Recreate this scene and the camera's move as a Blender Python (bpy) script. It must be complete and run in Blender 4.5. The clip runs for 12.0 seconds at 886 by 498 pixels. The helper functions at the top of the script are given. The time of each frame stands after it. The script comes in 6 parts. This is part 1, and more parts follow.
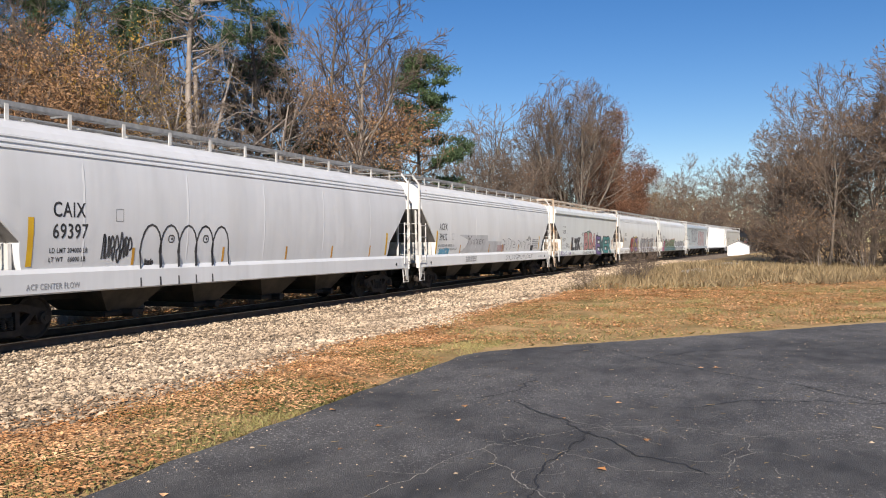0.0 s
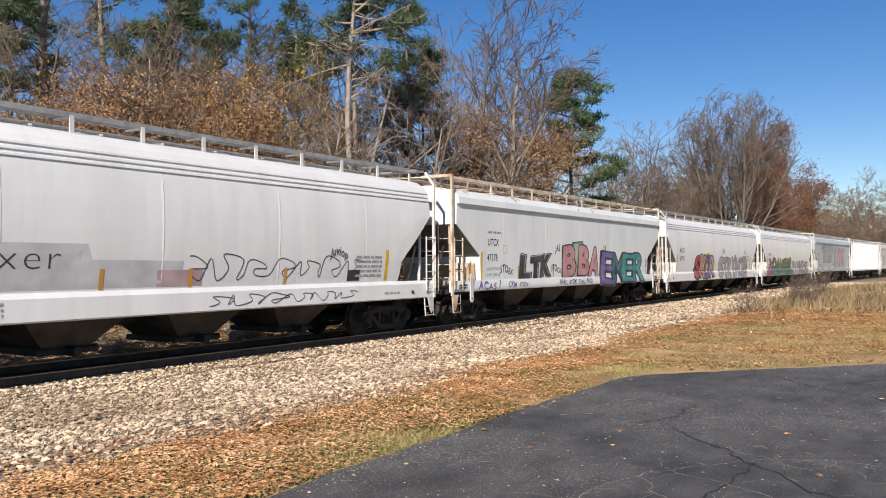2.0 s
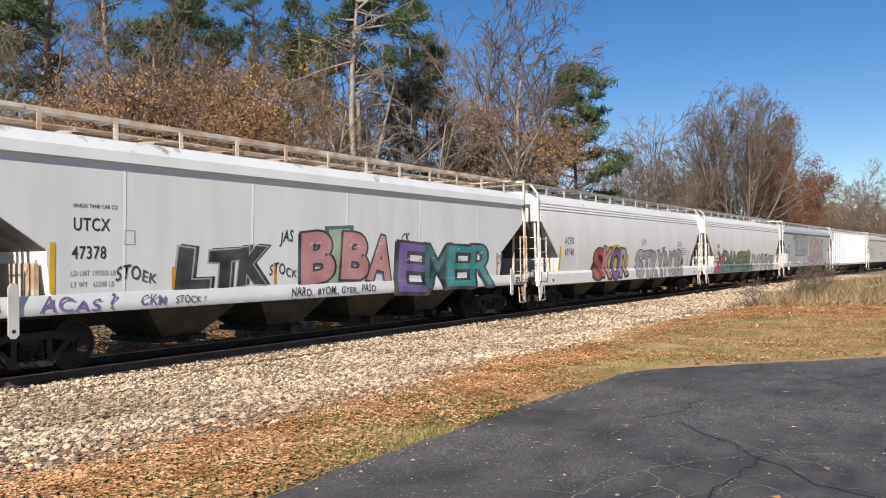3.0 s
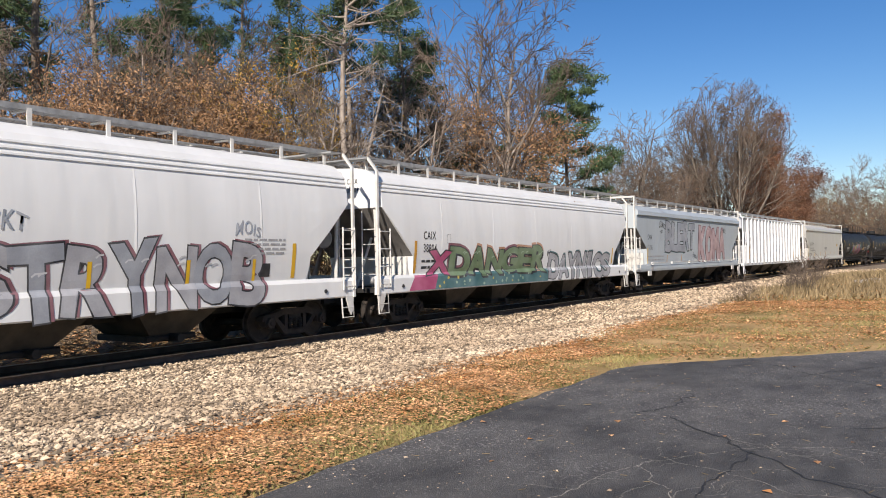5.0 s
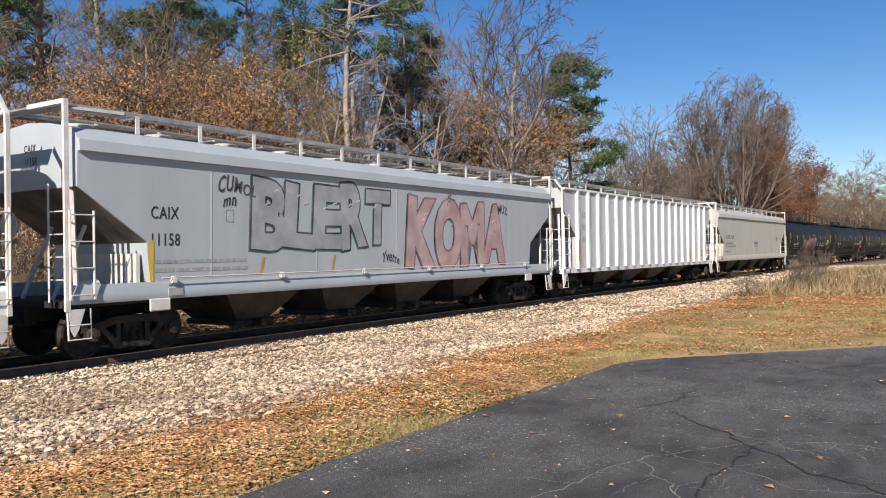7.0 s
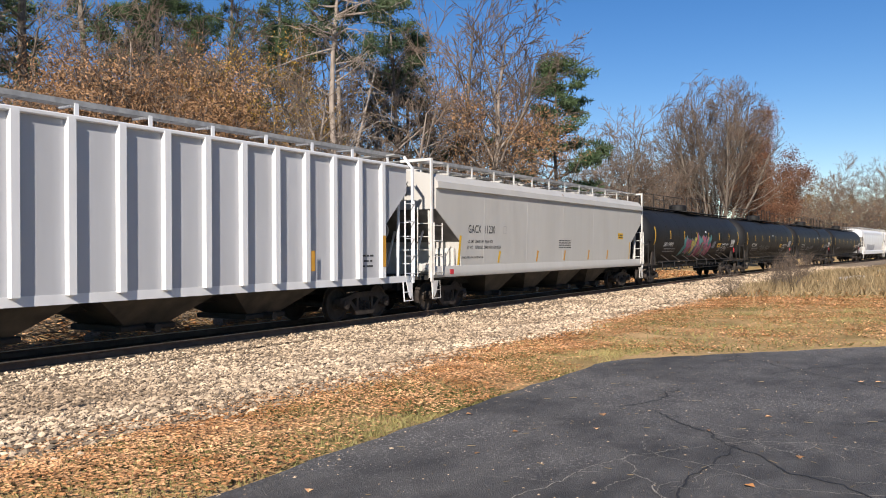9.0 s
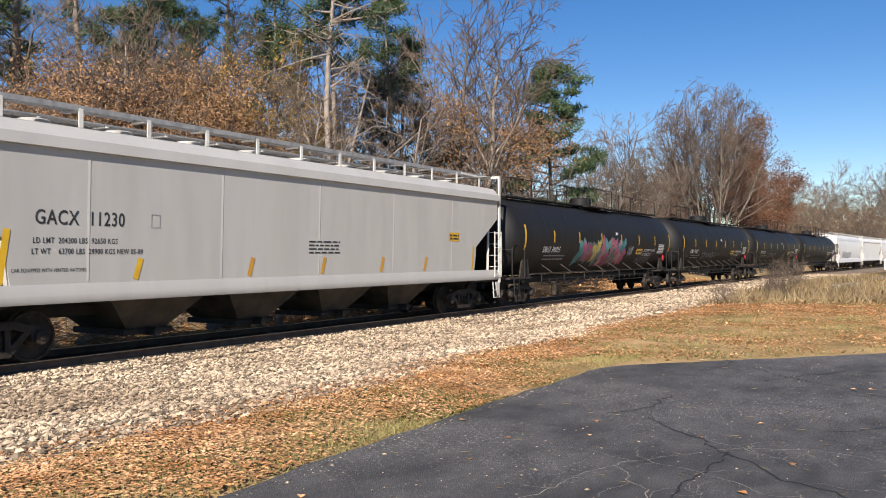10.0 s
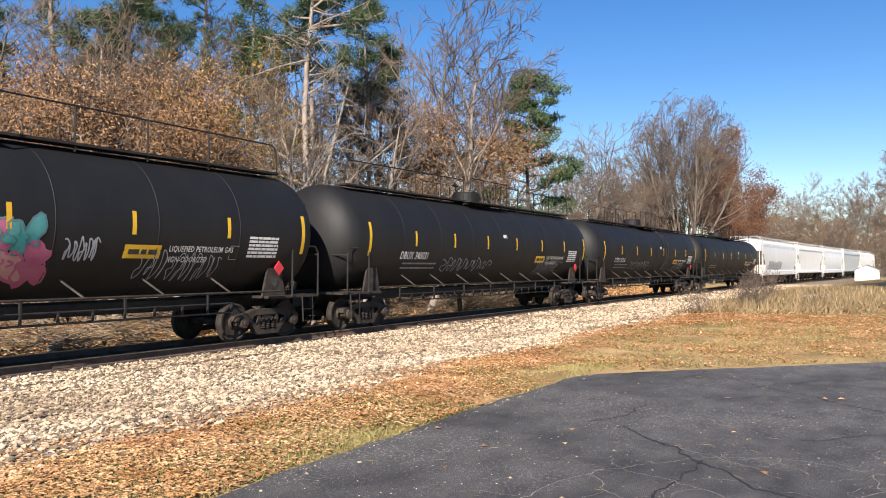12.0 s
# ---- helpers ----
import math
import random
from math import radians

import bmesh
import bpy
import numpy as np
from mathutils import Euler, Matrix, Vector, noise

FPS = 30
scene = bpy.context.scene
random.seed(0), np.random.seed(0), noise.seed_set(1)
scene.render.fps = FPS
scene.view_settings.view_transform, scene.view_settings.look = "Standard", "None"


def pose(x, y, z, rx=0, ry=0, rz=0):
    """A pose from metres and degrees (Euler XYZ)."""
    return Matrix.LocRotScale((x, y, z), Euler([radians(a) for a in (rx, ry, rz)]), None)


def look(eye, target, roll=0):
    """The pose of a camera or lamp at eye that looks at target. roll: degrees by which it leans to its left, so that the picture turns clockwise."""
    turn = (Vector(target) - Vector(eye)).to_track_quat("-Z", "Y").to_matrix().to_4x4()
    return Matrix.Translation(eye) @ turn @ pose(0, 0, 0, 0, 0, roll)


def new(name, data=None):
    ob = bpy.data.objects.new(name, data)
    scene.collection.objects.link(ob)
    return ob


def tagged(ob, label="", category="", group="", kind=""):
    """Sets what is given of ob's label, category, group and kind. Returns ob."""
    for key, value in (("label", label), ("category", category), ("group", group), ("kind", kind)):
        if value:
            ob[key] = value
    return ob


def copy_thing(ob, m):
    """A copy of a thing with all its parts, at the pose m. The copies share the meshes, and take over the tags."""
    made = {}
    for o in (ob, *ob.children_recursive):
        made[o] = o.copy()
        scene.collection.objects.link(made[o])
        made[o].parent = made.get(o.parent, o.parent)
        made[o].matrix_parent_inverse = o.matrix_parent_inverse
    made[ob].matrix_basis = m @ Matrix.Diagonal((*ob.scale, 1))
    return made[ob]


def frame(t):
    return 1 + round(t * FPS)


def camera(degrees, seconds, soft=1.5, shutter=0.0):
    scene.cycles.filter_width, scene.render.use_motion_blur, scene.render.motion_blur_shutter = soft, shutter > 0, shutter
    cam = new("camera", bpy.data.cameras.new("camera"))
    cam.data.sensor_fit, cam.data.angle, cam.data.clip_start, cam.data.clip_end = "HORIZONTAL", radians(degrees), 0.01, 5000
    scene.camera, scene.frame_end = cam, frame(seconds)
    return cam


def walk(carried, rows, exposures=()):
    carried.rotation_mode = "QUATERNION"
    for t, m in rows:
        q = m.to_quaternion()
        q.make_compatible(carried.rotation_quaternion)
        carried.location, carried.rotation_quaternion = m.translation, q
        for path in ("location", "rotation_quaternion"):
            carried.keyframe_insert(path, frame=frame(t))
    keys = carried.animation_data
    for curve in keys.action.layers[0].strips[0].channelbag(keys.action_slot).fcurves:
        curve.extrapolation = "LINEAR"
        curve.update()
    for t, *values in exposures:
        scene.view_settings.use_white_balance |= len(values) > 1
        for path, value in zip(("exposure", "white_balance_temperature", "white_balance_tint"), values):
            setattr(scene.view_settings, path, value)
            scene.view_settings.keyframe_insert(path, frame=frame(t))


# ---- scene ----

# ---------- camera ----------
cam = camera(57.25, 12.0, soft=1.0)
EYE = (0.0, 0.0, 1.90)
PATH = [(0.0, 89.63, 0.30, -68.13), (0.5, 90.11, 0.39, -66.57), (1.0, 91.06, 0.13, -62.88), (1.5, 91.28, -0.03, -59.19),
        (2.0, 91.11, 0.26, -57.45), (2.5, 90.94, 0.46, -57.08), (3.0, 90.84, 0.73, -57.09), (5.0, 90.63, 1.06, -57.68),
        (5.5, 90.48, 1.09, -57.68), (6.0, 90.42, 0.91, -57.70), (6.5, 90.34, 0.76, -57.62), (7.0, 90.19, 0.83, -57.47),
        (9.0, 90.06, 0.34, -58.52), (9.5, 90.18, 0.09, -58.70), (10.0, 90.45, 0.05, -58.93), (10.5, 90.73, -0.01, -59.24),
        (11.0, 90.96, -0.18, -59.59), (11.5, 91.09, -0.30, -59.97), (12.0, 91.00, -0.42, -60.55)]
walk(cam, [(t, pose(*EYE, a, b, c)) for t, a, b, c in PATH], [(0.0, 0.50, 6620, 14), (1.5, 0.50, 6620, 14), (6.5, 0.53, 6620, 14), (9.5, 0.60, 6620, 14), (10.5, 0.72, 6650, 14), (12.0, 0.94, 6680, 14)])

# ---------- light ----------
SUN_EL, SUN_AZ = 30.0, 251.0  # azimuth clockwise from +Y
world = bpy.data.worlds.new("world")
scene.world = world
world.use_nodes = True
wn = world.node_tree
sky = wn.nodes.new("ShaderNodeTexSky")
sky.sky_type, sky.sun_disc = "NISHITA", False
sky.sun_elevation, sky.sun_rotation = radians(SUN_EL), radians(SUN_AZ)
sky.air_density, sky.dust_density, sky.ozone_density = 0.9, 0.0, 2.0
sat = wn.nodes.new("ShaderNodeHueSaturation")
sat.inputs["Hue"].default_value, sat.inputs["Saturation"].default_value = 0.508, 1.36
wn.links.new(sky.outputs[0], sat.inputs["Color"])
wn.links.new(sat.outputs[0], wn.nodes["Background"].inputs[0])
wn.nodes["Background"].inputs[1].default_value = 0.074
sun = new("sun", bpy.data.lights.new("sun", "SUN"))
sun.data.energy, sun.data.angle, sun.data.color = 5.0, radians(0.5), (1.0, 0.935, 0.83)
sd = Vector((math.sin(radians(SUN_AZ)) * math.cos(radians(SUN_EL)), math.cos(radians(SUN_AZ)) * math.cos(radians(SUN_EL)), math.sin(radians(SUN_EL))))
sun.matrix_world = look(tuple(sd * 80), (0, 0, 0))


# ---------- materials ----------
def mat(name, c1, c2=None, scale=4.0, rough=0.6, metal=0.0, bump=0.0, bump_scale=40.0, stretch=(1, 1, 1), vary=0.0, island=0.0, detail=6.0, spec=0.5, fine=0.0):
    """Two colours mixed by a stretched noise, with a finer grain, fine relief, and variation from object to object or island to island."""
    m = bpy.data.materials.new(name)
    m.use_nodes = True
    nt = m.node_tree
    N, Lk = nt.nodes, nt.links
    b = N["Principled BSDF"]
    b.inputs["Roughness"].default_value, b.inputs["Metallic"].default_value = rough, metal
    b.inputs["Specular IOR Level"].default_value = spec
    tc = N.new("ShaderNodeTexCoord")
    mp = N.new("ShaderNodeMapping")
    mp.inputs["Scale"].default_value = stretch
    Lk.new(tc.outputs["Object"], mp.inputs[0])
    nz = N.new("ShaderNodeTexNoise")
    nz.inputs["Scale"].default_value, nz.inputs["Detail"].default_value = scale, detail
    Lk.new(mp.outputs[0], nz.inputs["Vector"])
    rp = N.new("ShaderNodeValToRGB")
    rp.color_ramp.elements[0].position, rp.color_ramp.elements[1].position = 0.34, 0.68
    rp.color_ramp.elements[0].color, rp.color_ramp.elements[1].color = (*c1, 1), (*(c2 or c1), 1)
    Lk.new(nz.outputs["Fac"], rp.inputs[0])
    out = rp.outputs[0]
    if fine:
        n3 = N.new("ShaderNodeTexNoise")
        n3.inputs["Scale"].default_value, n3.inputs["Detail"].default_value = bump_scale, 3.0
        Lk.new(tc.outputs["Object"], n3.inputs["Vector"])
        mr = N.new("ShaderNodeMapRange")
        mr.inputs[3].default_value, mr.inputs[4].default_value = 1 - fine, 1 + fine
        Lk.new(n3.outputs["Fac"], mr.inputs[0])
        hv = N.new("ShaderNodeHueSaturation")
        Lk.new(mr.outputs[0], hv.inputs["Value"])
        Lk.new(out, hv.inputs["Color"])
        out = hv.outputs[0]
    if vary or island:
        src = N.new("ShaderNodeObjectInfo").outputs["Random"] if vary else N.new("ShaderNodeNewGeometry").outputs["Random Per Island"]
        v = vary or island
        mr = N.new("ShaderNodeMapRange")
        mr.inputs[3].default_value, mr.inputs[4].default_value = 1 - v, 1 + v
        Lk.new(src, mr.inputs[0])
        hv = N.new("ShaderNodeHueSaturation")
        Lk.new(mr.outputs[0], hv.inputs["Value"])
        Lk.new(out, hv.inputs["Color"])
        out = hv.outputs[0]
    Lk.new(out, b.inputs["Base Color"])
    if bump:
        n2 = N.new("ShaderNodeTexNoise")
        n2.inputs["Scale"].default_value, n2.inputs["Detail"].default_value = bump_scale, 4.0
        Lk.new(tc.outputs["Object"], n2.inputs["Vector"])
        bp = N.new("ShaderNodeBump")
        bp.inputs["Strength"].default_value, bp.inputs["Distance"].default_value = bump, 0.02
        Lk.new(n2.outputs["Fac"], bp.inputs["Height"])
        Lk.new(bp.outputs[0], b.inputs["Normal"])
    return m


def paint(name, base, dirt, rust=0.0, rough=0.45, top=4.02):
    """Weathered car paint: vertical wash streaks, soft dirt towards no side in particular, shallow dents, and rust flakes."""
    m = mat(name, base, tuple(b * 0.6 + d * 0.4 for b, d in zip(base, dirt)), 1.1, rough, 0.0, 0.0, 9.0, (1.0, 1.0, 0.25))
    nt = m.node_tree
    N, Lk = nt.nodes, nt.links
    b = N["Principled BSDF"]
    col = b.inputs["Base Color"].links[0].from_socket
    tc = N["Texture Coordinate"]
    mp = N.new("ShaderNodeMapping")
    mp.inputs["Scale"].default_value = (3.2, 1.0, 0.16)
    Lk.new(tc.outputs["Object"], mp.inputs[0])
    st = N.new("ShaderNodeTexNoise")
    st.inputs["Scale"].default_value, st.inputs["Detail"].default_value = 1.6, 5.0
    Lk.new(mp.outputs[0], st.inputs["Vector"])
    rp = N.new("ShaderNodeMapRange")
    rp.inputs[1].default_value, rp.inputs[2].default_value, rp.inputs[3].default_value, rp.inputs[4].default_value = 0.5, 0.82, 0.0, 0.32
    Lk.new(st.outputs["Fac"], rp.inputs[0])
    mx = N.new("ShaderNodeMixRGB")
    mx.inputs[2].default_value = (*dirt, 1)
    Lk.new(rp.outputs[0], mx.inputs[0])
    Lk.new(col, mx.inputs[1])
    out = mx.outputs[0]
    if rust:
        sep = N.new("ShaderNodeSeparateXYZ")
        Lk.new(tc.outputs["Object"], sep.inputs[0])
        hz = N.new("ShaderNodeMapRange")
        hz.inputs[1].default_value, hz.inputs[2].default_value, hz.inputs[3].default_value, hz.inputs[4].default_value = top - 0.45, top + 0.5, -0.25, 0.22
        Lk.new(sep.outputs[2], hz.inputs[0])
        rn = N.new("ShaderNodeTexNoise")
        rn.inputs["Scale"].default_value, rn.inputs["Detail"].default_value = 1.7, 8.0
        Lk.new(tc.outputs["Object"], rn.inputs["Vector"])
        ad = N.new("ShaderNodeMath")
        Lk.new(rn.outputs["Fac"], ad.inputs[0])
        Lk.new(hz.outputs[0], ad.inputs[1])
        rr = N.new("ShaderNodeMapRange")
        rr.inputs[1].default_value, rr.inputs[2].default_value = 0.66 - 0.08 * rust, 0.76
        Lk.new(ad.outputs[0], rr.inputs[0])
        m2 = N.new("ShaderNodeMixRGB")
        m2.inputs[2].default_value = (0.20, 0.07, 0.025, 1)
        Lk.new(rr.outputs[0], m2.inputs[0])
        Lk.new(out, m2.inputs[1])
        out = m2.outputs[0]
    Lk.new(out, b.inputs["Base Color"])
    dn = N.new("ShaderNodeTexNoise")
    dn.inputs["Scale"].default_value, dn.inputs["Detail"].default_value = 1.0, 2.0
    dm = N.new("ShaderNodeMapping")
    dm.inputs["Scale"].default_value = (1.1, 1.0, 0.35)
    Lk.new(tc.outputs["Object"], dm.inputs[0])
    Lk.new(dm.outputs[0], dn.inputs["Vector"])
    bp = N.new("ShaderNodeBump")
    bp.inputs["Strength"].default_value, bp.inputs["Distance"].default_value = 0.32, 0.09
    Lk.new(dn.outputs["Fac"], bp.inputs["Height"])
    Lk.new(bp.outputs[0], b.inputs["Normal"])
    return m


M_WHITE_A = paint("paint_grey_white", (0.68, 0.69, 0.70), (0.52, 0.52, 0.51))
M_WHITE_B = paint("paint_white", (0.74, 0.745, 0.735), (0.60, 0.595, 0.575))
M_WHITE_C = paint("paint_pale_white_rusty_top", (0.70, 0.73, 0.72), (0.58, 0.59, 0.57), rust=0.5)
M_BLUE = paint("paint_pale_blue_grey", (0.40, 0.445, 0.475), (0.33, 0.355, 0.37))
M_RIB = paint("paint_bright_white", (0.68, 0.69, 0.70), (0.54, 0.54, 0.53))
# Rib-car white darkened: shade between the ribs painted into the panels.
M_RIBPANEL_SHADE = paint("paint_white_panel_shaded", (0.45, 0.46, 0.48), (0.37, 0.37, 0.375))
M_GREY = paint("paint_warm_grey", (0.48, 0.47, 0.44), (0.40, 0.385, 0.35))
M_BLACK = paint("paint_tank_black", (0.0085, 0.0085, 0.009), (0.017, 0.0165, 0.016), rough=0.60)
M_BLACK.node_tree.nodes["Principled BSDF"].inputs["Specular IOR Level"].default_value = 0.35
M_TRIM = mat("painted_steel_trim", (0.62, 0.61, 0.58), (0.48, 0.46, 0.42), 3.0, 0.5, fine=0.08)
M_RUSTTRIM = mat("cream_trim_with_rust", (0.62, 0.58, 0.50), (0.36, 0.22, 0.12), 2.2, 0.6, fine=0.1)
M_GRID = mat("galvanised_grating", (0.36, 0.36, 0.35), (0.24, 0.24, 0.235), 6.0, 0.55, 0.3)
# Running-gear steels, M_DARK and M_TRUCK, darkened to carry the shade under the cars.
M_DARK = mat("grimy_black_steel", (0.009, 0.0085, 0.008), (0.022, 0.019, 0.017), 5.0, 0.75, 0.0, 0.3)
M_TRUCK = mat("rusty_steel_shade_toned", (0.013, 0.010, 0.008), (0.046, 0.034, 0.026), 5.0, 0.8, 0.0, 0.4)
M_SLOPE = mat("grimy_shaded_end_sheet", (0.09, 0.085, 0.08), (0.20, 0.19, 0.18), 1.6, 0.8, fine=0.15)
# Dust colour, darkened further to hold the shade beneath the car body.
M_BAY = mat("dusty_shaded_bay", (0.024, 0.021, 0.017), (0.068, 0.057, 0.044), 2.5, 0.7, 0.0, 0.2)
M_RAILSIDE = mat("rusty_rail_side", (0.09, 0.055, 0.038), (0.15, 0.095, 0.065), 4.0, 0.85, 0.0, 0.3)
M_RAILHEAD = mat("polished_rail_head", (0.50, 0.48, 0.45), (0.36, 0.33, 0.30), 3.0, 0.28, 0.9)
M_SLEEPER = mat("creosoted_timber", (0.045, 0.037, 0.031), (0.10, 0.083, 0.07), 3.0, 0.9, 0.0, 0.5, 60.0, (1, 8, 8), vary=0.3)
M_INK = mat("black_stencil_paint", (0.02, 0.02, 0.022), (0.05, 0.05, 0.05), 6.0, 0.6)
M_PALEINK = mat("faded_grey_lettering", (0.27, 0.27, 0.27), (0.36, 0.36, 0.36), 6.0, 0.6)
M_WHITEINK = mat("white_lettering", (0.72, 0.72, 0.70), (0.55, 0.55, 0.53), 6.0, 0.6)
M_YELLOW = mat("yellow_reflective_tape", (0.72, 0.44, 0.02), (0.60, 0.34, 0.02), 3.0, 0.5)
M_ORANGE = mat("faded_orange_tape", (0.60, 0.30, 0.035), (0.50, 0.25, 0.03), 3.0, 0.5)
M_RED = mat("red_placard", (0.60, 0.04, 0.05), (0.5, 0.03, 0.04), 3.0, 0.5)
M_BARK = mat("grey_brown_bark", (0.10, 0.08, 0.062), (0.21, 0.175, 0.14), 3.0, 0.9, 0.0, 0.6, 25.0, (4, 4, 1), vary=0.25)
M_PALEBARK = mat("pale_sunlit_bark", (0.19, 0.155, 0.125), (0.34, 0.285, 0.235), 3.0, 0.9, 0.0, 0.6, 25.0, (4, 4, 1), vary=0.15)
M_TWIG = mat("brown_twigs", (0.10, 0.074, 0.056), (0.20, 0.15, 0.112), 1.5, 0.9, vary=0.3)
M_NEEDLE = mat("pine_needles", (0.028, 0.050, 0.022), (0.085, 0.125, 0.052), 0.7, 0.6, vary=0.2, spec=0.3)
M_LEAF_TAN = mat("dry_tan_leaves", (0.20, 0.11, 0.055), (0.36, 0.215, 0.115), 0.8, 0.7, island=0.45, spec=0.2)
M_LEAF_OCHRE = mat("ochre_leaves", (0.22, 0.13, 0.03), (0.33, 0.21, 0.05), 0.8, 0.7, island=0.45, spec=0.2)
M_LEAF_RED = mat("red_brown_leaves", (0.12, 0.056, 0.034), (0.215, 0.112, 0.064), 0.6, 0.7, island=0.4, spec=0.2)
M_LEAF_FALLEN = mat("fallen_leaves", (0.38, 0.175, 0.065), (0.70, 0.41, 0.21), 2.0, 0.75, island=0.65, spec=0.2)
M_GRASS = mat("short_grass_blades", (0.13, 0.135, 0.045), (0.34, 0.28, 0.115), 0.5, 0.7, island=0.4, spec=0.2)
M_DRYGRASS = mat("tall_dry_grass", (0.16, 0.118, 0.066), (0.31, 0.232, 0.125), 0.4, 0.8, island=0.4, spec=0.2)
M_STONE = mat("limestone_ballast", (0.31, 0.232, 0.155), (0.53, 0.415, 0.29), 0.35, 0.85, 0.0, 0.3, 30.0, island=0.72, spec=0.3)
M_STRAW = mat("dead_straw_and_sticks", (0.15, 0.11, 0.07), (0.32, 0.24, 0.16), 1.0, 0.85, island=0.4)
M_SHED = mat("white_clapboard", (0.74, 0.74, 0.72), (0.66, 0.66, 0.64), 2.0, 0.6)
M_ROOF = mat("grey_roof_sheet", (0.16, 0.16, 0.17), (0.24, 0.24, 0.25), 2.0, 0.7)


# ---------- mesh helpers ----------
class Geo:
    """Collects vertices and faces of one mesh."""

    def __init__(self):
        self.v, self.f = [], []

    def add(self, vs, fs):
        n = len(self.v)
        self.v += [tuple(p) for p in vs]
        self.f += [tuple(i + n for i in q) for q in fs]
        return self

    def box(self, x0, x1, y0, y1, z0, z1, c=0.0):
        """A box; c chamfers its upright and lying edges along x."""
        if c <= 0:
            return self.add([(x, y, z) for x in (x0, x1) for y in (y0, y1) for z in (z0, z1)],
                            [(0, 1, 3, 2), (4, 6, 7, 5), (0, 4, 5, 1), (2, 3, 7, 6), (0, 2, 6, 4), (1, 5, 7, 3)])
        ring = [(y0 + c, z0), (y1 - c, z0), (y1, z0 + c), (y1, z1 - c), (y1 - c, z1), (y0 + c, z1), (y0, z1 - c), (y0, z0 + c)]
        return self.prism([(y, z) for y, z in ring], x0, x1, "x")

    def prism(self, ring, a, b, axis="y"):
        """A closed ring extruded from a to b along an axis (ring in the other two coordinates, in order)."""
        def put(p, q, r):
            return {"x": (r, p, q), "y": (p, r, q), "z": (p, q, r)}[axis]
        n = len(ring)
        vs = [put(p, q, a) for p, q in ring] + [put(p, q, b) for p, q in ring]
        return self.add(vs, [tuple(range(n))[::-1], tuple(range(n, 2 * n))] + [(i, (i + 1) % n, n + (i + 1) % n, n + i) for i in range(n)])

    def tube(self, pts, r, sides=6, r1=None):
        """A round bar along points; it tapers to r1."""
        pts = [Vector(p) for p in pts]
        n, vs, fs = len(pts), [], []
        r1 = r if r1 is None else r1
        for i, p in enumerate(pts):
            d = (pts[min(i + 1, n - 1)] - pts[max(i - 1, 0)]).normalized()
            u = d.cross(Vector((0, 0, 1)) if abs(d.z) < 0.9 else Vector((1, 0, 0))).normalized()
            w = d.cross(u)
            k = r + (r1 - r) * i / max(n - 1, 1)
            vs += [p + (u * math.cos(2 * math.pi * j / sides) + w * math.sin(2 * math.pi * j / sides)) * k for j in range(sides)]
        for i in range(n - 1):
            for j in range(sides):
                k = (j + 1) % sides
                fs.append((i * sides + j, i * sides + k, (i + 1) * sides + k, (i + 1) * sides + j))
        fs += [tuple(range(sides))[::-1], tuple(range((n - 1) * sides, n * sides))]
        return self.add(vs, fs)

    def lathe(self, prof, sides=24, axis="y", at=(0, 0, 0)):
        """A profile of (radius, along) turned about an axis, capped."""
        vs, fs, n = [], [], len(prof)
        for r, h in prof:
            for j in range(sides):
                c, s = r * math.cos(2 * math.pi * j / sides), r * math.sin(2 * math.pi * j / sides)
                q = {"x": (h, c, s), "y": (c, h, s), "z": (c, s, h)}[axis]
                vs.append((q[0] + at[0], q[1] + at[1], q[2] + at[2]))
        for i in range(n - 1):
            for j in range(sides):
                k = (j + 1) % sides
                fs.append((i * sides + j, i * sides + k, (i + 1) * sides + k, (i + 1) * sides + j))
        fs += [tuple(range(sides))[::-1], tuple(range((n - 1) * sides, n * sides))]
        return self.add(vs, fs)

    def mesh(self, name, material, smooth=30):
        m = bpy.data.meshes.new(name)
        m.from_pydata(self.v, [], self.f)
        m.materials.append(material)
        if smooth:
            m.polygons.foreach_set("use_smooth", [True] * len(m.polygons))
            m.set_sharp_from_angle(angle=radians(smooth))
        m.update()
        return m


def part(name, geo, material, parent, label="", at=None, smooth=30):
    """Links a Geo (or a ready mesh) as one mesh object under a thing or a part."""
    me = geo.mesh(name, material, smooth) if isinstance(geo, Geo) else geo
    ob = new(name, me)
    ob.parent = parent
    if at is not None:
        ob.matrix_basis = at
    return tagged(ob, label)


def solid(name, geo, material, label="", category="", group="", kind="", at=None, smooth=30):
    ob = new(name, geo.mesh(name, material, smooth) if isinstance(geo, Geo) else geo)
    if at is not None:
        ob.matrix_basis = at
    return tagged(ob, label, category, group, kind)


def thing(name, label, category, group="", at=None):
    ob = new(name)
    if at is not None:
        ob.matrix_basis = at
    return tagged(ob, label, category, group)


# ---------- the line of the track ----------
KAPPA = 5.29e-4
TRACK_Y = 14.62


def track_y(s):
    return TRACK_Y - KAPPA * s * s / 2


def on_track(s, z=0.0):
    return pose(s, track_y(s), z, 0, 0, -math.degrees(KAPPA * s))


# ---------- ground ----------
ASPHALT_Z = 0.20


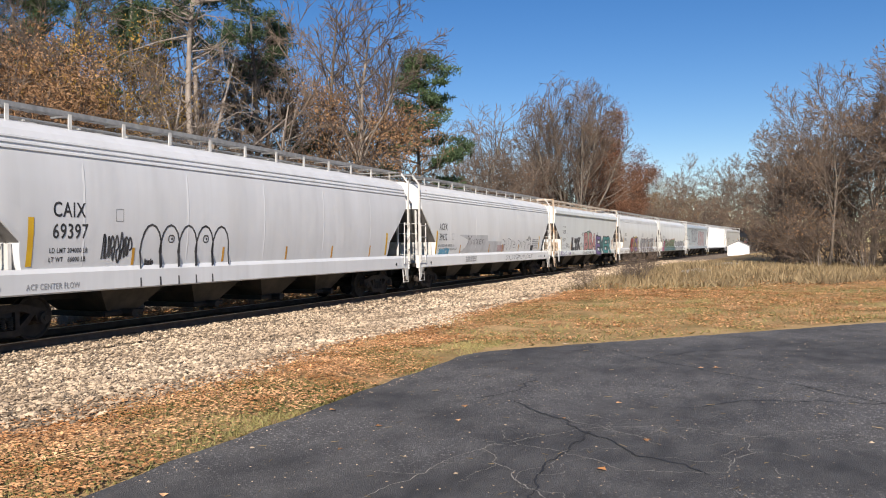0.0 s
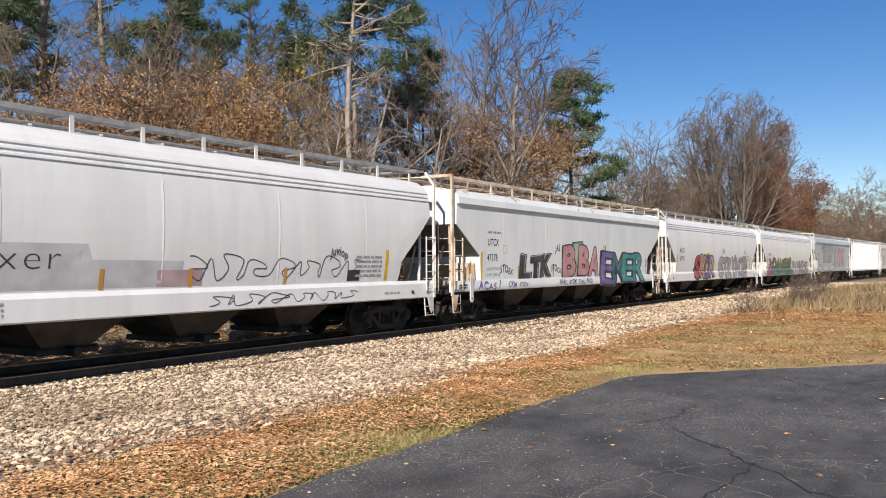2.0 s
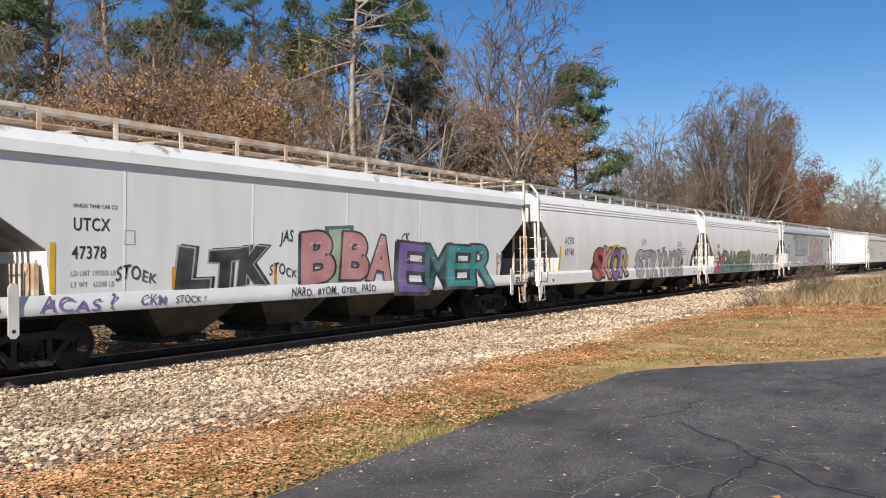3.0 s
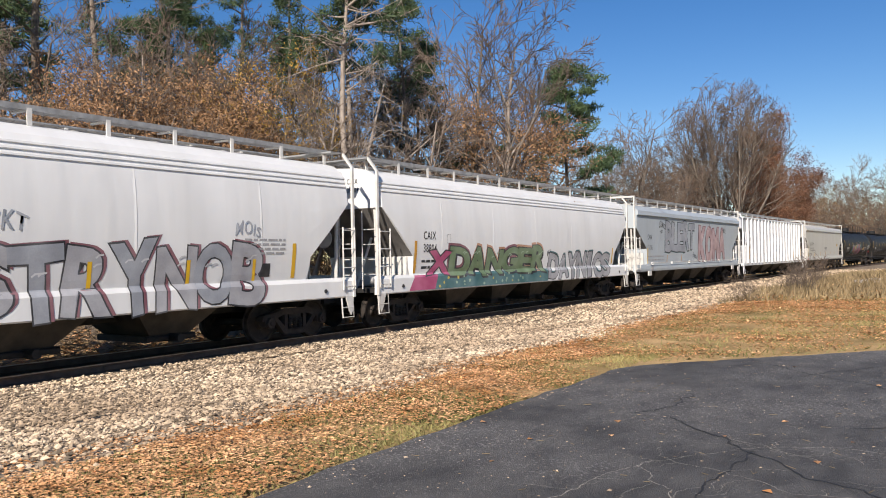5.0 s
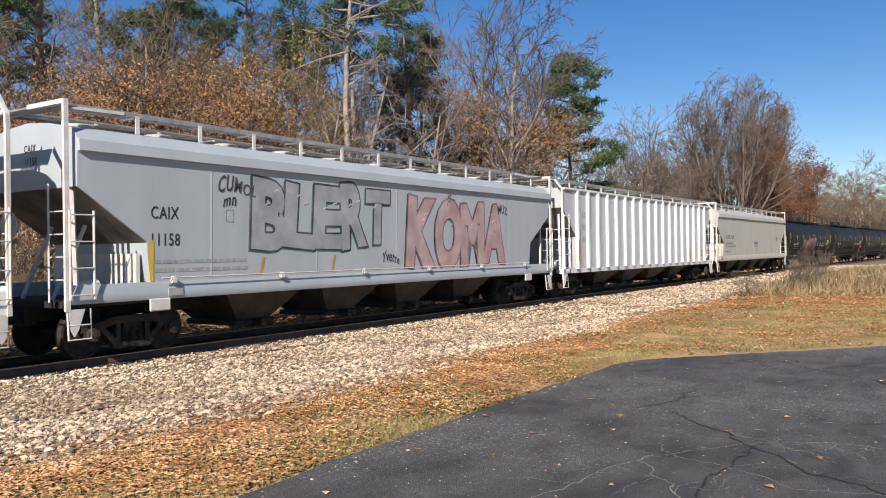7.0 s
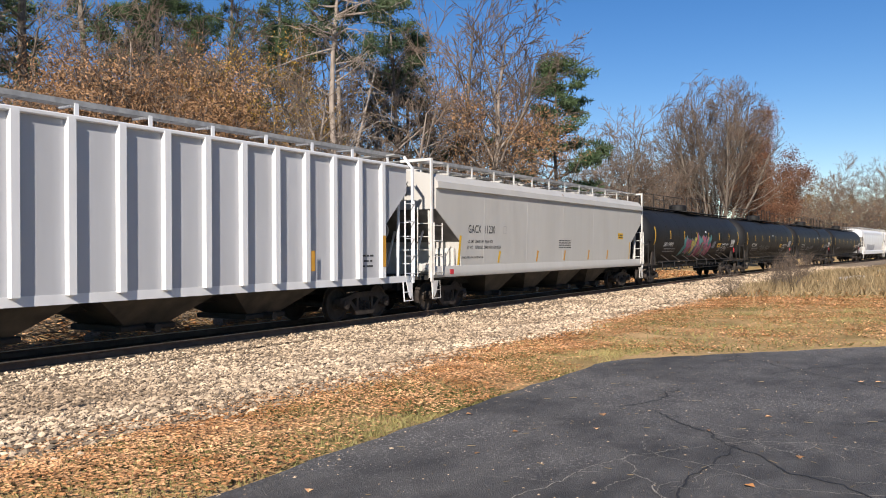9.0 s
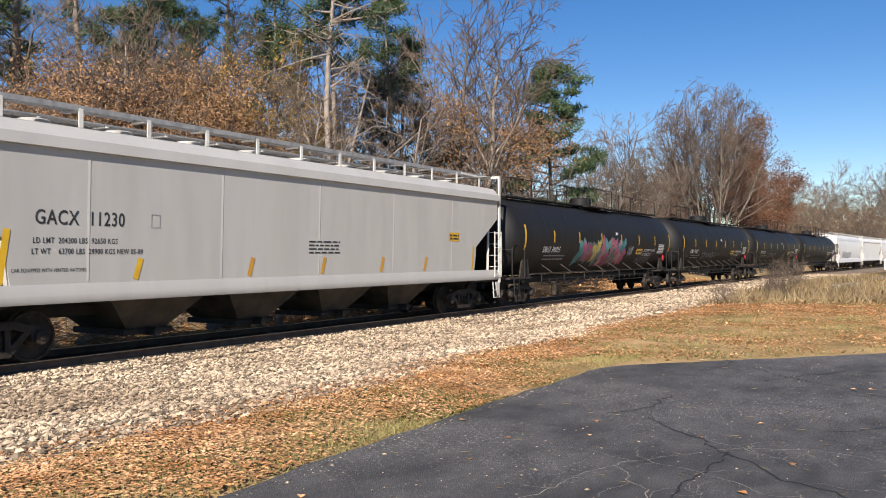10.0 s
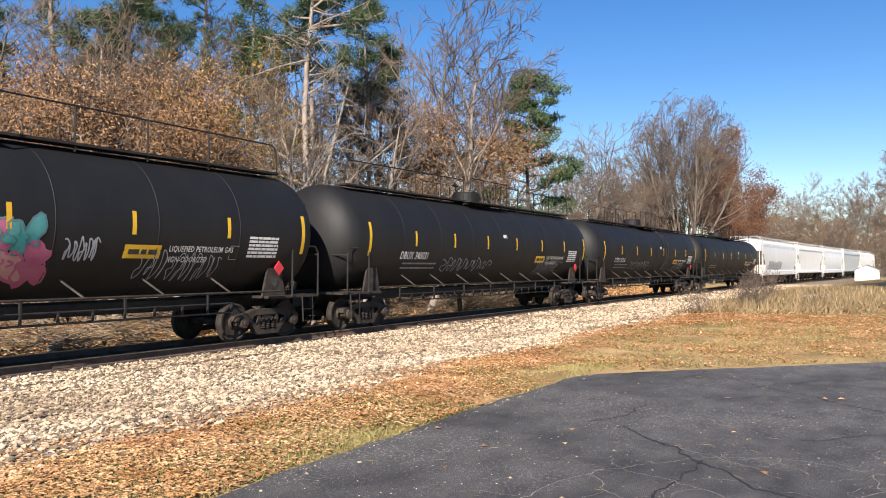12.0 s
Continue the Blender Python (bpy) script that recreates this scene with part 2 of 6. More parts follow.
def ground_z(x, y):
    """Height of the land: level with the asphalt by the camera, falling to the track bed, rising behind it."""
    d = y - track_y(x)
    if d < 0:
        k = min(max((-d - 3.0) / 6.0, 0.0), 1.0)
        z = -0.30 + (ASPHALT_Z - 0.03 + 0.30) * k * k * (3 - 2 * k)
        m = math.exp(-(((x - 47) / 9) ** 2 + ((y - 2.5) / 3.2) ** 2))
        z += 0.35 * m
    else:
        k = min(max((d - 3.0) / 12.0, 0.0), 1.0)
        z = -0.36 + 0.5 * k
    return z + 0.03 * noise.noise(Vector((x * 0.35, y * 0.35, 3.1)))


def ground_material():
    m = mat("leafy_dry_lawn", (0.29, 0.205, 0.09), (0.54, 0.36, 0.175), 0.9, 0.95, 0.0, 0.8, 35.0, fine=0.35, spec=0.1)
    return m


def spread(a, b, mid, n0):
    """Grid lines from a to b, close together about the middle and wide apart far out."""
    out = [a + (b - a) * i / n0 for i in range(n0 + 1)]
    for k in range(26):
        out.append(out[n0] + mid * 1.4 ** k)
        out.insert(0, out[0] - mid * 1.4 ** k)
        n0 += 1
    return [v for v in out if -2500 < v < 3000]


def build_ground():
    xs, ys = spread(-6, 90, 1.2, 110), spread(-12, 40, 1.0, 80)
    g = Geo()
    g.v = [(x, y, ground_z(x, y) if -60 < x < 260 else ground_z(max(min(x, 260), -60), y if abs(y) < 60 else 60)) for x in xs for y in ys]
    n = len(ys)
    g.f = [(i * n + j, (i + 1) * n + j, (i + 1) * n + j + 1, i * n + j + 1) for i in range(len(xs) - 1) for j in range(n - 1)]
    solid("ground", g, ground_material(), "dry autumn lawn and leaf-strewn earth beside the track", "ground", kind="structure", smooth=60)


def asphalt_material():
    m = mat("worn_asphalt", (0.042, 0.0405, 0.039), (0.098, 0.093, 0.087), 2.6, 0.8, 0.0, 0.9, 90.0, (0.9, 1.3, 1), fine=0.7, detail=9.0)
    nt = m.node_tree
    N, Lk = nt.nodes, nt.links
    b = N["Principled BSDF"]
    col = b.inputs["Base Color"].links[0].from_socket
    tc = N["Texture Coordinate"]
    wob = N.new("ShaderNodeTexNoise")
    wob.inputs["Scale"].default_value, wob.inputs["Detail"].default_value = 1.3, 5.0
    Lk.new(tc.outputs["Object"], wob.inputs["Vector"])
    mixv = N.new("ShaderNodeMixRGB")
    mixv.inputs[0].default_value = 0.28
    Lk.new(tc.outputs["Object"], mixv.inputs[1])
    Lk.new(wob.outputs["Color"], mixv.inputs[2])
    vo = N.new("ShaderNodeTexVoronoi")
    vo.feature = "DISTANCE_TO_EDGE"
    vo.inputs["Scale"].default_value = 2.1
    Lk.new(mixv.outputs[0], vo.inputs["Vector"])
    cr = N.new("ShaderNodeMapRange")
    cr.inputs[1].default_value, cr.inputs[2].default_value, cr.inputs[3].default_value, cr.inputs[4].default_value = 0.002, 0.012, 0.42, 0.0
    Lk.new(vo.outputs["Distance"], cr.inputs[0])
    pn = N.new("ShaderNodeTexNoise")
    pn.inputs["Scale"].default_value = 0.35
    Lk.new(tc.outputs["Object"], pn.inputs["Vector"])
    pm = N.new("ShaderNodeMapRange")
    pm.inputs[1].default_value, pm.inputs[2].default_value = 0.40, 0.60
    Lk.new(pn.outputs["Fac"], pm.inputs[0])
    mul = N.new("ShaderNodeMath")
    mul.operation = "MULTIPLY"
    Lk.new(cr.outputs[0], mul.inputs[0])
    Lk.new(pm.outputs[0], mul.inputs[1])
    grit = N.new("ShaderNodeTexVoronoi")
    grit.inputs["Scale"].default_value = 17.0
    Lk.new(tc.outputs["Object"], grit.inputs["Vector"])
    gm = N.new("ShaderNodeMapRange")
    gm.inputs[1].default_value, gm.inputs[2].default_value, gm.inputs[3].default_value, gm.inputs[4].default_value = 0.10, 0.22, 0.75, 0.12
    Lk.new(grit.outputs["Distance"], gm.inputs[0])
    gm2 = N.new("ShaderNodeMath")
    gm2.operation = "MULTIPLY"
    Lk.new(gm.outputs[0], gm2.inputs[0])
    Lk.new(pm.outputs[0], gm2.inputs[1])
    sp = N.new("ShaderNodeTexNoise")
    sp.inputs["Scale"].default_value, sp.inputs["Detail"].default_value = 34.0, 2.0
    Lk.new(tc.outputs["Object"], sp.inputs["Vector"])
    sm = N.new("ShaderNodeMapRange")
    sm.inputs[1].default_value, sm.inputs[2].default_value, sm.inputs[3].default_value, sm.inputs[4].default_value = 0.57, 0.68, 0.0, 0.9
    Lk.new(sp.outputs["Fac"], sm.inputs[0])
    sa = N.new("ShaderNodeMath")
    sa.operation = "MAXIMUM"
    Lk.new(gm2.outputs[0], sa.inputs[0])
    sq = N.new("ShaderNodeMath")
    sq.operation = "MULTIPLY"
    Lk.new(sm.outputs[0], sq.inputs[0])
    Lk.new(pm.outputs[0], sq.inputs[1])
    Lk.new(sq.outputs[0], sa.inputs[1])
    mx = N.new("ShaderNodeMath")
    mx.operation = "MAXIMUM"
    Lk.new(mul.outputs[0], mx.inputs[0])
    Lk.new(sa.outputs[0], mx.inputs[1])
    cm = N.new("ShaderNodeMixRGB")
    cm.inputs[2].default_value = (0.34, 0.32, 0.295, 1)
    Lk.new(mx.outputs[0], cm.inputs[0])
    Lk.new(col, cm.inputs[1])
    Lk.new(cm.outputs[0], b.inputs["Base Color"])
    return m


def edge_jitter(x, y):
    return 0.07 * noise.noise(Vector((x * 1.3, y * 1.3, 0.4))) + 0.03 * noise.noise(Vector((x * 5, y * 5, 1.4)))


def build_asphalt():
    """The parking area: a slab whose edge runs beside the track, rounds a corner and turns away."""
    edge = []
    for i in range(160):
        x = -40 + 51.2 * i / 159
        edge.append((x, 4.36 + edge_jitter(x, 4)))
    for i in range(1, 12):
        a = i / 12 * radians(42)
        edge.append((11.2 + 1.9 * math.sin(a), 4.36 - 1.9 * (1 - math.cos(a))))
    x0, y0 = edge[-1]
    dx, dy = 0.745, -0.667
    for i in range(1, 160):
        k = 60 * (i / 159) ** 1.6
        j = edge_jitter(i * 0.31, 9)
        edge.append((x0 + dx * k + dy * j, y0 + dy * k - dx * j))
    ring = edge + [(60, -60), (-40, -60)]
    g = Geo()
    n = len(ring)
    g.add([(x, y, ASPHALT_Z) for x, y in ring] + [(x, y, ASPHALT_Z - 0.25) for x, y in ring], [tuple(range(n))[::-1]] + [(i, (i + 1) % n, n + (i + 1) % n, n + i) for i in range(n)])
    lot = solid("parking_lot_pavement", g, asphalt_material(), "black sealed asphalt with pale hairline cracks", "pavement", kind="structure", smooth=0)
    pale = mat("dusty_crack_filling", (0.24, 0.22, 0.19), (0.40, 0.37, 0.32), 8.0, 0.9)
    tar = mat("black_crack_sealer", (0.020, 0.0195, 0.019), (0.034, 0.033, 0.032), 3.0, 0.7)
    rng = random.Random(12)

    def wander(pts, amount):
        for _ in range(4):
            out = [pts[0]]
            for a, b in zip(pts, pts[1:]):
                k = math.dist(a, b) * amount
                out += [((a[0] + b[0]) / 2 + rng.uniform(-k, k), (a[1] + b[1]) / 2 + rng.uniform(-k, k)), b]
            pts = out
        return pts

    def streak(name, pts, w, material, lift):
        g = Geo()
        n = len(pts)
        for i, (x, y) in enumerate(pts):
            a, b = pts[max(i - 1, 0)], pts[min(i + 1, n - 1)]
            dx, dy = b[0] - a[0], b[1] - a[1]
            k = math.hypot(dx, dy) or 1
            q = w * rng.uniform(0.5, 1.2) * (0.35 if i in (0, n - 1) else 1)
            g.v += [(x - dy / k * q / 2, y + dx / k * q / 2, ASPHALT_Z + lift), (x + dy / k * q / 2, y - dx / k * q / 2, ASPHALT_Z + lift)]
        g.f = [(2 * i, 2 * i + 1, 2 * i + 3, 2 * i + 2) for i in range(n - 1)]
        part(name, g, material, lot, smooth=0)

    for pts in ([(8.43, 2.56), (7.86, 2.07), (7.39, 1.65), (7.06, 1.31), (6.2, 0.4)], [(13.75, 2.88), (12.6, 2.09), (11.99, 1.5), (11.37, 0.85), (9.6, -1.2)], [(5.0, 1.5), (5.6, 1.55), (6.12, 1.61), (6.72, 1.55), (7.29, 1.49)], [(11.65, 1.94), (12.55, 1.56), (13.4, 0.7), (15.2, -1.6)], [(8.4, 3.0), (8.78, 2.79), (9.03, 2.68), (9.84, 2.71)], [(8.6, 0.9), (9.3, 0.2), (9.5, -1.0), (10.8, -2.4)]):
        streak("sealed_crack", wander(pts, 0.14), 0.018, tar, 0.004 + 0.0006 * pts[0][1])
    mains = [[(4.6, 2.6), (5.06, 2.49), (5.69, 2.37), (6.16, 2.28), (6.65, 2.03), (7.19, 1.66)], [(5.1, 1.2), (5.54, 1.65), (5.99, 2.0), (6.35, 2.21)], [(7.84, 1.85), (7.56, 1.64), (7.38, 1.33), (7.0, 0.9)], [(6.65, 2.03), (6.4, 1.5), (6.1, 1.0), (6.3, 0.3)], [(7.19, 1.66), (7.7, 0.9), (7.5, 0.2), (8.1, -0.6)], [(6.3, 0.3), (7.0, 0.1), (7.5, 0.2)]]
    for pts in mains:
        path = wander(pts, 0.16)
        streak("crack", path, 0.008, pale, 0.005)
        for _ in range(5):
            a = rng.choice(path)
            turn, ln = rng.uniform(0, 6.28), rng.uniform(0.15, 0.6)
            streak("crack", wander([a, (a[0] + ln * math.cos(turn), a[1] + ln * math.sin(turn))], 0.22), 0.005, pale, 0.006)
    for _ in range(46):
        x, y = rng.uniform(4.6, 9.5), rng.uniform(-3.5, 2.0)
        turn, ln = rng.uniform(0, 6.28), rng.uniform(0.1, 0.45)
        streak("crack", wander([(x, y), (x + ln * math.cos(turn), y + ln * math.sin(turn))], 0.25), 0.005, pale, 0.007)


def ballast_edge(x):
    """Near edge of the ballast bed."""
    return min(5.85 + 0.058 * x, 6.45 + 0.02 * x) + 0.55 * noise.noise(Vector((x * 0.22, 7.7, 0))) + 0.25 * noise.noise(Vector((x * 0.9, 2.7, 0))) - KAPPA * x * x / 2


def bed_z(x, y):
    """Top of the ballast: shoulder-high at the sleepers, thinning out to the lawn."""
    d = y - track_y(x)
    if d < 0:
        e = y - ballast_edge(x)
        return max(min(-0.16, ground_z(x, y) + 0.05), ground_z(x, y) + 0.02) + min(max((e - 0.0) * 0.02, -0.15), 0.05) if d < -2.0 else -0.175
    return -0.16 - max(d - 1.9, 0) * 0.42


def build_ballast():
    xs = [-30 + i * 0.6 for i in range(0, 150)] + [60 + i * 3.0 for i in range(70)]
    g, n = Geo(), 26
    for x in xs:
        a, b = ballast_edge(x) - 0.25, track_y(x) + 2.7
        for j in range(n):
            y = a + (b - a) * j / (n - 1)
            z = bed_z(x, y) - (0.14 if j == 0 else 0.0) + 0.015 * noise.noise(Vector((x * 2, y * 2, 0)))
            g.v.append((x, y, z))
    g.f = [(i * n + j, (i + 1) * n + j, (i + 1) * n + j + 1, i * n + j + 1) for i in range(len(xs) - 1) for j in range(n - 1)]
    # Bed colour is darkened to paint shade into the gaps between loose stones.
    m = mat("shade_toned_limestone", (0.13, 0.098, 0.068), (0.34, 0.27, 0.195), 9.0, 0.9, 0.0, 1.0, 22.0, fine=0.3, spec=0.2)
    solid("ballast_bed", g, m, "crushed limestone track ballast, darkened as shade between the loose stones", "ballast", kind="structure", smooth=60)
    # Dark strip between the rails: oil stains plus the train's shade in its colour.
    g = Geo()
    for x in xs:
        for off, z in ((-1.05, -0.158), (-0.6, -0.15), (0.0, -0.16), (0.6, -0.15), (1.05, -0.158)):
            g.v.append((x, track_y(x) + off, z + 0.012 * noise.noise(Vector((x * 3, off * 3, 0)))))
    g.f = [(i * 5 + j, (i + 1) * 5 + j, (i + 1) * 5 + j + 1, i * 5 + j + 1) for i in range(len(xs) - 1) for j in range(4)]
    oily_shaded = mat("oily_shaded_ballast", (0.018, 0.016, 0.014), (0.055, 0.046, 0.038), 5.0, 0.9, 0.0, 1.0, 25.0, fine=0.3)
    solid("track_bed", g, oily_shaded, "ballast between the rails, coloured dark for oil stains and the train's shade", "ballast", kind="structure", smooth=60)
    # loose stones lying on it
    rng = np.random.RandomState(4)
    g = Geo()
    base = [(1, 0, 0), (-1, 0, 0), (0, 1, 0), (0, -1, 0), (0, 0, 1), (0, 0, -1)]
    tri = [(0, 2, 4), (2, 1, 4), (1, 3, 4), (3, 0, 4), (2, 0, 5), (1, 2, 5), (3, 1, 5), (0, 3, 5)]
    vs, fs = [], []
    for x0, x1, count, size in ((1.5, 10, 30000, 0.0235), (10, 22, 31000, 0.0255), (22, 46, 19000, 0.036), (46, 95, 7000, 0.065)):
        for _ in range(count):
            x = x0 + (x1 - x0) * rng.rand()
            a, b = ballast_edge(x) - 0.3, track_y(x) - 0.95
            k = rng.rand()
            y = a + (b - a) * k
            if rng.rand() > 0.25 + 4 * k:
                continue
            r = size * (0.55 + 1.5 * rng.rand() ** 3)
            z = bed_z(x, y) + r * 0.4
            c, s = math.cos(rng.rand() * 6.28), math.sin(rng.rand() * 6.28)
            q = rng.uniform(0.6, 1.25, (6,))
            i0 = len(vs)
            for (px, py, pz), w in zip(base, q):
                u, v, t = px * w * r + 0.3 * r * (w - 0.9), py * w * r, pz * w * r * 0.62
                vs.append((x + u * c - v * s + t * 0.3, y + u * s + v * c, z + t + 0.2 * v))
            fs += [(p + i0, q_ + i0, w + i0) for p, q_, w in tri]
    g.v, g.f = vs, fs
    solid("ballast_stones", g, M_STONE, "loose pale limestone chips covering the ballast", "stones", kind="stuff", smooth=0)


def sweep(prof, s0, s1, step, off):
    """A closed section (lateral, height) swept along the track."""
    g, n = Geo(), len(prof)
    ss = [s0 + i * step for i in range(int((s1 - s0) / step) + 1)]
    for s in ss:
        c = on_track(s)
        g.v += [tuple(c @ Vector((0, off + p, q))) for p, q in prof]
    for i in range(len(ss) - 1):
        g.f += [(i * n + j, i * n + (j + 1) % n, (i + 1) * n + (j + 1) % n, (i + 1) * n + j) for j in range(n)]
    return g


def build_track():
    track = tagged(thing("railway_track", "single railway track with rusty rails on timber sleepers", "railway track"), kind="structure")
    web = [(-0.07, -0.172), (0.07, -0.172), (0.07, -0.16), (0.015, -0.135), (0.012, -0.05), (0.034, -0.035), (0.034, -0.012), (-0.034, -0.012), (-0.034, -0.035), (-0.012, -0.05), (-0.015, -0.135), (-0.07, -0.16)]
    head = [(-0.036, -0.012), (0.036, -0.012), (0.036, -0.004), (0.028, 0.0), (-0.028, 0.0), (-0.036, -0.004)]
    for off in (-0.753, 0.753):
        r = part("rail", sweep(web, -40, 260, 4.0, off), M_RAILSIDE, track, "rusty steel rail")
        part("rail_head", sweep(head, -40, 260, 4.0, off), M_RAILHEAD, r, "polished running surface")
    me = Geo().box(-0.115, 0.115, -1.3, 1.3, -0.34, -0.168, 0.01).mesh("sleeper", M_SLEEPER, 0)
    plate = Geo().box(-0.09, 0.09, -0.13, 0.13, -0.168, -0.158).mesh("tie_plate", M_RAILSIDE, 0)
    for i in range(150):
        s = -4 + i * 0.53
        t = part("sleeper", me, None, track, at=on_track(s))
        if i < 110:
            for off in (-0.753, 0.753):
                part("tie_plate", plate, None, t, at=pose(0, off, 0))
    # angle bars at the joints of the near rail
    for s in (6.1, 10.0, 23.0, 35.0, 47.0):
        part("joint_bar", Geo().box(-0.35, 0.35, -0.045, -0.016, -0.13, -0.05), M_RAILSIDE, track, at=on_track(s) @ pose(0, -0.753, 0))


build_ground()
build_asphalt()
build_ballast()
build_track()


# ---------- rolling stock ----------
WHEEL_R = 0.457


def wheelset_mesh():
    g = Geo()
    for s in (-1, 1):
        prof = [(0.10, 0.66 * s), (0.13, 0.67 * s), (0.15, 0.70 * s), (0.36, 0.715 * s), (0.40, 0.68 * s), (0.485, 0.685 * s), (0.485, 0.71 * s), (0.46, 0.72 * s), (0.452, 0.82 * s), (0.41, 0.825 * s), (0.38, 0.79 * s), (0.16, 0.76 * s), (0.13, 0.83 * s), (0.09, 0.84 * s)]
        g.lathe(prof, 28)
    g.lathe([(0.085, -1.02), (0.085, 1.02)], 12)
    return g.mesh("wheelset", M_TRUCK, 35)


def side_frame_mesh():
    """A cast truck side: a box-section arch with two windows either side of the bolster and a pedestal over each journal."""
    g = Geo()
    top = [(-1.12, 0.50), (-1.08, 0.62), (-0.72, 0.68), (-0.45, 0.76), (0.45, 0.76), (0.72, 0.68), (1.08, 0.62), (1.12, 0.50), (0.70, 0.53), (0.43, 0.62), (-0.43, 0.62), (-0.70, 0.53)]
    g.prism(top, -0.09, 0.09)
    g.prism([(-0.72, 0.54), (-0.60, 0.56), (-0.30, 0.27), (0.30, 0.27), (0.60, 0.56), (0.72, 0.54), (0.36, 0.15), (-0.36, 0.15)], -0.08, 0.08)
    for s in (-1, 1):
        g.prism([(s * 0.27, 0.27), (s * 0.38, 0.27), (s * 0.36, 0.64), (s * 0.27, 0.64)], -0.075, 0.075)
        g.prism([(s * 0.72, 0.56), (s * 1.06, 0.56), (s * 1.04, 0.40), (s * 0.98, 0.36), (s * 0.80, 0.36), (s * 0.74, 0.40)], -0.10, 0.07)
        g.lathe([(0.12, -0.17), (0.13, -0.13), (0.13, 0.0)], 12, "y", (s * 0.89, 0, 0.457))
        g.lathe([(0.05, -0.19), (0.06, -0.17)], 8, "y", (s * 0.89, 0, 0.457))
    return g.mesh("side_frame", M_TRUCK, 35)


def spring_mesh():
    prof = []
    for k in range(6):
        prof += [(0.05, 0.285 + k * 0.042), (0.075, 0.297 + k * 0.042), (0.05, 0.318 + k * 0.042)]
    return Geo().lathe(prof, 10, "z", (0, -0.04, 0)).mesh("spring", M_TRUCK, 40)


ME_WHEELSET, ME_SIDEFRAME, ME_SPRING = wheelset_mesh(), side_frame_mesh(), spring_mesh()
ME_BOLSTER = Geo().box(-0.2, 0.2, -1.05, 1.05, 0.42, 0.66, 0.05).box(-0.15, 0.15, -0.3, 0.3, 0.66, 0.78).mesh("bolster", M_DARK)
ME_BRAKE = Geo().box(-0.5, -0.42, -0.8, 0.8, 0.36, 0.46).box(0.42, 0.5, -0.8, 0.8, 0.36, 0.46).tube([(-0.46, 0.1, 0.46), (0.46, 0.1, 0.40)], 0.03).mesh("brake_beam", M_DARK)
ME_COUPLER = Geo().box(0.0, 0.55, -0.11, 0.11, 0.72, 0.96, 0.03).box(0.45, 0.72, -0.19, 0.14, 0.68, 1.0, 0.05).box(-0.1, 0.12, -0.3, 0.3, 0.66, 1.02).mesh("coupler", M_DARK)
WHEELSETS = []


def add_truck(car, x):
    """A two-axle truck under the car, at x along it."""
    tr = part("truck", ME_BOLSTER, None, car, "rusty two-axle truck, its colour darkened for under-car shade", at=pose(x, 0, 0))
    for s in (-1, 1):
        part("side_frame", ME_SIDEFRAME, None, tr, at=pose(0, s * 0.99, 0, 0, 0, 0 if s < 0 else 180))
        for q in (-0.17, 0.0, 0.17):
            part("spring", ME_SPRING, None, tr, at=pose(q, s * 0.99, 0, 0, 0, 0 if s < 0 else 180))
        w = part("wheelset", ME_WHEELSET, None, tr, at=pose(s * 0.89, 0, WHEEL_R))
        WHEELSETS.append((car, w, s * 0.89))
    part("brake_beam", ME_BRAKE, None, tr)


def side_acf(z):
    """Half width of the rounded hopper at height z."""
    pts = [(1.30, 1.44), (1.60, 1.50), (2.10, 1.565), (2.60, 1.59), (3.10, 1.58), (3.60, 1.53), (3.82, 1.49), (4.02, 1.44), (4.12, 1.38), (4.30, 1.10), (4.40, 0.70), (4.44, 0.0)]
    return float(np.interp(z, [p[0] for p in pts], [p[1] for p in pts]))


def side_flat(z):
    return float(np.interp(z, [1.0, 1.3, 3.9, 4.1, 4.2, 4.34, 4.4], [1.46, 1.50, 1.57, 1.50, 1.40, 0.7, 0.0]))


def side_rib(z):
    return float(np.interp(z, [1.0, 4.26, 4.30, 4.42], [1.47, 1.47, 1.40, 0.0]))


def hull(length, width, levels, end_z, cut, sill, inset=0.2):
    """A hopper body: a closed loft whose ends are undercut by the slope sheets.
    levels: (height, extra half width) above the end plate's foot; end_z: that foot; cut: how far in the slope sheets reach, and how high they end there."""
    h = length / 2
    xc, zc = cut
    rows = [(-h + inset, end_z), (-h + inset + 0.5 * (xc - inset), end_z + (zc - end_z) * 0.5), (-h + xc, zc)]
    rows += [(-h + xc + 0.10 * q * q, zc + (sill - zc) * q) for q in (0.3, 0.6, 0.85, 1.0)]
    x0 = rows[-1][0]
    xs = rows + [(x0 + (-2 * x0) * i / 24, sill) for i in range(1, 24)] + [(-x, z) for x, z in rows[::-1]]
    g = Geo()
    for x, zb in xs:
        side = [(z, width(z)) for z in (zb + (end_z + 0.01 - zb) * i / 12 for i in range(13))] + [(z, width(z) + e) for z, e in levels if z > end_z + 0.02]
        g.v += [(x, -w, z) for z, w in side] + [(x, w, z) for z, w in side[::-1]]
    n = len(g.v) // len(xs)
    for i in range(len(xs) - 1):
        g.f += [(i * n + j, (i + 1) * n + j, (i + 1) * n + (j + 1) % n, i * n + (j + 1) % n) for j in range(n)]
    g.f += [tuple(range(n)), tuple(range(len(g.v) - n, len(g.v)))[::-1]]
    return g


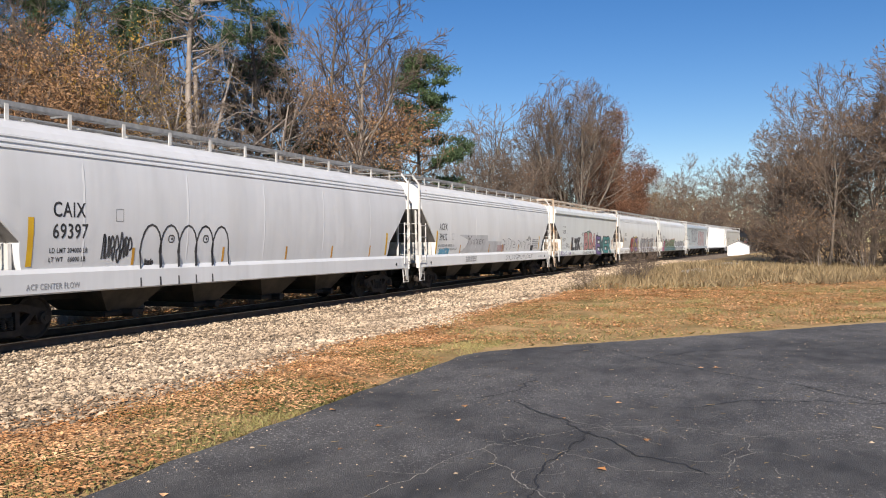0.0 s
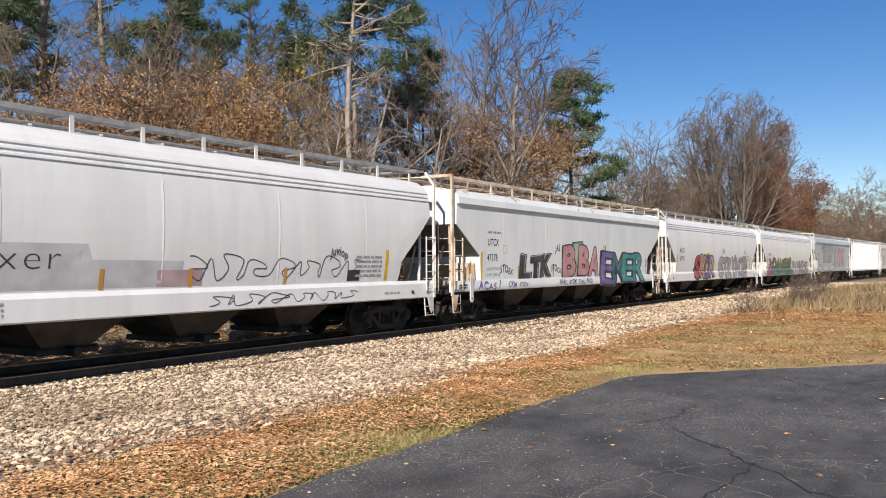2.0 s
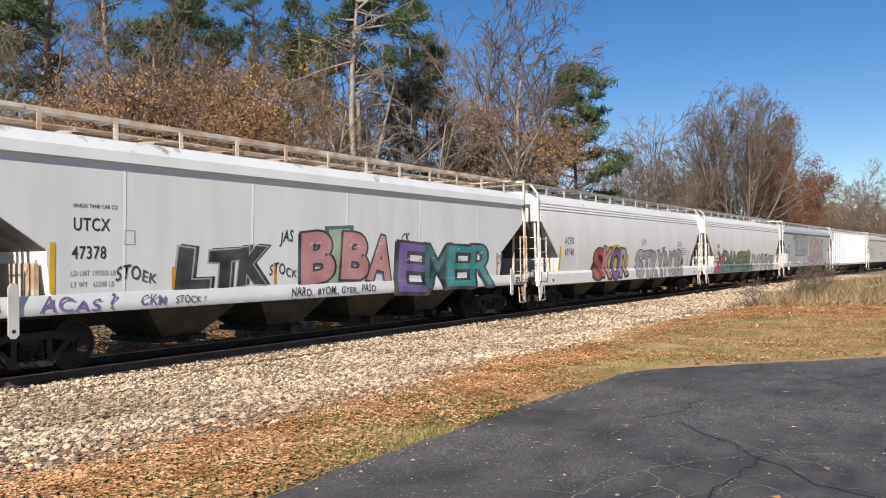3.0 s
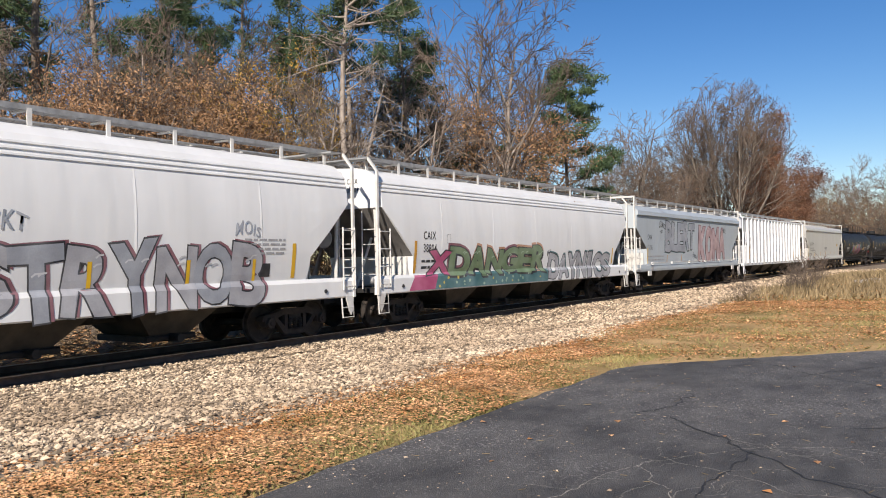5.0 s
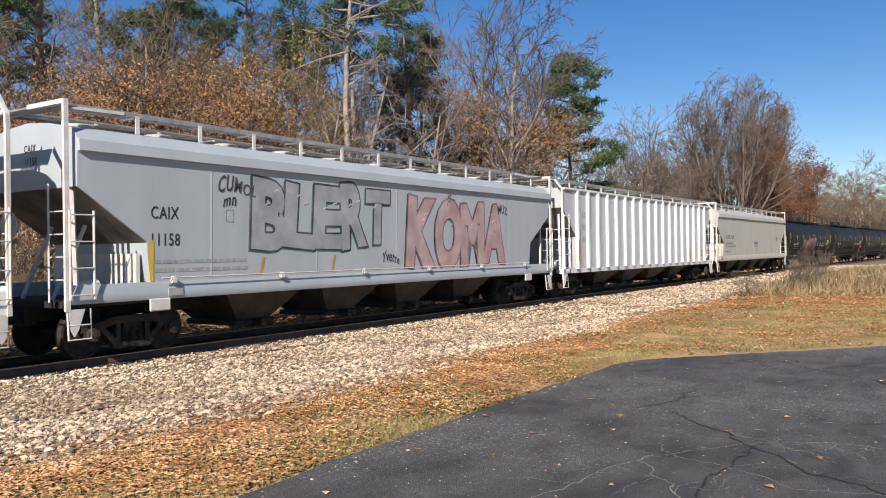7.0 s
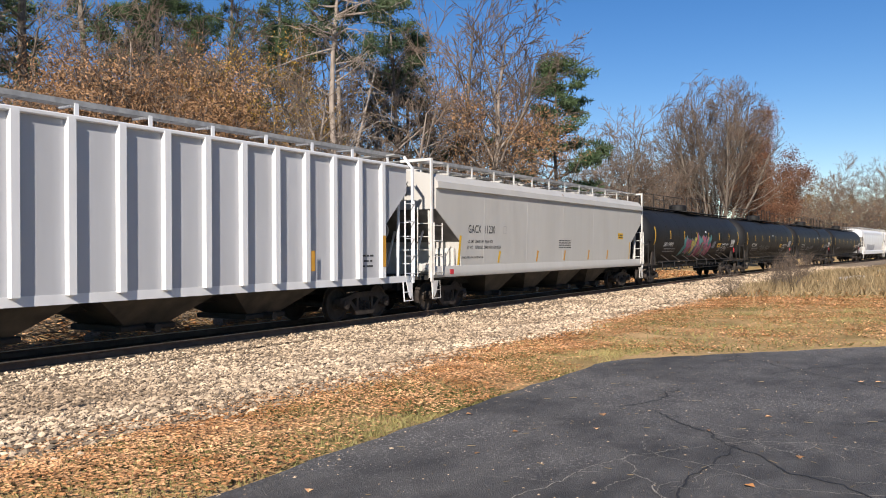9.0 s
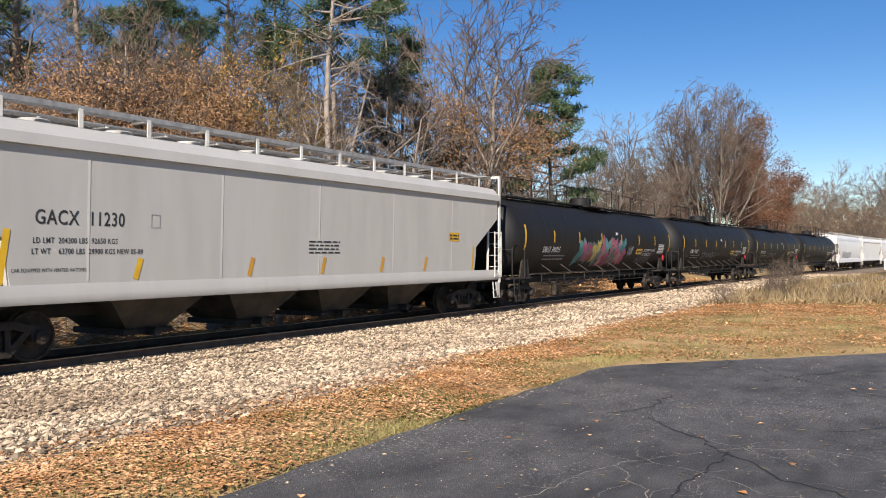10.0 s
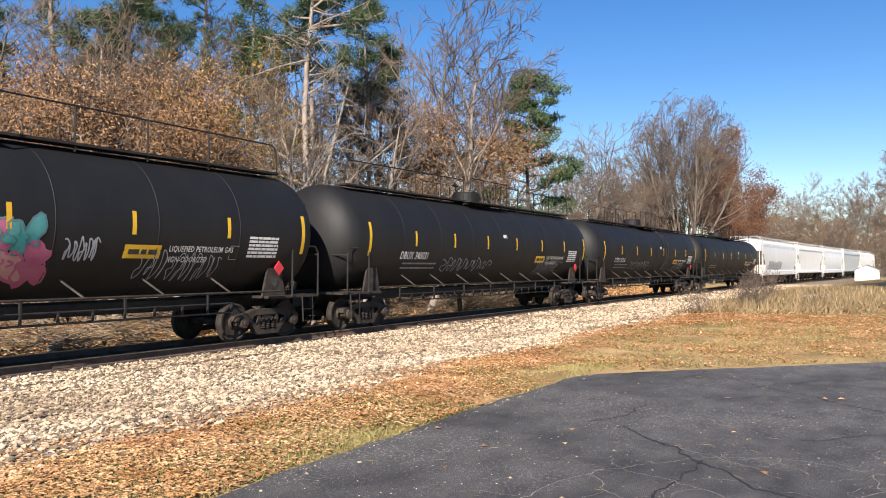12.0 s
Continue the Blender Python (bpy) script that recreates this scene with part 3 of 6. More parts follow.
def ribbon(pts, w, width, lift=0.006, closed=False):
    """A painted stroke of width w on the near side: points in (x, z)."""
    g = Geo()
    n = len(pts)
    for i, (x, z) in enumerate(pts):
        a, b = (pts[(i - 1) % n], pts[(i + 1) % n]) if closed else (pts[max(i - 1, 0)], pts[min(i + 1, n - 1)])
        dx, dz = b[0] - a[0], b[1] - a[1]
        k = math.hypot(dx, dz) or 1
        for s in (-0.5, 0.5):
            px, pz = x - dz / k * w * s, z + dx / k * w * s
            g.v.append((px, -width(pz) - lift, pz))
    m = n if closed else n - 1
    g.f = [(2 * i, 2 * ((i + 1) % n), 2 * ((i + 1) % n) + 1, 2 * i + 1) for i in range(m)]
    return g


def patch(pts, width, lift=0.004, rings=5):
    """A filled shape on the near side, fanned from its middle in rings so that it follows the curve."""
    cx, cz = sum(p[0] for p in pts) / len(pts), sum(p[1] for p in pts) / len(pts)
    g, n = Geo(), len(pts)
    g.v.append((cx, -width(cz) - lift, cz))
    for r in range(1, rings + 1):
        for x, z in pts:
            px, pz = cx + (x - cx) * r / rings, cz + (z - cz) * r / rings
            g.v.append((px, -width(pz) - lift, pz))
    for j in range(n):
        g.f.append((0, 1 + j, 1 + (j + 1) % n))
    for r in range(rings - 1):
        for j in range(n):
            a, b = 1 + r * n + j, 1 + r * n + (j + 1) % n
            g.f.append((a, a + n, b + n, b))
    return g


def lettering(car, text, x, z, size, width, material, y_lift=0.006, name="lettering", squeeze=0.78, bold=0.012):
    """Stencilled characters on the near side."""
    cu = bpy.data.curves.new("text", "FONT")
    cu.body, cu.size, cu.resolution_u, cu.space_character, cu.offset = text, size, 3, 1.1, size * bold
    tmp = bpy.data.objects.new("text", cu)
    scene.collection.objects.link(tmp)
    me = bpy.data.meshes.new_from_object(tmp.evaluated_get(bpy.context.evaluated_depsgraph_get()))
    bpy.data.objects.remove(tmp)
    for v in me.vertices:
        px, pz = x + v.co.x * squeeze, z + v.co.y
        v.co = (px, -width(pz) - y_lift, pz)
    me.materials.clear()
    me.materials.append(material)
    me.name = name
    ob = new(name, me)
    ob.parent = car
    return ob


def end_lettering(car, lines, h, y, z, size, material):
    """Characters on the end plate that faces along the track."""
    for k, text in enumerate(lines):
        ob = lettering(car, text, 0, 0, size, lambda q: 0.0, material)
        for v in ob.data.vertices:
            v.co = (-h + 0.19, y - v.co.x, z - k * size * 1.2 + v.co.z)


def bars(car, x0, x1, z, h, width, material, seed=0, gap=0.05):
    """A line of small unreadable writing: plain bars."""
    rng = random.Random(seed)
    g, x = Geo(), x0
    zs = (z, z + 0.08 * h, z + h)

    def column(px):
        g.v.extend([(px, -width(q) - 0.006, q) for q in zs])

    column(x)
    while x < x1 - 0.02:
        w = min(rng.uniform(0.08, 0.3), x1 - x)
        n = len(g.v) - 3
        column(x + w)
        g.f += [(n, n + 3, n + 4, n + 1), (n + 1, n + 4, n + 5, n + 2)]
        x += w + gap
        if x < x1 - 0.02:
            column(x)
            g.f.append((n + 3, n + 6, n + 7, n + 4))
    return part("lettering_line", g, material, car, smooth=0)


def tape(car, x, z0, z1, w, width, material, lean=0.0):
    n = 6
    return part("reflective_strip", ribbon([(x + lean * i / n, z0 + (z1 - z0) * i / n) for i in range(n + 1)], w, width, 0.008), material, car, smooth=0)


def blob(cx, cz, rx, rz, rng, n=22, rough=0.16):
    ph = [rng.uniform(0, 6.28) for _ in range(4)]
    out = []
    for i in range(n):
        a = 2 * math.pi * i / n
        k = 1 + rough * (0.6 * math.sin(2 * a + ph[0]) + 0.5 * math.sin(3 * a + ph[1]) + 0.45 * math.sin(5 * a + ph[2]) + 0.3 * math.sin(8 * a + ph[3]))
        sq = 1 / max(abs(math.cos(a)) ** 4 + abs(math.sin(a)) ** 4, 1e-6) ** 0.25
        out.append((cx + rx * k * sq * math.cos(a), cz + rz * k * sq * math.sin(a)))
    return out


def graffiti(car, x0, x1, z0, z1, count, fills, outline, width, seed, line=0.05, inner=2, rough=0.16):
    """A spray-painted piece: swollen letter forms side by side, each a filled shape with its outline and inner strokes."""
    rng = random.Random(seed)
    piece = part("graffiti_piece", Geo().add([(x0, -width(z0) - 0.002, z0), (x0 + 0.02, -width(z0) - 0.002, z0), (x0, -width(z0 + 0.02) - 0.002, z0 + 0.02)], [(0, 1, 2)]), outline, car, "spray-painted graffiti lettering")
    w = (x1 - x0) / count
    for i in range(count):
        cx, cz = x0 + w * (i + 0.5), (z0 + z1) / 2 + rng.uniform(-0.06, 0.06)
        sh = blob(cx, cz, w * 0.56, (z1 - z0) * 0.47 * rng.uniform(0.9, 1.05), rng, 34, rough)
        lift = 0.004 + 0.002 * (i % 2)
        if fills:
            part("graffiti_fill", patch(sh, width, lift), fills[i % len(fills)], piece, smooth=0)
        part("graffiti_outline", ribbon(sh, line, width, lift + 0.003, True), outline, piece, smooth=0)
        for k in range(inner):
            a = cx + w * rng.uniform(-0.25, 0.25)
            b = cz + (z1 - z0) * rng.uniform(-0.25, 0.1)
            hgt = (z1 - z0) * rng.uniform(0.15, 0.4)
            bow = rng.uniform(-0.15, 0.15)
            part("graffiti_stroke", ribbon([(a + bow * math.sin(j / 6 * 3.14), b + hgt * j / 6) for j in range(7)], line * 0.8, width, lift + 0.004), outline, piece, smooth=0)
    return piece


GLYPHS = {}


def glyph(ch, offset):
    """Outline of one character as flat vertices and faces, swollen by the offset."""
    if (ch, offset) not in GLYPHS:
        cu = bpy.data.curves.new("text", "FONT")
        cu.body, cu.size, cu.resolution_u, cu.offset = ch, 1.0, 4, offset
        tmp = bpy.data.objects.new("text", cu)
        scene.collection.objects.link(tmp)
        me = bpy.data.meshes.new_from_object(tmp.evaluated_get(bpy.context.evaluated_depsgraph_get()))
        bpy.data.objects.remove(tmp)
        GLYPHS[(ch, offset)] = ([(v.co.x, v.co.y) for v in me.vertices], [tuple(f.vertices) for f in me.polygons])
    return GLYPHS[(ch, offset)]


def drape(name, pts, faces, material, width, lift):
    """Lays a flat shape in (x, z) on the near side, cut at several heights so that it follows the curve and the sill."""
    bm = bmesh.new()
    vs = [bm.verts.new((x, 0, z)) for x, z in pts]
    for f in faces:
        if len(set(f)) > 2:
            bm.faces.new([vs[i] for i in f])
    lo, hi = min(z for x, z in pts), max(z for x, z in pts)
    for z in (1.221, 1.30, 1.361, 1.402, 1.452, 1.48, 1.62, 1.80, 2.0, 2.2, 2.4, 2.6, 2.9, 3.2):
        if lo < z < hi:
            bmesh.ops.bisect_plane(bm, geom=bm.verts[:] + bm.edges[:] + bm.faces[:], plane_co=(0, 0, z), plane_no=(0, 0, 1))
    for v in bm.verts:
        v.co.y = -width(v.co.z) - lift
    me = bpy.data.meshes.new(name)
    bm.to_mesh(me)
    bm.free()
    me.materials.append(material)
    return me


def over_sill(width, face=1.552, knee=1.36, top=1.45, ledge=1.497):
    """Half width of the side where paint runs on down over the chamfered side sill."""
    def at(z):
        if z < knee:
            return face
        if z < top:
            return face + (ledge - face) * (z - knee) / (top - knee)
        return max(width(z), ledge - (z - top) * 4)
    return at


def sprayed(car, text, x0, x1, z0, z1, fills, outline, width, seed=0, fat=0.05, rim=0.04, shade=None, shift=(-0.05, -0.05), halo=None, lean=0.08, tilt=5.0, gloss=None, layer=0.0):
    """A hand-sprayed piece: swollen letters that crowd one another, each with its rim, a drop shade, a halo, and light strokes."""
    rng = random.Random(seed)
    w = (x1 - x0) / len(text)
    piece = None
    for i, ch in enumerate(text):
        ref = glyph(ch, fat)[0]
        a, b = min(q[0] for q in ref), max(q[0] for q in ref)
        turn, hgt, drop, wid = radians(rng.uniform(-tilt, tilt)), rng.uniform(0.92, 1.06), rng.uniform(-0.04, 0.04) * (z1 - z0), rng.uniform(1.0, 1.14) * (0.5 if ch == "I" and len(text) > 1 else 1.0)
        cx, cz = x0 + w * (i + 0.5), (z0 + z1) / 2 + drop

        def lay(off, dx, dz):
            pts, faces = glyph(ch, off)
            out = []
            for px, py in pts:
                u = ((px - a) / max(b - a, 0.2) - 0.5) * w * wid + lean * (py - 0.36)
                v = (py / 0.73 - 0.5) * (z1 - z0) * hgt + 0.03 * math.sin(5 * px + seed + i)
                out.append((cx + u * math.cos(turn) - v * math.sin(turn) + dx, cz + u * math.sin(turn) + v * math.cos(turn) + dz))
            return out, faces

        steps = []
        if halo:
            steps.append((fat + rim + 0.02, rng.uniform(-0.03, 0.03), 0.05, halo[i % len(halo)], "graffiti_halo", 0.003))
        if shade:
            steps.append((fat + rim * 0.8, shift[0], shift[1], shade, "graffiti_shade", 0.0045))
        steps += [(fat + rim, 0, 0, outline, "graffiti_outline", 0.006), (fat, 0, 0, fills[i % len(fills)], "graffiti_fill", 0.0085)]
        for off, dx, dz, material, name, lift in steps:
            pts, faces = lay(off, dx, dz)
            ob = part(name, drape(name, pts, faces, material, width, lift + layer + 0.0004 * (i % 3)), None, piece or car, "" if piece else "spray-painted graffiti lettering")
            piece = piece or ob
        if gloss:
            for k in range(2):
                px, pz = cx + w * rng.uniform(-0.3, 0.2), cz + (z1 - z0) * rng.uniform(0.05, 0.32)
                part("graffiti_stroke", ribbon([(px, pz), (px + 0.06, pz + 0.05), (px + 0.16, pz + 0.06)], 0.035, width, 0.0105 + layer), gloss, piece, smooth=0)
    return piece


def tag(car, text, x, z, size, width, material, squeeze=0.85, wave=0.05, slant=0.15):
    """A quick handwritten tag: thin characters that lean and ride up and down."""
    ob = lettering(car, text, 0.0, 0.0, size, lambda q: 0.0, material, name="spray_tag", squeeze=squeeze, bold=0.012)
    for v in ob.data.vertices:
        px, pz = v.co.x, v.co.z
        qx, qz = x + px + slant * pz, z + pz * (1 + 0.2 * math.sin(px * 5.1 + size)) + wave * math.sin(px * 7.3 / max(size, 0.1) * 0.25)
        v.co = (qx, -width(qz) - 0.0095, qz)
    return ob


def plate_box(car, x, z, width, size=0.2):
    part("stencil_box", ribbon([(x, z), (x + size * 0.8, z), (x + size * 0.8, z + size), (x, z + size)], 0.018, width, 0.006, True), M_PALEINK, car, smooth=0)


def scrawl(car, x0, x1, z0, z1, material, width, seed, loops=6, line=0.03):
    """A quick spray tag: one wandering line."""
    rng = random.Random(seed)
    keys, w, mid = [], (x1 - x0) / loops, (z0 + z1) / 2
    for i in range(loops):
        a, up = x0 + w * i, rng.uniform(0.55, 1.0)
        if rng.random() < 0.5:
            turns = ((0.0, -0.8), (0.3, 0.9), (0.75, 0.7), (0.9, 0.05), (0.45, -0.25), (0.6, -0.9))
        else:
            turns = ((0.05, 0.8), (0.2, -0.9), (0.55, -0.1), (0.5, 0.95), (0.95, 0.5), (0.85, -0.7))
        keys += [(a + w * (u + rng.uniform(-0.12, 0.12)), mid + (z1 - z0) / 2 * up * (v + rng.uniform(-0.15, 0.15))) for u, v in turns]
    pts = []
    for k in range(1, len(keys) - 2):
        p0, p1, p2, p3 = keys[k - 1:k + 3]
        for j in range(5):
            t = j / 5
            pts.append(tuple(0.5 * (2 * b + (c - a) * t + (2 * a - 5 * b + 4 * c - d) * t * t + (3 * b - a - 3 * c + d) * t ** 3) for a, b, c, d in zip(p0, p1, p2, p3)))
    return part("spray_tag", ribbon(pts, line, width), material, car, smooth=0)


def spray(name, c):
    return mat("spray_" + name, tuple(v * 0.72 for v in c), tuple(v * 0.85 + 0.08 for v in c), 1.7, 0.55, fine=0.12)


S_BLACK = spray("black", (0.025, 0.025, 0.03))
S_TEAL = spray("teal", (0.03, 0.27, 0.27))
S_PURPLE = spray("purple", (0.17, 0.10, 0.32))
S_PINK = spray("pink", (0.55, 0.25, 0.24))
S_MAGENTA = spray("magenta", (0.45, 0.06, 0.17))
S_GREEN = spray("green", (0.16, 0.24, 0.12))
S_DKTEAL = spray("dark_teal", (0.05, 0.16, 0.17))
S_SILVER = spray("silver", (0.40, 0.40, 0.42))
S_LILAC = spray("lilac_grey", (0.34, 0.36, 0.395))
S_ROSE = spray("dusty_rose", (0.48, 0.33, 0.33))
S_RED = spray("red", (0.45, 0.06, 0.05))
S_BLUE = spray("sky_blue", (0.10, 0.42, 0.62))
S_PATCH = spray("overpaint_grey", (0.60, 0.60, 0.60))
S_PALEPINK = spray("pale_pink", (0.72, 0.55, 0.52))
S_PEACH = spray("peach", (0.55, 0.30, 0.18))
S_WINE = spray("wine", (0.26, 0.10, 0.12))
S_PALEGREEN = spray("pale_green", (0.36, 0.48, 0.34))
S_YELLOW = spray("yellow", (0.60, 0.48, 0.08))


def ladder(car, x, y, z0, z1, w, rungs, material):
    """A grab ladder flat against the side: two stiles and rungs."""
    g = Geo()
    for s in (0, w):
        g.tube([(x + s, y, z0), (x + s, y, z1)], 0.022, 6)
    lad = part("ladder", g, material, car)
    for i in range(rungs):
        z = z0 + 0.08 + (z1 - z0 - 0.16) * i / (rungs - 1)
        part("rung", Geo().tube([(x, y - 0.02, z), (x + w, y - 0.02, z)], 0.014, 6), material, lad)
    return lad


def hopper(name_label, length, style, body, trim, at_x=0.0, board=None, bays=4):
    """A covered hopper car on its rails, its middle over the origin, the camera on the -y side."""
    car = thing("covered_hopper_car", name_label, "freight car", "cars of the freight train")
    h = length / 2
    width = {"round": side_acf, "smooth": side_flat, "rib": side_rib}[style]
    if style == "round":
        levels = [(3.40, 0), (3.60, 0), (3.72, 0), (3.73, 0.03), (3.77, 0.03), (3.78, 0), (3.83, 0), (3.84, 0.03), (3.88, 0.03), (3.89, 0), (3.94, 0), (3.95, 0.03), (3.99, 0.03), (4.0, 0), (4.06, 0), (4.12, 0), (4.2, 0), (4.30, 0), (4.40, 0), (4.44, 0)]
        end_z, cut, sill = 3.30, (1.62, 1.98), 1.42
    elif style == "smooth":
        levels = [(3.4, 0), (3.72, 0), (3.765, 0.0), (3.78, 0.085), (3.98, 0.085), (4.01, 0.04), (4.1, 0), (4.2, 0), (4.34, 0), (4.4, 0)]
        end_z, cut, sill = 3.15, (1.65, 2.17), 1.38
    else:
        levels = [(3.7, 0), (4.0, 0), (4.26, 0), (4.30, 0), (4.42, 0)]
        end_z, cut, sill = 3.55, (1.42, 2.42), 1.14
    shell = part("body", hull(length, width, levels, end_z, cut, sill), body, car, smooth=25)
    if style != "rib":
        zs_ = [sill + 0.06 + (3.70 - sill - 0.06) * i / 9 for i in range(10)]
        for k in range(1, 6):
            x = -h + length * k / 6
            g = Geo()
            for z in zs_:
                g.v += [(x - 0.07, -width(z) + 0.002, z), (x, -width(z) - 0.006, z), (x + 0.03, -width(z) + 0.002, z)]
            g.f = [(3 * i + j, 3 * i + j + 1, 3 * i + j + 4, 3 * i + j + 3) for i in range(9) for j in range(2)]
            part("panel_seam", g, body, shell, "raised weld seam", smooth=0)
    # side sill, with the end platform and its slotted ends
    for s in (-1, 1):
        if style == "round":
            ring = [(s * 1.40, 0.95), (s * 1.52, 0.95), (s * 1.55, 0.98), (s * 1.55, 1.36), (s * 1.49, 1.45), (s * 1.40, 1.45)]
        elif style == "smooth":
            ring = [(s * 1.40, 1.06), (s * 1.53, 1.06), (s * 1.55, 1.10), (s * 1.55, 1.22), (s * 1.51, 1.40), (s * 1.40, 1.40)]
        else:
            ring = [(s * 1.38, 0.98), (s * 1.48, 0.98), (s * 1.48, 1.16), (s * 1.38, 1.16)]
        part("side_sill", Geo().prism(ring, -h + 0.02, h - 0.02, "x"), trim if style == "rib" else body, car)
        if style == "round":
            for sx in (-1, 1):
                part("jacking_slot", Geo().lathe([(0.05, -0.02), (0.05, 0.0)], 12, "y", (sx * (h - 1.1), s * 1.556, 1.14)), M_INK, car)
    part("centre_sill", Geo().box(-h, h, -0.3, 0.3, 0.72, 1.02, 0.03), M_DARK, car)
    for sx in (-1, 1):
        # Plate over the hull's slope: grime, plus the neighbouring car's shade painted in.
        gs = Geo()
        lo, hi = sx * (h - cut[0]), sx * (h - 0.2)
        wl, wh = width(cut[1]) - 0.02, width(end_z) - 0.02
        off = 0.012
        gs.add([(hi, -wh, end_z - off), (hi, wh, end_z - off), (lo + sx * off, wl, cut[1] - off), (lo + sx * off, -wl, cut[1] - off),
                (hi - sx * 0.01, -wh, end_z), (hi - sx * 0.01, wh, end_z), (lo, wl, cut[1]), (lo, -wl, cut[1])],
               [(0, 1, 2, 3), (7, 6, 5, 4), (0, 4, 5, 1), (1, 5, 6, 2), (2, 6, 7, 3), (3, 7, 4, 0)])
        part("slope_sheet", gs, M_SLOPE, car, "sloping end sheet, grimy and darkened for the neighbouring car's shade", smooth=0)
        part("end_platform", Geo().box(min(sx * h, sx * (h - 1.75)), max(sx * h, sx * (h - 1.75)), -1.39, 1.39, 1.0, 1.12, 0.02), M_DARK, car)
        g = Geo().box(min(sx * (h - 1.52), sx * (h - 1.60)), max(sx * (h - 1.52), sx * (h - 1.60)), -1.36, 1.36, 1.12, 1.95)
        part("bulkhead", g, trim, car)
        for sy in (-1, 1):
            part("slope_brace", Geo().tube([(sx * (h - 0.28), sy * 1.25, 3.3), (sx * (h - 0.35), sy * 1.25, 1.12)], 0.045, 6), trim, car)
            part("slope_brace", Geo().tube([(sx * (h - 0.35), sy * 0.5, 1.12), (sx * (h - 1.0), sy * 0.55, 2.5)], 0.04, 6), trim, car)
            # corner post with the bent top
            g = Geo()
            if style == "smooth":
                g.box(sx * h - 0.045, sx * h + 0.045, sy * 1.53 - 0.03, sy * 1.53 + 0.03, 0.95, 4.66)
                g.box(sx * h - 0.045, sx * h + 0.045, min(sy * 1.5, sy * 0.42), max(sy * 1.5, sy * 0.42), 4.58, 4.66)
                g.prism([(sx * h - sx * 0.045, 4.60), (sx * h - sx * 0.045, 4.655), (sx * (h - 1.6), 4.70), (sx * (h - 1.6), 4.64)], sy * 0.93 - 0.02, sy * 0.93 + 0.02)
                part("corner_post", g, trim, car)
            else:
                g.box(sx * h - 0.038, sx * h + 0.038, sy * 1.55 - 0.03, sy * 1.55 + 0.03, 0.95, 4.25)
                g.prism([(sy * 1.58, 4.25), (sy * 1.52, 4.25), (sy * 1.25, 4.58), (sy * 1.28, 4.64)], sx * h - 0.038, sx * h + 0.038, "x")
                part("corner_post", g, trim, car)
            part("corner_bracket", Geo().prism([(sx * h - sx * 0.02, 0.98), (sx * h - sx * 0.32, 0.98), (sx * h - sx * 0.2, 0.62), (sx * h - sx * 0.12, 0.5), (sx * h - sx * 0.04, 0.62)], sy * 1.54 - 0.015, sy * 1.54 + 0.015), trim, car, smooth=0)
            if sy < 0:
                lx = -h if sx < 0 else h - 0.46
                lad = ladder(car, lx + (0.02 if sx < 0 else 0), -1.60, 1.15, 2.72 if style != "rib" else 3.3, 0.46, 4 if style != "rib" else 5, trim)
                g = Geo().tube([(lx, -1.52, 0.98), (lx, -1.56, 0.45), (lx + 0.44, -1.56, 0.45), (lx + 0.44, -1.52, 0.98)], 0.02, 6).tube([(lx, -1.55, 0.7), (lx + 0.44, -1.55, 0.7)], 0.014, 6)
                part("stirrup_step", g, trim, car)
                g = Geo()
                for k in range(4):
                    g.tube([(sx * h + sx * 0.04, -1.5, 1.5 + 0.4 * k), (sx * h + sx * 0.04, -1.05, 1.5 + 0.4 * k)], 0.014, 6)
                g.tube([(sx * h + sx * 0.04, -1.05, 1.1), (sx * h + sx * 0.04, -1.05, 3.2)], 0.02, 6)
                part("end_ladder", g, trim, car)
        part("coupler", ME_COUPLER, None, car, at=pose(sx * (h - 0.05), 0, 0, 0, 0, 0 if sx > 0 else 180))
        add_truck(car, sx * (h - 1.65))
    part("brake_cylinder", Geo().lathe([(0.14, -h + 0.75), (0.16, -h + 0.8), (0.16, -h + 1.2), (0.1, -h + 1.25)], 14, "x", (0, -0.55, 1.32)), trim, car)
    part("hand_brake_wheel", Geo().lathe([(0.26, -h + 0.0), (0.28, -h + 0.02), (0.26, -h + 0.05)], 18, "x", (0, 0.35, 2.5)), trim, car)
    # hopper bays, with the under-car shade held in their colour
    span = length - 2 * 3.55
    bay = span / bays
    for i in range(bays):
        c = -span / 2 + bay * (i + 0.5)
        t, b = bay * 0.49, bay * 0.16
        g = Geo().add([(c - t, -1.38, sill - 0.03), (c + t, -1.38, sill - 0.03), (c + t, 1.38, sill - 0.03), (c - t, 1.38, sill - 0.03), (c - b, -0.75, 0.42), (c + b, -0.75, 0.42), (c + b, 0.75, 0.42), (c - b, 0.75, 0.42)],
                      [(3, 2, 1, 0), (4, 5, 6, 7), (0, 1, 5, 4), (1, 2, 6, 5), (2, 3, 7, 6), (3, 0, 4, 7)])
        bb = part("hopper_bay", g, M_BAY, car, "tapering discharge bay, dusty and coloured dark for under-car shade", smooth=0)
        part("outlet_gate", Geo().box(c - b - 0.12, c + b + 0.12, -0.82, 0.82, 0.30, 0.42, 0.03).tube([(c, -1.1, 0.36), (c, 1.1, 0.36)], 0.09, 10), M_DARK, bb)
    # running boards on brackets along both roof edges, crossovers at the ends, and the hatches
    zb = 4.66
    bm = board or M_GRID
    for s in (-1, 1):
        g = Geo()
        for k in range(6):
            y = s * (0.42 + 0.085 * k)
            g.box(-h + 0.1, h - 0.1, min(y, y + s * 0.05), max(y, y + s * 0.05), zb, zb + 0.03)
        n = int(length / 0.3)
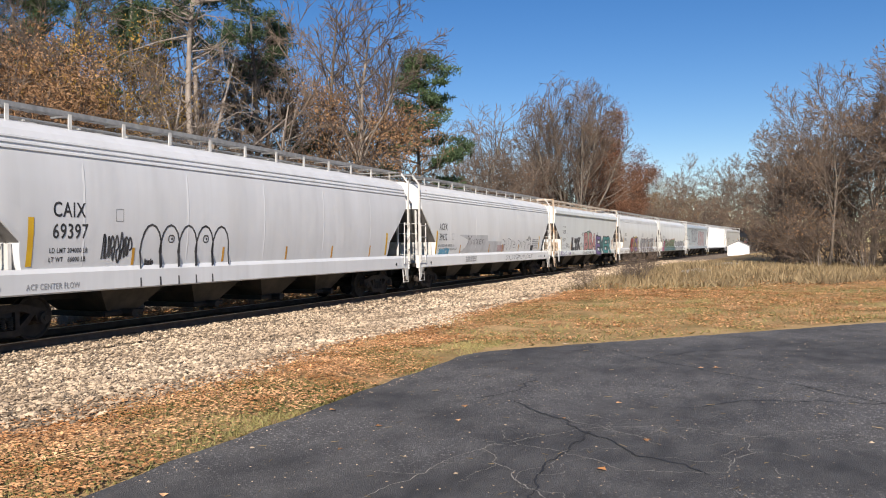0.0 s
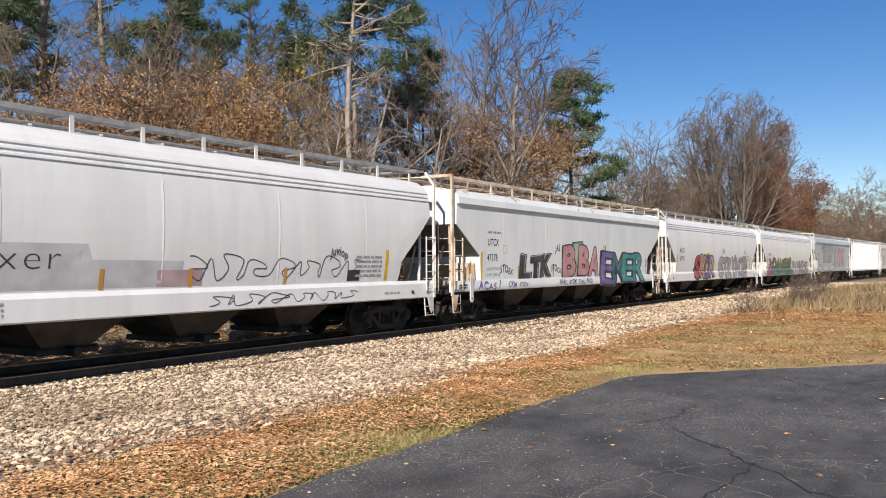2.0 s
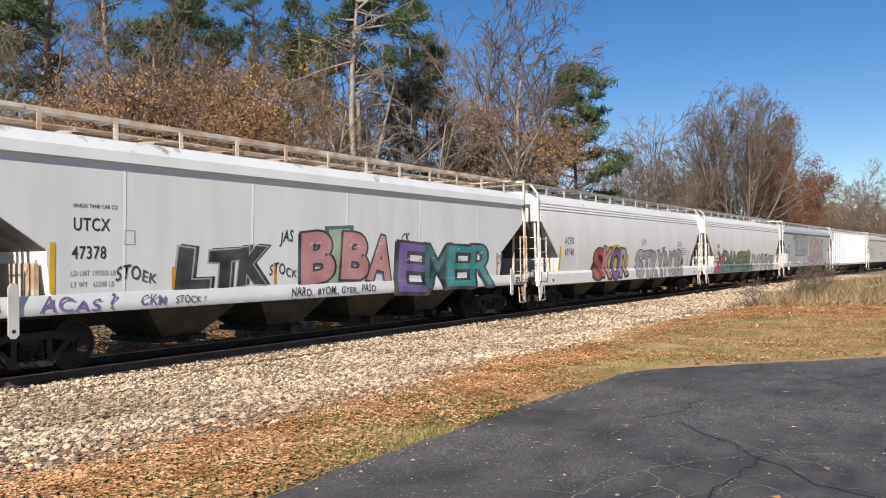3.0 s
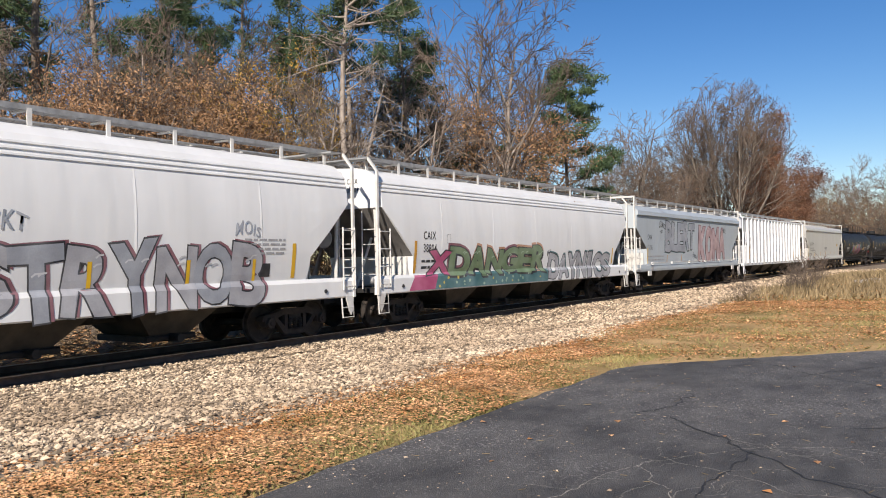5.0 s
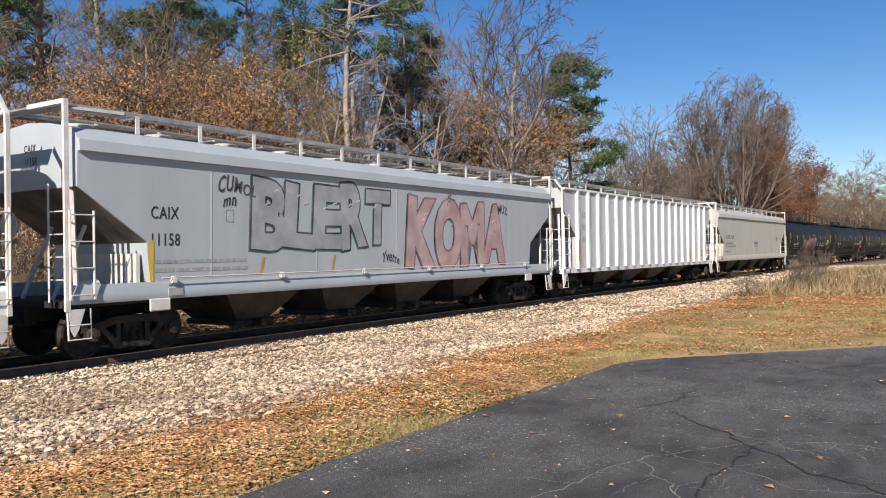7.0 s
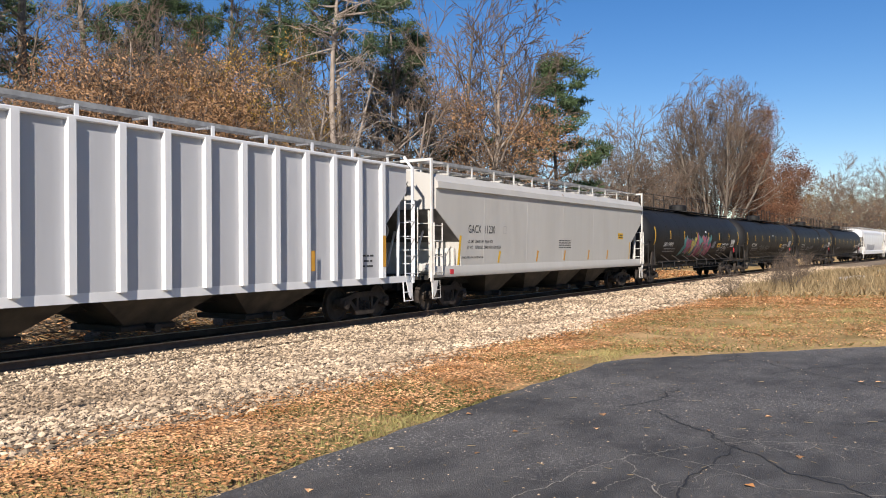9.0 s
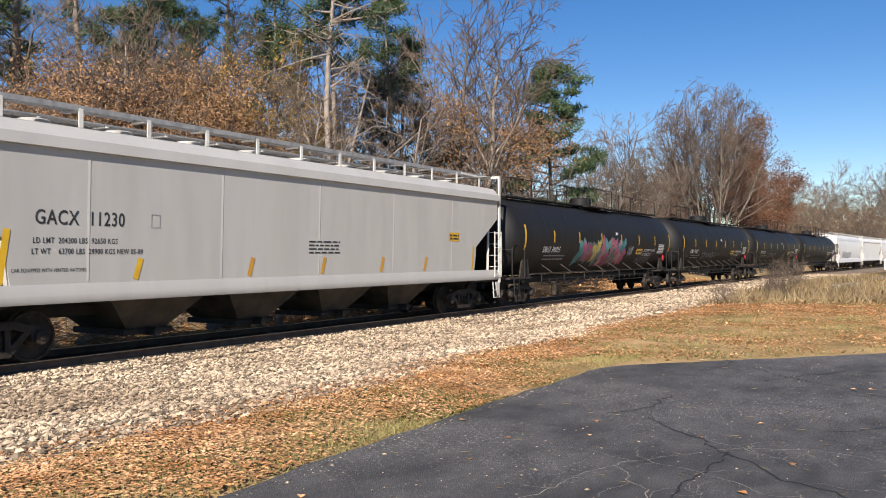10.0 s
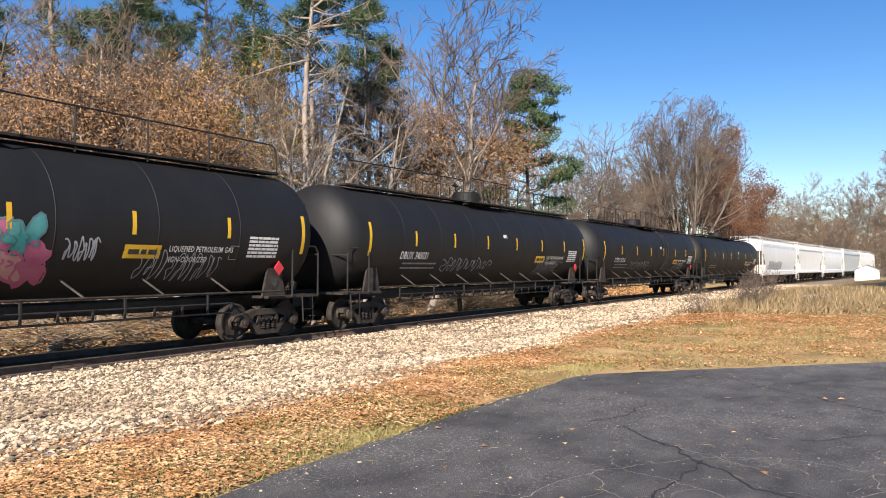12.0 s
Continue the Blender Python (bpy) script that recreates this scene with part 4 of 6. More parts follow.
        for i in range(n + 1):
            x = -h + 0.1 + (length - 0.2) * i / n
            g.box(x - 0.02, x + 0.02, -0.9 if s < 0 else 0.42, -0.42 if s < 0 else 0.9, zb - 0.012, zb)
        run = part("running_board", g, bm, car, "steel grating walkway", smooth=0)
        part("board_rail", Geo().box(-h + 0.05, h - 0.05, s * 0.92 - 0.015, s * 0.92 + 0.015, zb - 0.04, zb + 0.06), bm, run, smooth=0)
        nb = 12
        for i in range(nb + 1):
            x = -h + 0.35 + (length - 0.7) * i / nb
            part("board_bracket", Geo().box(x - 0.045, x + 0.045, s * 0.93 - 0.012, s * 0.93 + 0.012, 4.3, zb).box(x - 0.03, x + 0.03, min(s * 0.4, s * 0.93), max(s * 0.4, s * 0.93), zb - 0.05, zb - 0.015), trim, run, smooth=0)
    for sx in (-1, 1):
        part("crossover_board", Geo().box(min(sx * (h - 0.05), sx * (h - 0.45)), max(sx * (h - 0.05), sx * (h - 0.45)), -1.25, 1.25, zb - 0.04, zb - 0.005), bm, car)
    nh = 10
    for i in range(nh):
        x = -h + 1.2 + (length - 2.4) * i / (nh - 1)
        hat = part("hatch_cover", Geo().lathe([(0.30, 4.40), (0.32, 4.46), (0.26, 4.49), (0.05, 4.50)], 16, "z", (x, 0, 0)), trim, car)
    if style == "rib":
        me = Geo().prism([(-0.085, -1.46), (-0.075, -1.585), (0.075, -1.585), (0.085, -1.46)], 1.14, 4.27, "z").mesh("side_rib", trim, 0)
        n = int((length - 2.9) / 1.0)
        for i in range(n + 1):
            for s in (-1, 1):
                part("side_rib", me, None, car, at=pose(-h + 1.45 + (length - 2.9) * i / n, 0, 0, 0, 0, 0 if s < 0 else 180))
        part("top_chord", Geo().box(-h + 0.2, h - 0.2, -1.56, -1.44, 4.24, 4.33, 0.02).box(-h + 0.2, h - 0.2, 1.44, 1.56, 4.24, 4.33, 0.02), trim, car)
    return car, width, h


def tank_width(z):
    r, c = 1.52, 2.62
    return math.sqrt(max(r * r - (z - c) ** 2, 0.01))


def tank(label, length, fat=1.0):
    """A black pressure tank car with saddles, walkway rail, bonnet and top platform."""
    car = thing("tank_car", label, "freight car", "cars of the freight train")
    h = length / 2
    e = h + 0.10
    g = Geo()
    prof = [(0.02, -e - 0.0), (0.45, -e + 0.03), (0.85, -e + 0.12), (1.15, -e + 0.25), (1.36, -e + 0.42), (1.48, -e + 0.60), (1.52, -e + 0.80)]
    mids = [(1.52, -e + 0.80 + (2 * e - 1.6) * i / 8) for i in range(1, 8)]
    g.lathe(prof + mids + [(r, -x) for r, x in prof[::-1]], 56, "x", (0, 0, 2.62))
    shell = part("tank_shell", g, M_BLACK, car, "riveted black steel tank with rounded ends", smooth=40)
    for i in range(1, 8):
        x = -e + 0.80 + (2 * e - 1.6) * i / 8
        part("weld_seam", Geo().lathe([(1.515, x - 0.02), (1.526, x - 0.008), (1.526, x + 0.008), (1.515, x + 0.02)], 56, "x", (0, 0, 2.62)), M_BLACK, shell)
    part("stub_sill", Geo().box(-h, h, -0.3, 0.3, 0.78, 1.06, 0.03), M_DARK, car)
    for sx in (-1, 1):
        x = sx * (h - 1.55)
        for sy in (-1, 1):
            # cradle plate with a lightening hole
            part("saddle_plate", Geo().prism([(x - 0.42, 1.06), (x + 0.42, 1.06), (x + 0.2, 1.85), (x - 0.2, 1.85)], sy * 1.22 - 0.03, sy * 1.22 + 0.03), M_TRUCK if sy < 0 else M_DARK, car, "grimy grey saddle plate")
            part("saddle_hole", Geo().lathe([(0.10, sy * 1.255), (0.10, sy * 1.26)], 12, "y", (x, 0, 1.4)), M_INK, car)
        part("end_deck", Geo().box(min(sx * h, sx * (h - 1.9)), max(sx * h, sx * (h - 1.9)), -1.4, 1.4, 1.02, 1.08), M_TRUCK, car)
        g = Geo()
        for sy in (-1, 1):
            xx = sx * (h - 0.12)
            g.tube([(xx, sy * 1.45, 1.06), (xx, sy * 1.45, 2.15), (xx - sx * 0.12, sy * 1.45, 2.3), (xx - sx * 0.9, sy * 1.45, 2.3), (xx - sx * 1.0, sy * 1.45, 2.2), (xx - sx * 1.0, sy * 1.45, 1.06)], 0.024, 6)
        g.tube([(sx * (h - 0.12), -1.45, 2.1), (sx * (h - 0.12), 1.45, 2.1)], 0.022, 6)
        part("end_handrail", g, M_DARK, car)
        for sy in (-1, 1):
            lx = sx * (h - 0.5)
            part("stirrup_step", Geo().tube([(lx - 0.2, sy * 1.42, 1.04), (lx - 0.2, sy * 1.46, 0.42), (lx + 0.2, sy * 1.46, 0.42), (lx + 0.2, sy * 1.42, 1.04)], 0.02, 6).tube([(lx - 0.2, sy * 1.45, 0.72), (lx + 0.2, sy * 1.45, 0.72)], 0.014, 6), M_DARK, car)
        part("coupler", ME_COUPLER, None, car, at=pose(sx * (h - 0.05), 0, 0, 0, 0, 0 if sx > 0 else 180))
        part("hand_brake_wheel", Geo().lathe([(0.25, sx * (h - 0.32)), (0.27, sx * (h - 0.30)), (0.25, sx * (h - 0.28))], 18, "x", (0, -0.6 * sx, 1.9)), M_DARK, car)
        add_truck(car, sx * (h - 1.55))
    # long safety rail along the flank and its stays
    for sy in (-1, 1):
        part("side_rail", Geo().tube([(-h + 1.6, sy * 1.5, 1.2), (h - 1.6, sy * 1.5, 1.2)], 0.028, 6), M_TRUCK, car)
        for i in range(8):
            x = -h + 3.4 + (length - 6.8) * i / 7
            part("rail_stay", Geo().tube([(x + 0.12, sy * 1.5, 1.2), (x - 0.12, sy * (tank_width(1.55) + 0.0), 1.55)], 0.022, 5), M_BAY, car)
    # piping frame slung below the tank
    for z in (0.74, 0.95):
        part("train_pipe", Geo().tube([(-h + 3.0, -1.25, z), (h - 3.0, -1.25, z)], 0.024, 6), M_DARK, car)
    for i in range(20):
        x = -h + 3.0 + (length - 6.0) * i / 19
        part("pipe_hanger", Geo().box(x - 0.02, x + 0.02, -1.28, -1.24, 0.72, 1.22 if i % 3 == 0 else 0.97), M_DARK, car, smooth=0)
    # bonnet, platform and rails on top
    part("bonnet", Geo().lathe([(0.52, 4.05), (0.52, 4.52), (0.48, 4.58), (0.05, 4.62)], 22, "z"), M_BLACK, car)
    part("top_platform", Geo().box(-1.5, 1.5, -1.0, -0.6, 4.1, 4.14).box(-1.5, 1.5, 0.6, 1.0, 4.1, 4.14).box(-1.5, -0.7, -0.6, 0.6, 4.12, 4.16).box(0.7, 1.5, -0.6, 0.6, 4.12, 4.16), M_DARK, car)
    for sy in (-1, 1):
        g = Geo().tube([(-1.5, sy * 1.0, 4.95), (1.5, sy * 1.0, 4.95)], 0.02, 6)
        for x in (-1.5, -0.5, 0.5, 1.5):
            g.tube([(x, sy * 1.0, 4.1), (x, sy * 1.0, 4.95)], 0.02, 6)
        part("platform_rail", g, M_DARK, car)
    g = Geo().box(-h + 0.9, h - 0.9, -0.78, -0.36, 4.12, 4.17)
    part("top_walkway", g, M_DARK, car)
    for sx in (-1, 1):
        g = Geo().tube([(sx * (h - 0.9), -0.72, 4.1), (sx * (h - 0.95), -0.72, 4.72), (sx * (h - 1.1), -0.72, 4.85), (sx * 1.5, -0.72, 4.9)], 0.02, 6)
        for i in range(4):
            x = sx * (1.5 + (h - 3.0) * i / 4)
            g.tube([(x, -0.72, 4.0), (x, -0.72, 4.9)], 0.022, 6)
        part("walkway_rail", g, M_DARK, car)
    lad = Geo()
    for x in (-0.24, 0.24):
        lad.tube([(x + 1.9, -tank_width(z) - 0.12, z) for z in (1.2, 1.8, 2.4, 3.0, 3.6, 4.0)] + [(x + 1.9, -0.75, 4.3)], 0.02, 6)
    if fat > 1:
        lad = part("side_ladder", lad, M_DARK, car)
        for i in range(9):
            z = 1.35 + 0.3 * i
            part("rung", Geo().tube([(1.66, -tank_width(z) - 0.12, z), (2.14, -tank_width(z) - 0.12, z)], 0.014, 6), M_DARK, lad)
    # yellow strips
    for i in range(8):
        x = -h + 1.10 + (length - 1.9) * i / 7
        tape(car, x, 2.42 if i not in (0, 7) else 2.1, 2.88 if i not in (0, 7) else 3.05, 0.10 if i not in (0, 7) else 0.12, tank_width, M_YELLOW)
    return car, tank_width, h


# ---------- the train, car by car ----------
TRAIN = []
LENGTHS = [20.0, 20.0, 20.07, 20.05, 20.5, 19.7, 20.4, 21.55, 20.25, 20.9, 19.9, 21.0, 22.3, 20.6, 19.9, 19.5, 19.5, 20.0]
GAP = 1.05


# the car ahead: unseen, added to cast shade on the next car's end
TRAIN.append(hopper("unseen white covered hopper car with grating walkways, added for its shadow", LENGTHS[0] - GAP, "round", M_WHITE_B, M_TRIM))
# first full car
c = hopper("grey-white rounded hopper car with looping black graffiti", LENGTHS[1] - GAP, "round", M_WHITE_A, M_TRIM)
TRAIN.append(c)
car, wd, h = c
lettering(car, "CAIX", -h + 2.35, 2.48, 0.42, wd, M_INK)
lettering(car, "69397", -h + 2.35, 2.05, 0.42, wd, M_INK)
lettering(car, "LD LMT 204000 LB", -h + 2.3, 1.76, 0.14, wd, M_INK)
lettering(car, "LT WT   66000 LB", -h + 2.3, 1.58, 0.14, wd, M_INK)
lettering(car, "ACF CENTER FLOW", -h + 1.75, 1.05, 0.17, lambda z: 1.552, M_PALEINK)
for k in range(5):
    a, b = -h + 4.75 + 0.62 * k, -h + 5.42 + 0.62 * k
    pts = [(a, 0.98), (a + 0.02, 1.7)] + [(a + (b - a) * (0.5 - 0.5 * math.cos(q * math.pi / 8)), 1.75 + 0.62 * math.sin(q * math.pi / 8)) for q in range(0, 9)] + [(b, 1.7), (b - 0.02, 1.4)]
    part("graffiti_stroke", ribbon(pts, 0.05, lambda z: wd(z) if z > 1.45 else 1.556), S_BLACK, car, smooth=0)
    if k in (1, 3):
        part("graffiti_stroke", ribbon(blob(a + 0.36, 2.05, 0.09, 0.08, random.Random(k), 12, 0.0), 0.03, wd, 0.006, True), S_BLACK, car, smooth=0)
        part("graffiti_stroke", patch(blob(a + 0.38, 2.05, 0.03, 0.03, random.Random(k), 8, 0.0), wd, 0.007, 1), S_BLACK, car, smooth=0)
plate_box(car, -h + 4.0, 2.42, wd, 0.26)
scrawl(car, -h + 3.6, -h + 4.5, 1.5, 2.2, S_BLACK, wd, 5, 7, 0.04)
scrawl(car, -h + 4.9, -h + 5.2, 1.35, 1.6, S_BLACK, wd, 6, 5, 0.025)
tape(car, -h + 1.85, 1.5, 2.45, 0.13, wd, M_YELLOW)
for x in (4.55, 7.7, 10.6, 13.2, 15.8):
    tape(car, -h + x, 1.47, 1.85, 0.08, wd, M_ORANGE)
tape(car, h - 1.9, 1.5, 2.3, 0.12, wd, M_YELLOW)

# second
c = hopper("white rounded hopper car with grey overpainted patches", LENGTHS[2] - GAP, "round", M_WHITE_B, M_TRIM)
TRAIN.append(c)
car, wd, h = c
lettering(car, "ACFX", -h + 1.95, 2.48, 0.40, wd, M_INK)
lettering(car, "39632", -h + 1.95, 2.05, 0.40, wd, M_INK)
lettering(car, "LD LMT 200700 LBS  88750 KGS  LD", -h + 1.92, 1.78, 0.13, wd, M_INK)
lettering(car, "LT WT   67300 LBS  28550 KGS  NEW 2-86", -h + 1.92, 1.62, 0.13, wd, M_INK)
for k in range(3):
    bars(car, -h + 5.0, -h + 6.4, 1.08 + 0.09 * k, 0.05, lambda z: 1.552, M_PALEINK, 311 + k)
bars(car, h - 2.4, h - 1.7, 1.12, 0.05, lambda z: 1.552, M_PALEINK, 315)
scrawl(car, -h + 1.95, -h + 3.2, 1.4, 1.7, S_BLUE, wd, 8, 5, 0.09)
lettering(car, "Muxer", -h + 5.2, 1.85, 0.62, wd, S_BLACK, squeeze=1.25, bold=-0.02)
plate_box(car, -h + 3.35, 2.08, wd, 0.25)
scrawl(car, h - 9.2, h - 3.2, 1.55, 2.15, S_BLACK, wd, 10, 7, 0.022)
scrawl(car, h - 8.6, h - 3.4, 1.02, 1.30, S_BLACK, lambda z: 1.552, 17, 6, 0.018)
part("overpaint_patch", patch([(-h + 9.4, 1.5), (-h + 10.5, 1.5), (-h + 10.5, 1.82), (-h + 9.4, 1.82)], wd, 0.0055, 2), S_ROSE, car, smooth=0)
tag(car, "Juviop", h - 4.6, 2.1, 0.28, wd, S_BLACK)
part("overpaint_patch", patch([(-h + 4.3, 1.5), (-h + 7.6, 1.5), (-h + 10.0, 1.5), (-h + 10.0, 2.0), (-h + 8.0, 2.02), (-h + 7.9, 2.3), (-h + 4.3, 2.3)], wd, 0.003), S_PATCH, car, smooth=0)
tape(car, -h + 1.7, 1.48, 2.45, 0.13, wd, M_YELLOW)
for x in (4.4, 8.2, 10.2, 12.9):
    tape(car, -h + x, 1.47, 1.85, 0.09, wd, M_ORANGE)
tape(car, h - 2.3, 1.5, 2.3, 0.12, wd, M_YELLOW)
for k in range(5):
    bars(car, h - 3.6, h - 2.5, 1.6 + 0.12 * k, 0.06, wd, M_PALEINK, 20 + k)
part("placard", patch([(h - 3.9, 1.5), (h - 3.4, 1.5), (h - 3.4, 1.78), (h - 3.9, 1.78)], wd, 0.007, 1), M_INK, car, smooth=0)

# third
c = hopper("cream hopper car with rusty roof edge and colourful graffiti", LENGTHS[3] - GAP, "smooth", M_WHITE_C, M_RUSTTRIM, board=M_RUSTTRIM)
TRAIN.append(c)
car, wd, h = c
lettering(car, "UTCX", -h + 2.12, 2.52, 0.32, wd, M_INK)
lettering(car, "47378", -h + 2.10, 2.02, 0.32, wd, M_INK)
lettering(car, "UNION TANK CAR CO", -h + 2.12, 2.92, 0.10, wd, M_INK)
lettering(car, "LD LMT 197500 LB", -h + 2.08, 1.72, 0.13, wd, M_PALEINK)
lettering(car, "LT WT   65500 LB", -h + 2.08, 1.52, 0.13, wd, M_PALEINK)
plate_box(car, -h + 3.15, 2.28, wd, 0.26)
low = over_sill(wd, 1.553, 1.22, 1.40, 1.514)
sprayed(car, "LTK", -h + 4.35, -h + 6.75, 1.45, 2.22, [S_BLACK], S_SILVER, wd, 3, 0.07, 0.03, shade=S_BLACK, shift=(0.09, 0.03), lean=0.1, tilt=3)
sprayed(car, "I", -h + 8.85, -h + 9.55, 1.46, 2.62, [S_PALEGREEN], S_DKTEAL, wd, 5, 0.09, 0.05, lean=0.0)
sprayed(car, "B", -h + 7.85, -h + 9.0, 1.48, 2.6, [S_PINK], S_BLACK, wd, 6, 0.045, 0.035, shade=S_DKTEAL, gloss=S_PALEPINK, layer=0.004)
sprayed(car, "BA", -h + 9.3, -h + 11.4, 1.46, 2.64, [S_PINK], S_BLACK, wd, 7, 0.045, 0.035, shade=S_DKTEAL, gloss=S_PALEPINK, layer=0.004)
sprayed(car, "EMER", -h + 11.7, -h + 16.7, 1.14, 2.46, [S_PURPLE, S_DKTEAL, S_TEAL, S_TEAL], S_BLACK, low, 8, 0.008, 0.042, shade=S_BLACK, shift=(-0.1, -0.04), tilt=2, gloss=S_PALEGREEN)
tag(car, "STOEK", -h + 2.95, 1.6, 0.32, wd, S_BLACK)
tag(car, "STOCK", -h + 6.8, 1.62, 0.3, wd, S_BLACK)
tag(car, "JAS", -h + 7.15, 2.35, 0.32, wd, S_BLACK)
tag(car, "CK", -h + 11.75, 2.4, 0.3, wd, S_BLACK)
tag(car, "CK", -h + 17.0, 1.75, 0.34, wd, S_PURPLE)
tag(car, "NARO.. BYOM.. GYER.. PASO", -h + 7.45, 1.13, 0.25, lambda z: 1.553, S_BLACK, 0.9, 0.012)
tag(car, "ACAS ?", -h + 1.5, 1.1, 0.34, lambda z: 1.553, S_PURPLE, 1.25, 0.015)
tag(car, "CKM", -h + 3.45, 1.13, 0.24, lambda z: 1.553, S_PURPLE, 1.1, 0.015)
tag(car, "STOCK ?", -h + 4.25, 1.14, 0.18, lambda z: 1.553, S_BLACK, 1.0, 0.01)
for x in (4.25, 7.0):
    tape(car, -h + x, 1.42, 1.85, 0.09, wd, M_ORANGE)
tape(car, h - 1.95, 1.42, 2.15, 0.08, wd, M_ORANGE)
for x in (-h + 1.05, h - 1.05):
    pl = part("jacking_plate", Geo().prism([(x - 0.09, 0.78), (x - 0.04, 0.72), (x + 0.04, 0.72), (x + 0.09, 0.78), (x + 0.09, 1.56), (x + 0.04, 1.62), (x - 0.04, 1.62), (x - 0.09, 1.56)], -1.585, -1.56), M_TRIM, car, "white slotted jacking plate", smooth=0)
    part("plate_hole", Geo().lathe([(0.035, -1.588), (0.035, -1.584)], 10, "y", (x, 0, 0.84)), M_INK, pl)
for x, z, n in ((-h + 0.35, 1.16, 2), (h - 0.75, 1.1, 3)):
    for k in range(n):
        bars(car, x, x + 0.5, z + 0.08 * k, 0.05, lambda q: 1.553, M_INK, 300 + k)
tape(car, -h + 1.75, 1.42, 2.3, 0.1, wd, M_YELLOW)

# fourth
c = hopper("white rounded hopper car with yellow and red graffiti", LENGTHS[4] - GAP, "round", M_WHITE_B, M_TRIM)
TRAIN.append(c)
car, wd, h = c
lettering(car, "ACFX", -h + 2.1, 2.48, 0.38, wd, M_INK)
lettering(car, "69740", -h + 2.1, 2.05, 0.38, wd, M_INK)
low = over_sill(wd)
part("graffiti_halo", drape("graffiti_halo", blob(-h + 6.7, 1.85, 1.75, 0.62, random.Random(51), 30, 0.2), [tuple(range(30))], S_YELLOW, wd, 0.0025), None, car)
sprayed(car, "SKOR", -h + 4.9, -h + 8.6, 1.15, 2.35, [S_RED, S_PINK, S_PURPLE, S_ROSE], S_BLACK, low, 51, 0.035, 0.045, shade=S_BLACK, lean=0.15)
sprayed(car, "STRYNOB", -h + 9.6, -h + 16.3, 1.03, 2.3, [S_SILVER, S_LILAC], S_BLACK, low, 52, 0.04, 0.02, shade=S_WINE, shift=(0.07, 0.03), lean=0.05, tilt=6, gloss=S_PATCH)
tag(car, "MOIS", -h + 15.4, 2.45, 0.36, wd, S_LILAC)
tag(car, "SKT", -h + 10.2, 2.45, 0.4, wd, S_LILAC)
for k in range(4):
    bars(car, h - 3.75, h - 2.5, 2.05 + 0.1 * k, 0.05, wd, M_PALEINK, 55 + k)
part("placard", patch([(h - 3.3, 1.55), (h - 2.95, 1.55), (h - 2.95, 1.85), (h - 3.3, 1.85)], wd, 0.007, 1), M_INK, car, smooth=0)
for x in (12.0, 14.2, 16.0):
    tape(car, -h + x, 1.47, 1.95, 0.09, lambda z: side_acf(z) + 0.004, M_YELLOW)
tape(car, -h + 1.7, 1.48, 2.4, 0.13, wd, M_YELLOW)
tape(car, h - 2.2, 1.5, 2.3, 0.12, wd, M_YELLOW)

# fifth
c = hopper("white rounded hopper car with green and silver graffiti", LENGTHS[5] - GAP, "round", M_WHITE_B, M_TRIM)
TRAIN.append(c)
car, wd, h = c
lettering(car, "CAIX", -h + 2.1, 2.45, 0.33, wd, M_INK)
lettering(car, "38804", -h + 2.1, 2.08, 0.33, wd, M_INK)
plate_box(car, -h + 3.35, 2.35, wd, 0.25)
bars(car, -h + 2.05, -h + 3.2, 1.78, 0.07, wd, M_INK, 61)
bars(car, -h + 2.05, -h + 2.7, 1.6, 0.07, wd, M_INK, 62)
end_lettering(car, ('CAIX', '38804'), h, -0.35, 3.98, 0.2, M_INK)
low = over_sill(wd)
part("graffiti_fill", drape("graffiti_fill", [(-h + 2.6, 0.99), (-h + 10.3, 0.99), (-h + 10.3, 1.44), (-h + 2.6, 1.44)], [(0, 1, 2, 3)], S_DKTEAL, low, 0.0025), None, car)
part("graffiti_fill", drape("graffiti_fill", [(-h + 1.4, 0.99), (-h + 2.7, 0.99), (-h + 2.9, 1.42), (-h + 1.7, 1.42)], [(0, 1, 2, 3)], S_MAGENTA, low, 0.004), None, car)
sprayed(car, "X", -h + 2.4, -h + 3.6, 1.42, 2.1, [S_MAGENTA], S_BLACK, low, 63, 0.05, 0.04)
sprayed(car, "DANGER", -h + 3.6, -h + 10.1, 1.40, 2.22, [S_GREEN], S_BLACK, low, 64, 0.05, 0.032, shade=S_BLACK, shift=(0.06, -0.04), halo=[S_WINE, S_PEACH, S_PEACH], gloss=S_PALEGREEN, lean=0.05)
rng_ = random.Random(67)
for k in range(26):
    part("graffiti_fill", drape("graffiti_fill", blob(-h + 2.9 + 7.2 * rng_.random(), rng_.uniform(1.06, 1.38), rng_.uniform(0.03, 0.06), rng_.uniform(0.03, 0.05), rng_, 10, 0.1), [tuple(range(10))], S_PALEGREEN if k % 4 else S_YELLOW, low, 0.0065), None, car)
sprayed(car, "DAYNICS", -h + 10.4, -h + 16.4, 1.06, 2.0, [S_SILVER], S_BLACK, low, 65, 0.04, 0.028, shade=S_DKTEAL, shift=(0.05, 0.05), lean=0.16, tilt=4, gloss=S_PATCH)
tag(car, "W", -h + 10.2, 1.85, 0.3, wd, S_BLACK)
for k in range(3):
    bars(car, h - 3.6, h - 2.6, 1.62 + 0.12 * k, 0.05, wd, M_PALEINK, 68 + k)
tape(car, -h + 1.72, 1.48, 2.4, 0.12, wd, M_ORANGE)
tape(car, h - 1.9, 1.5, 2.2, 0.10, wd, M_YELLOW)

# sixth
c = hopper("pale blue-grey hopper car with two large bubble graffiti", LENGTHS[6] - GAP, "smooth", M_BLUE, M_TRIM)
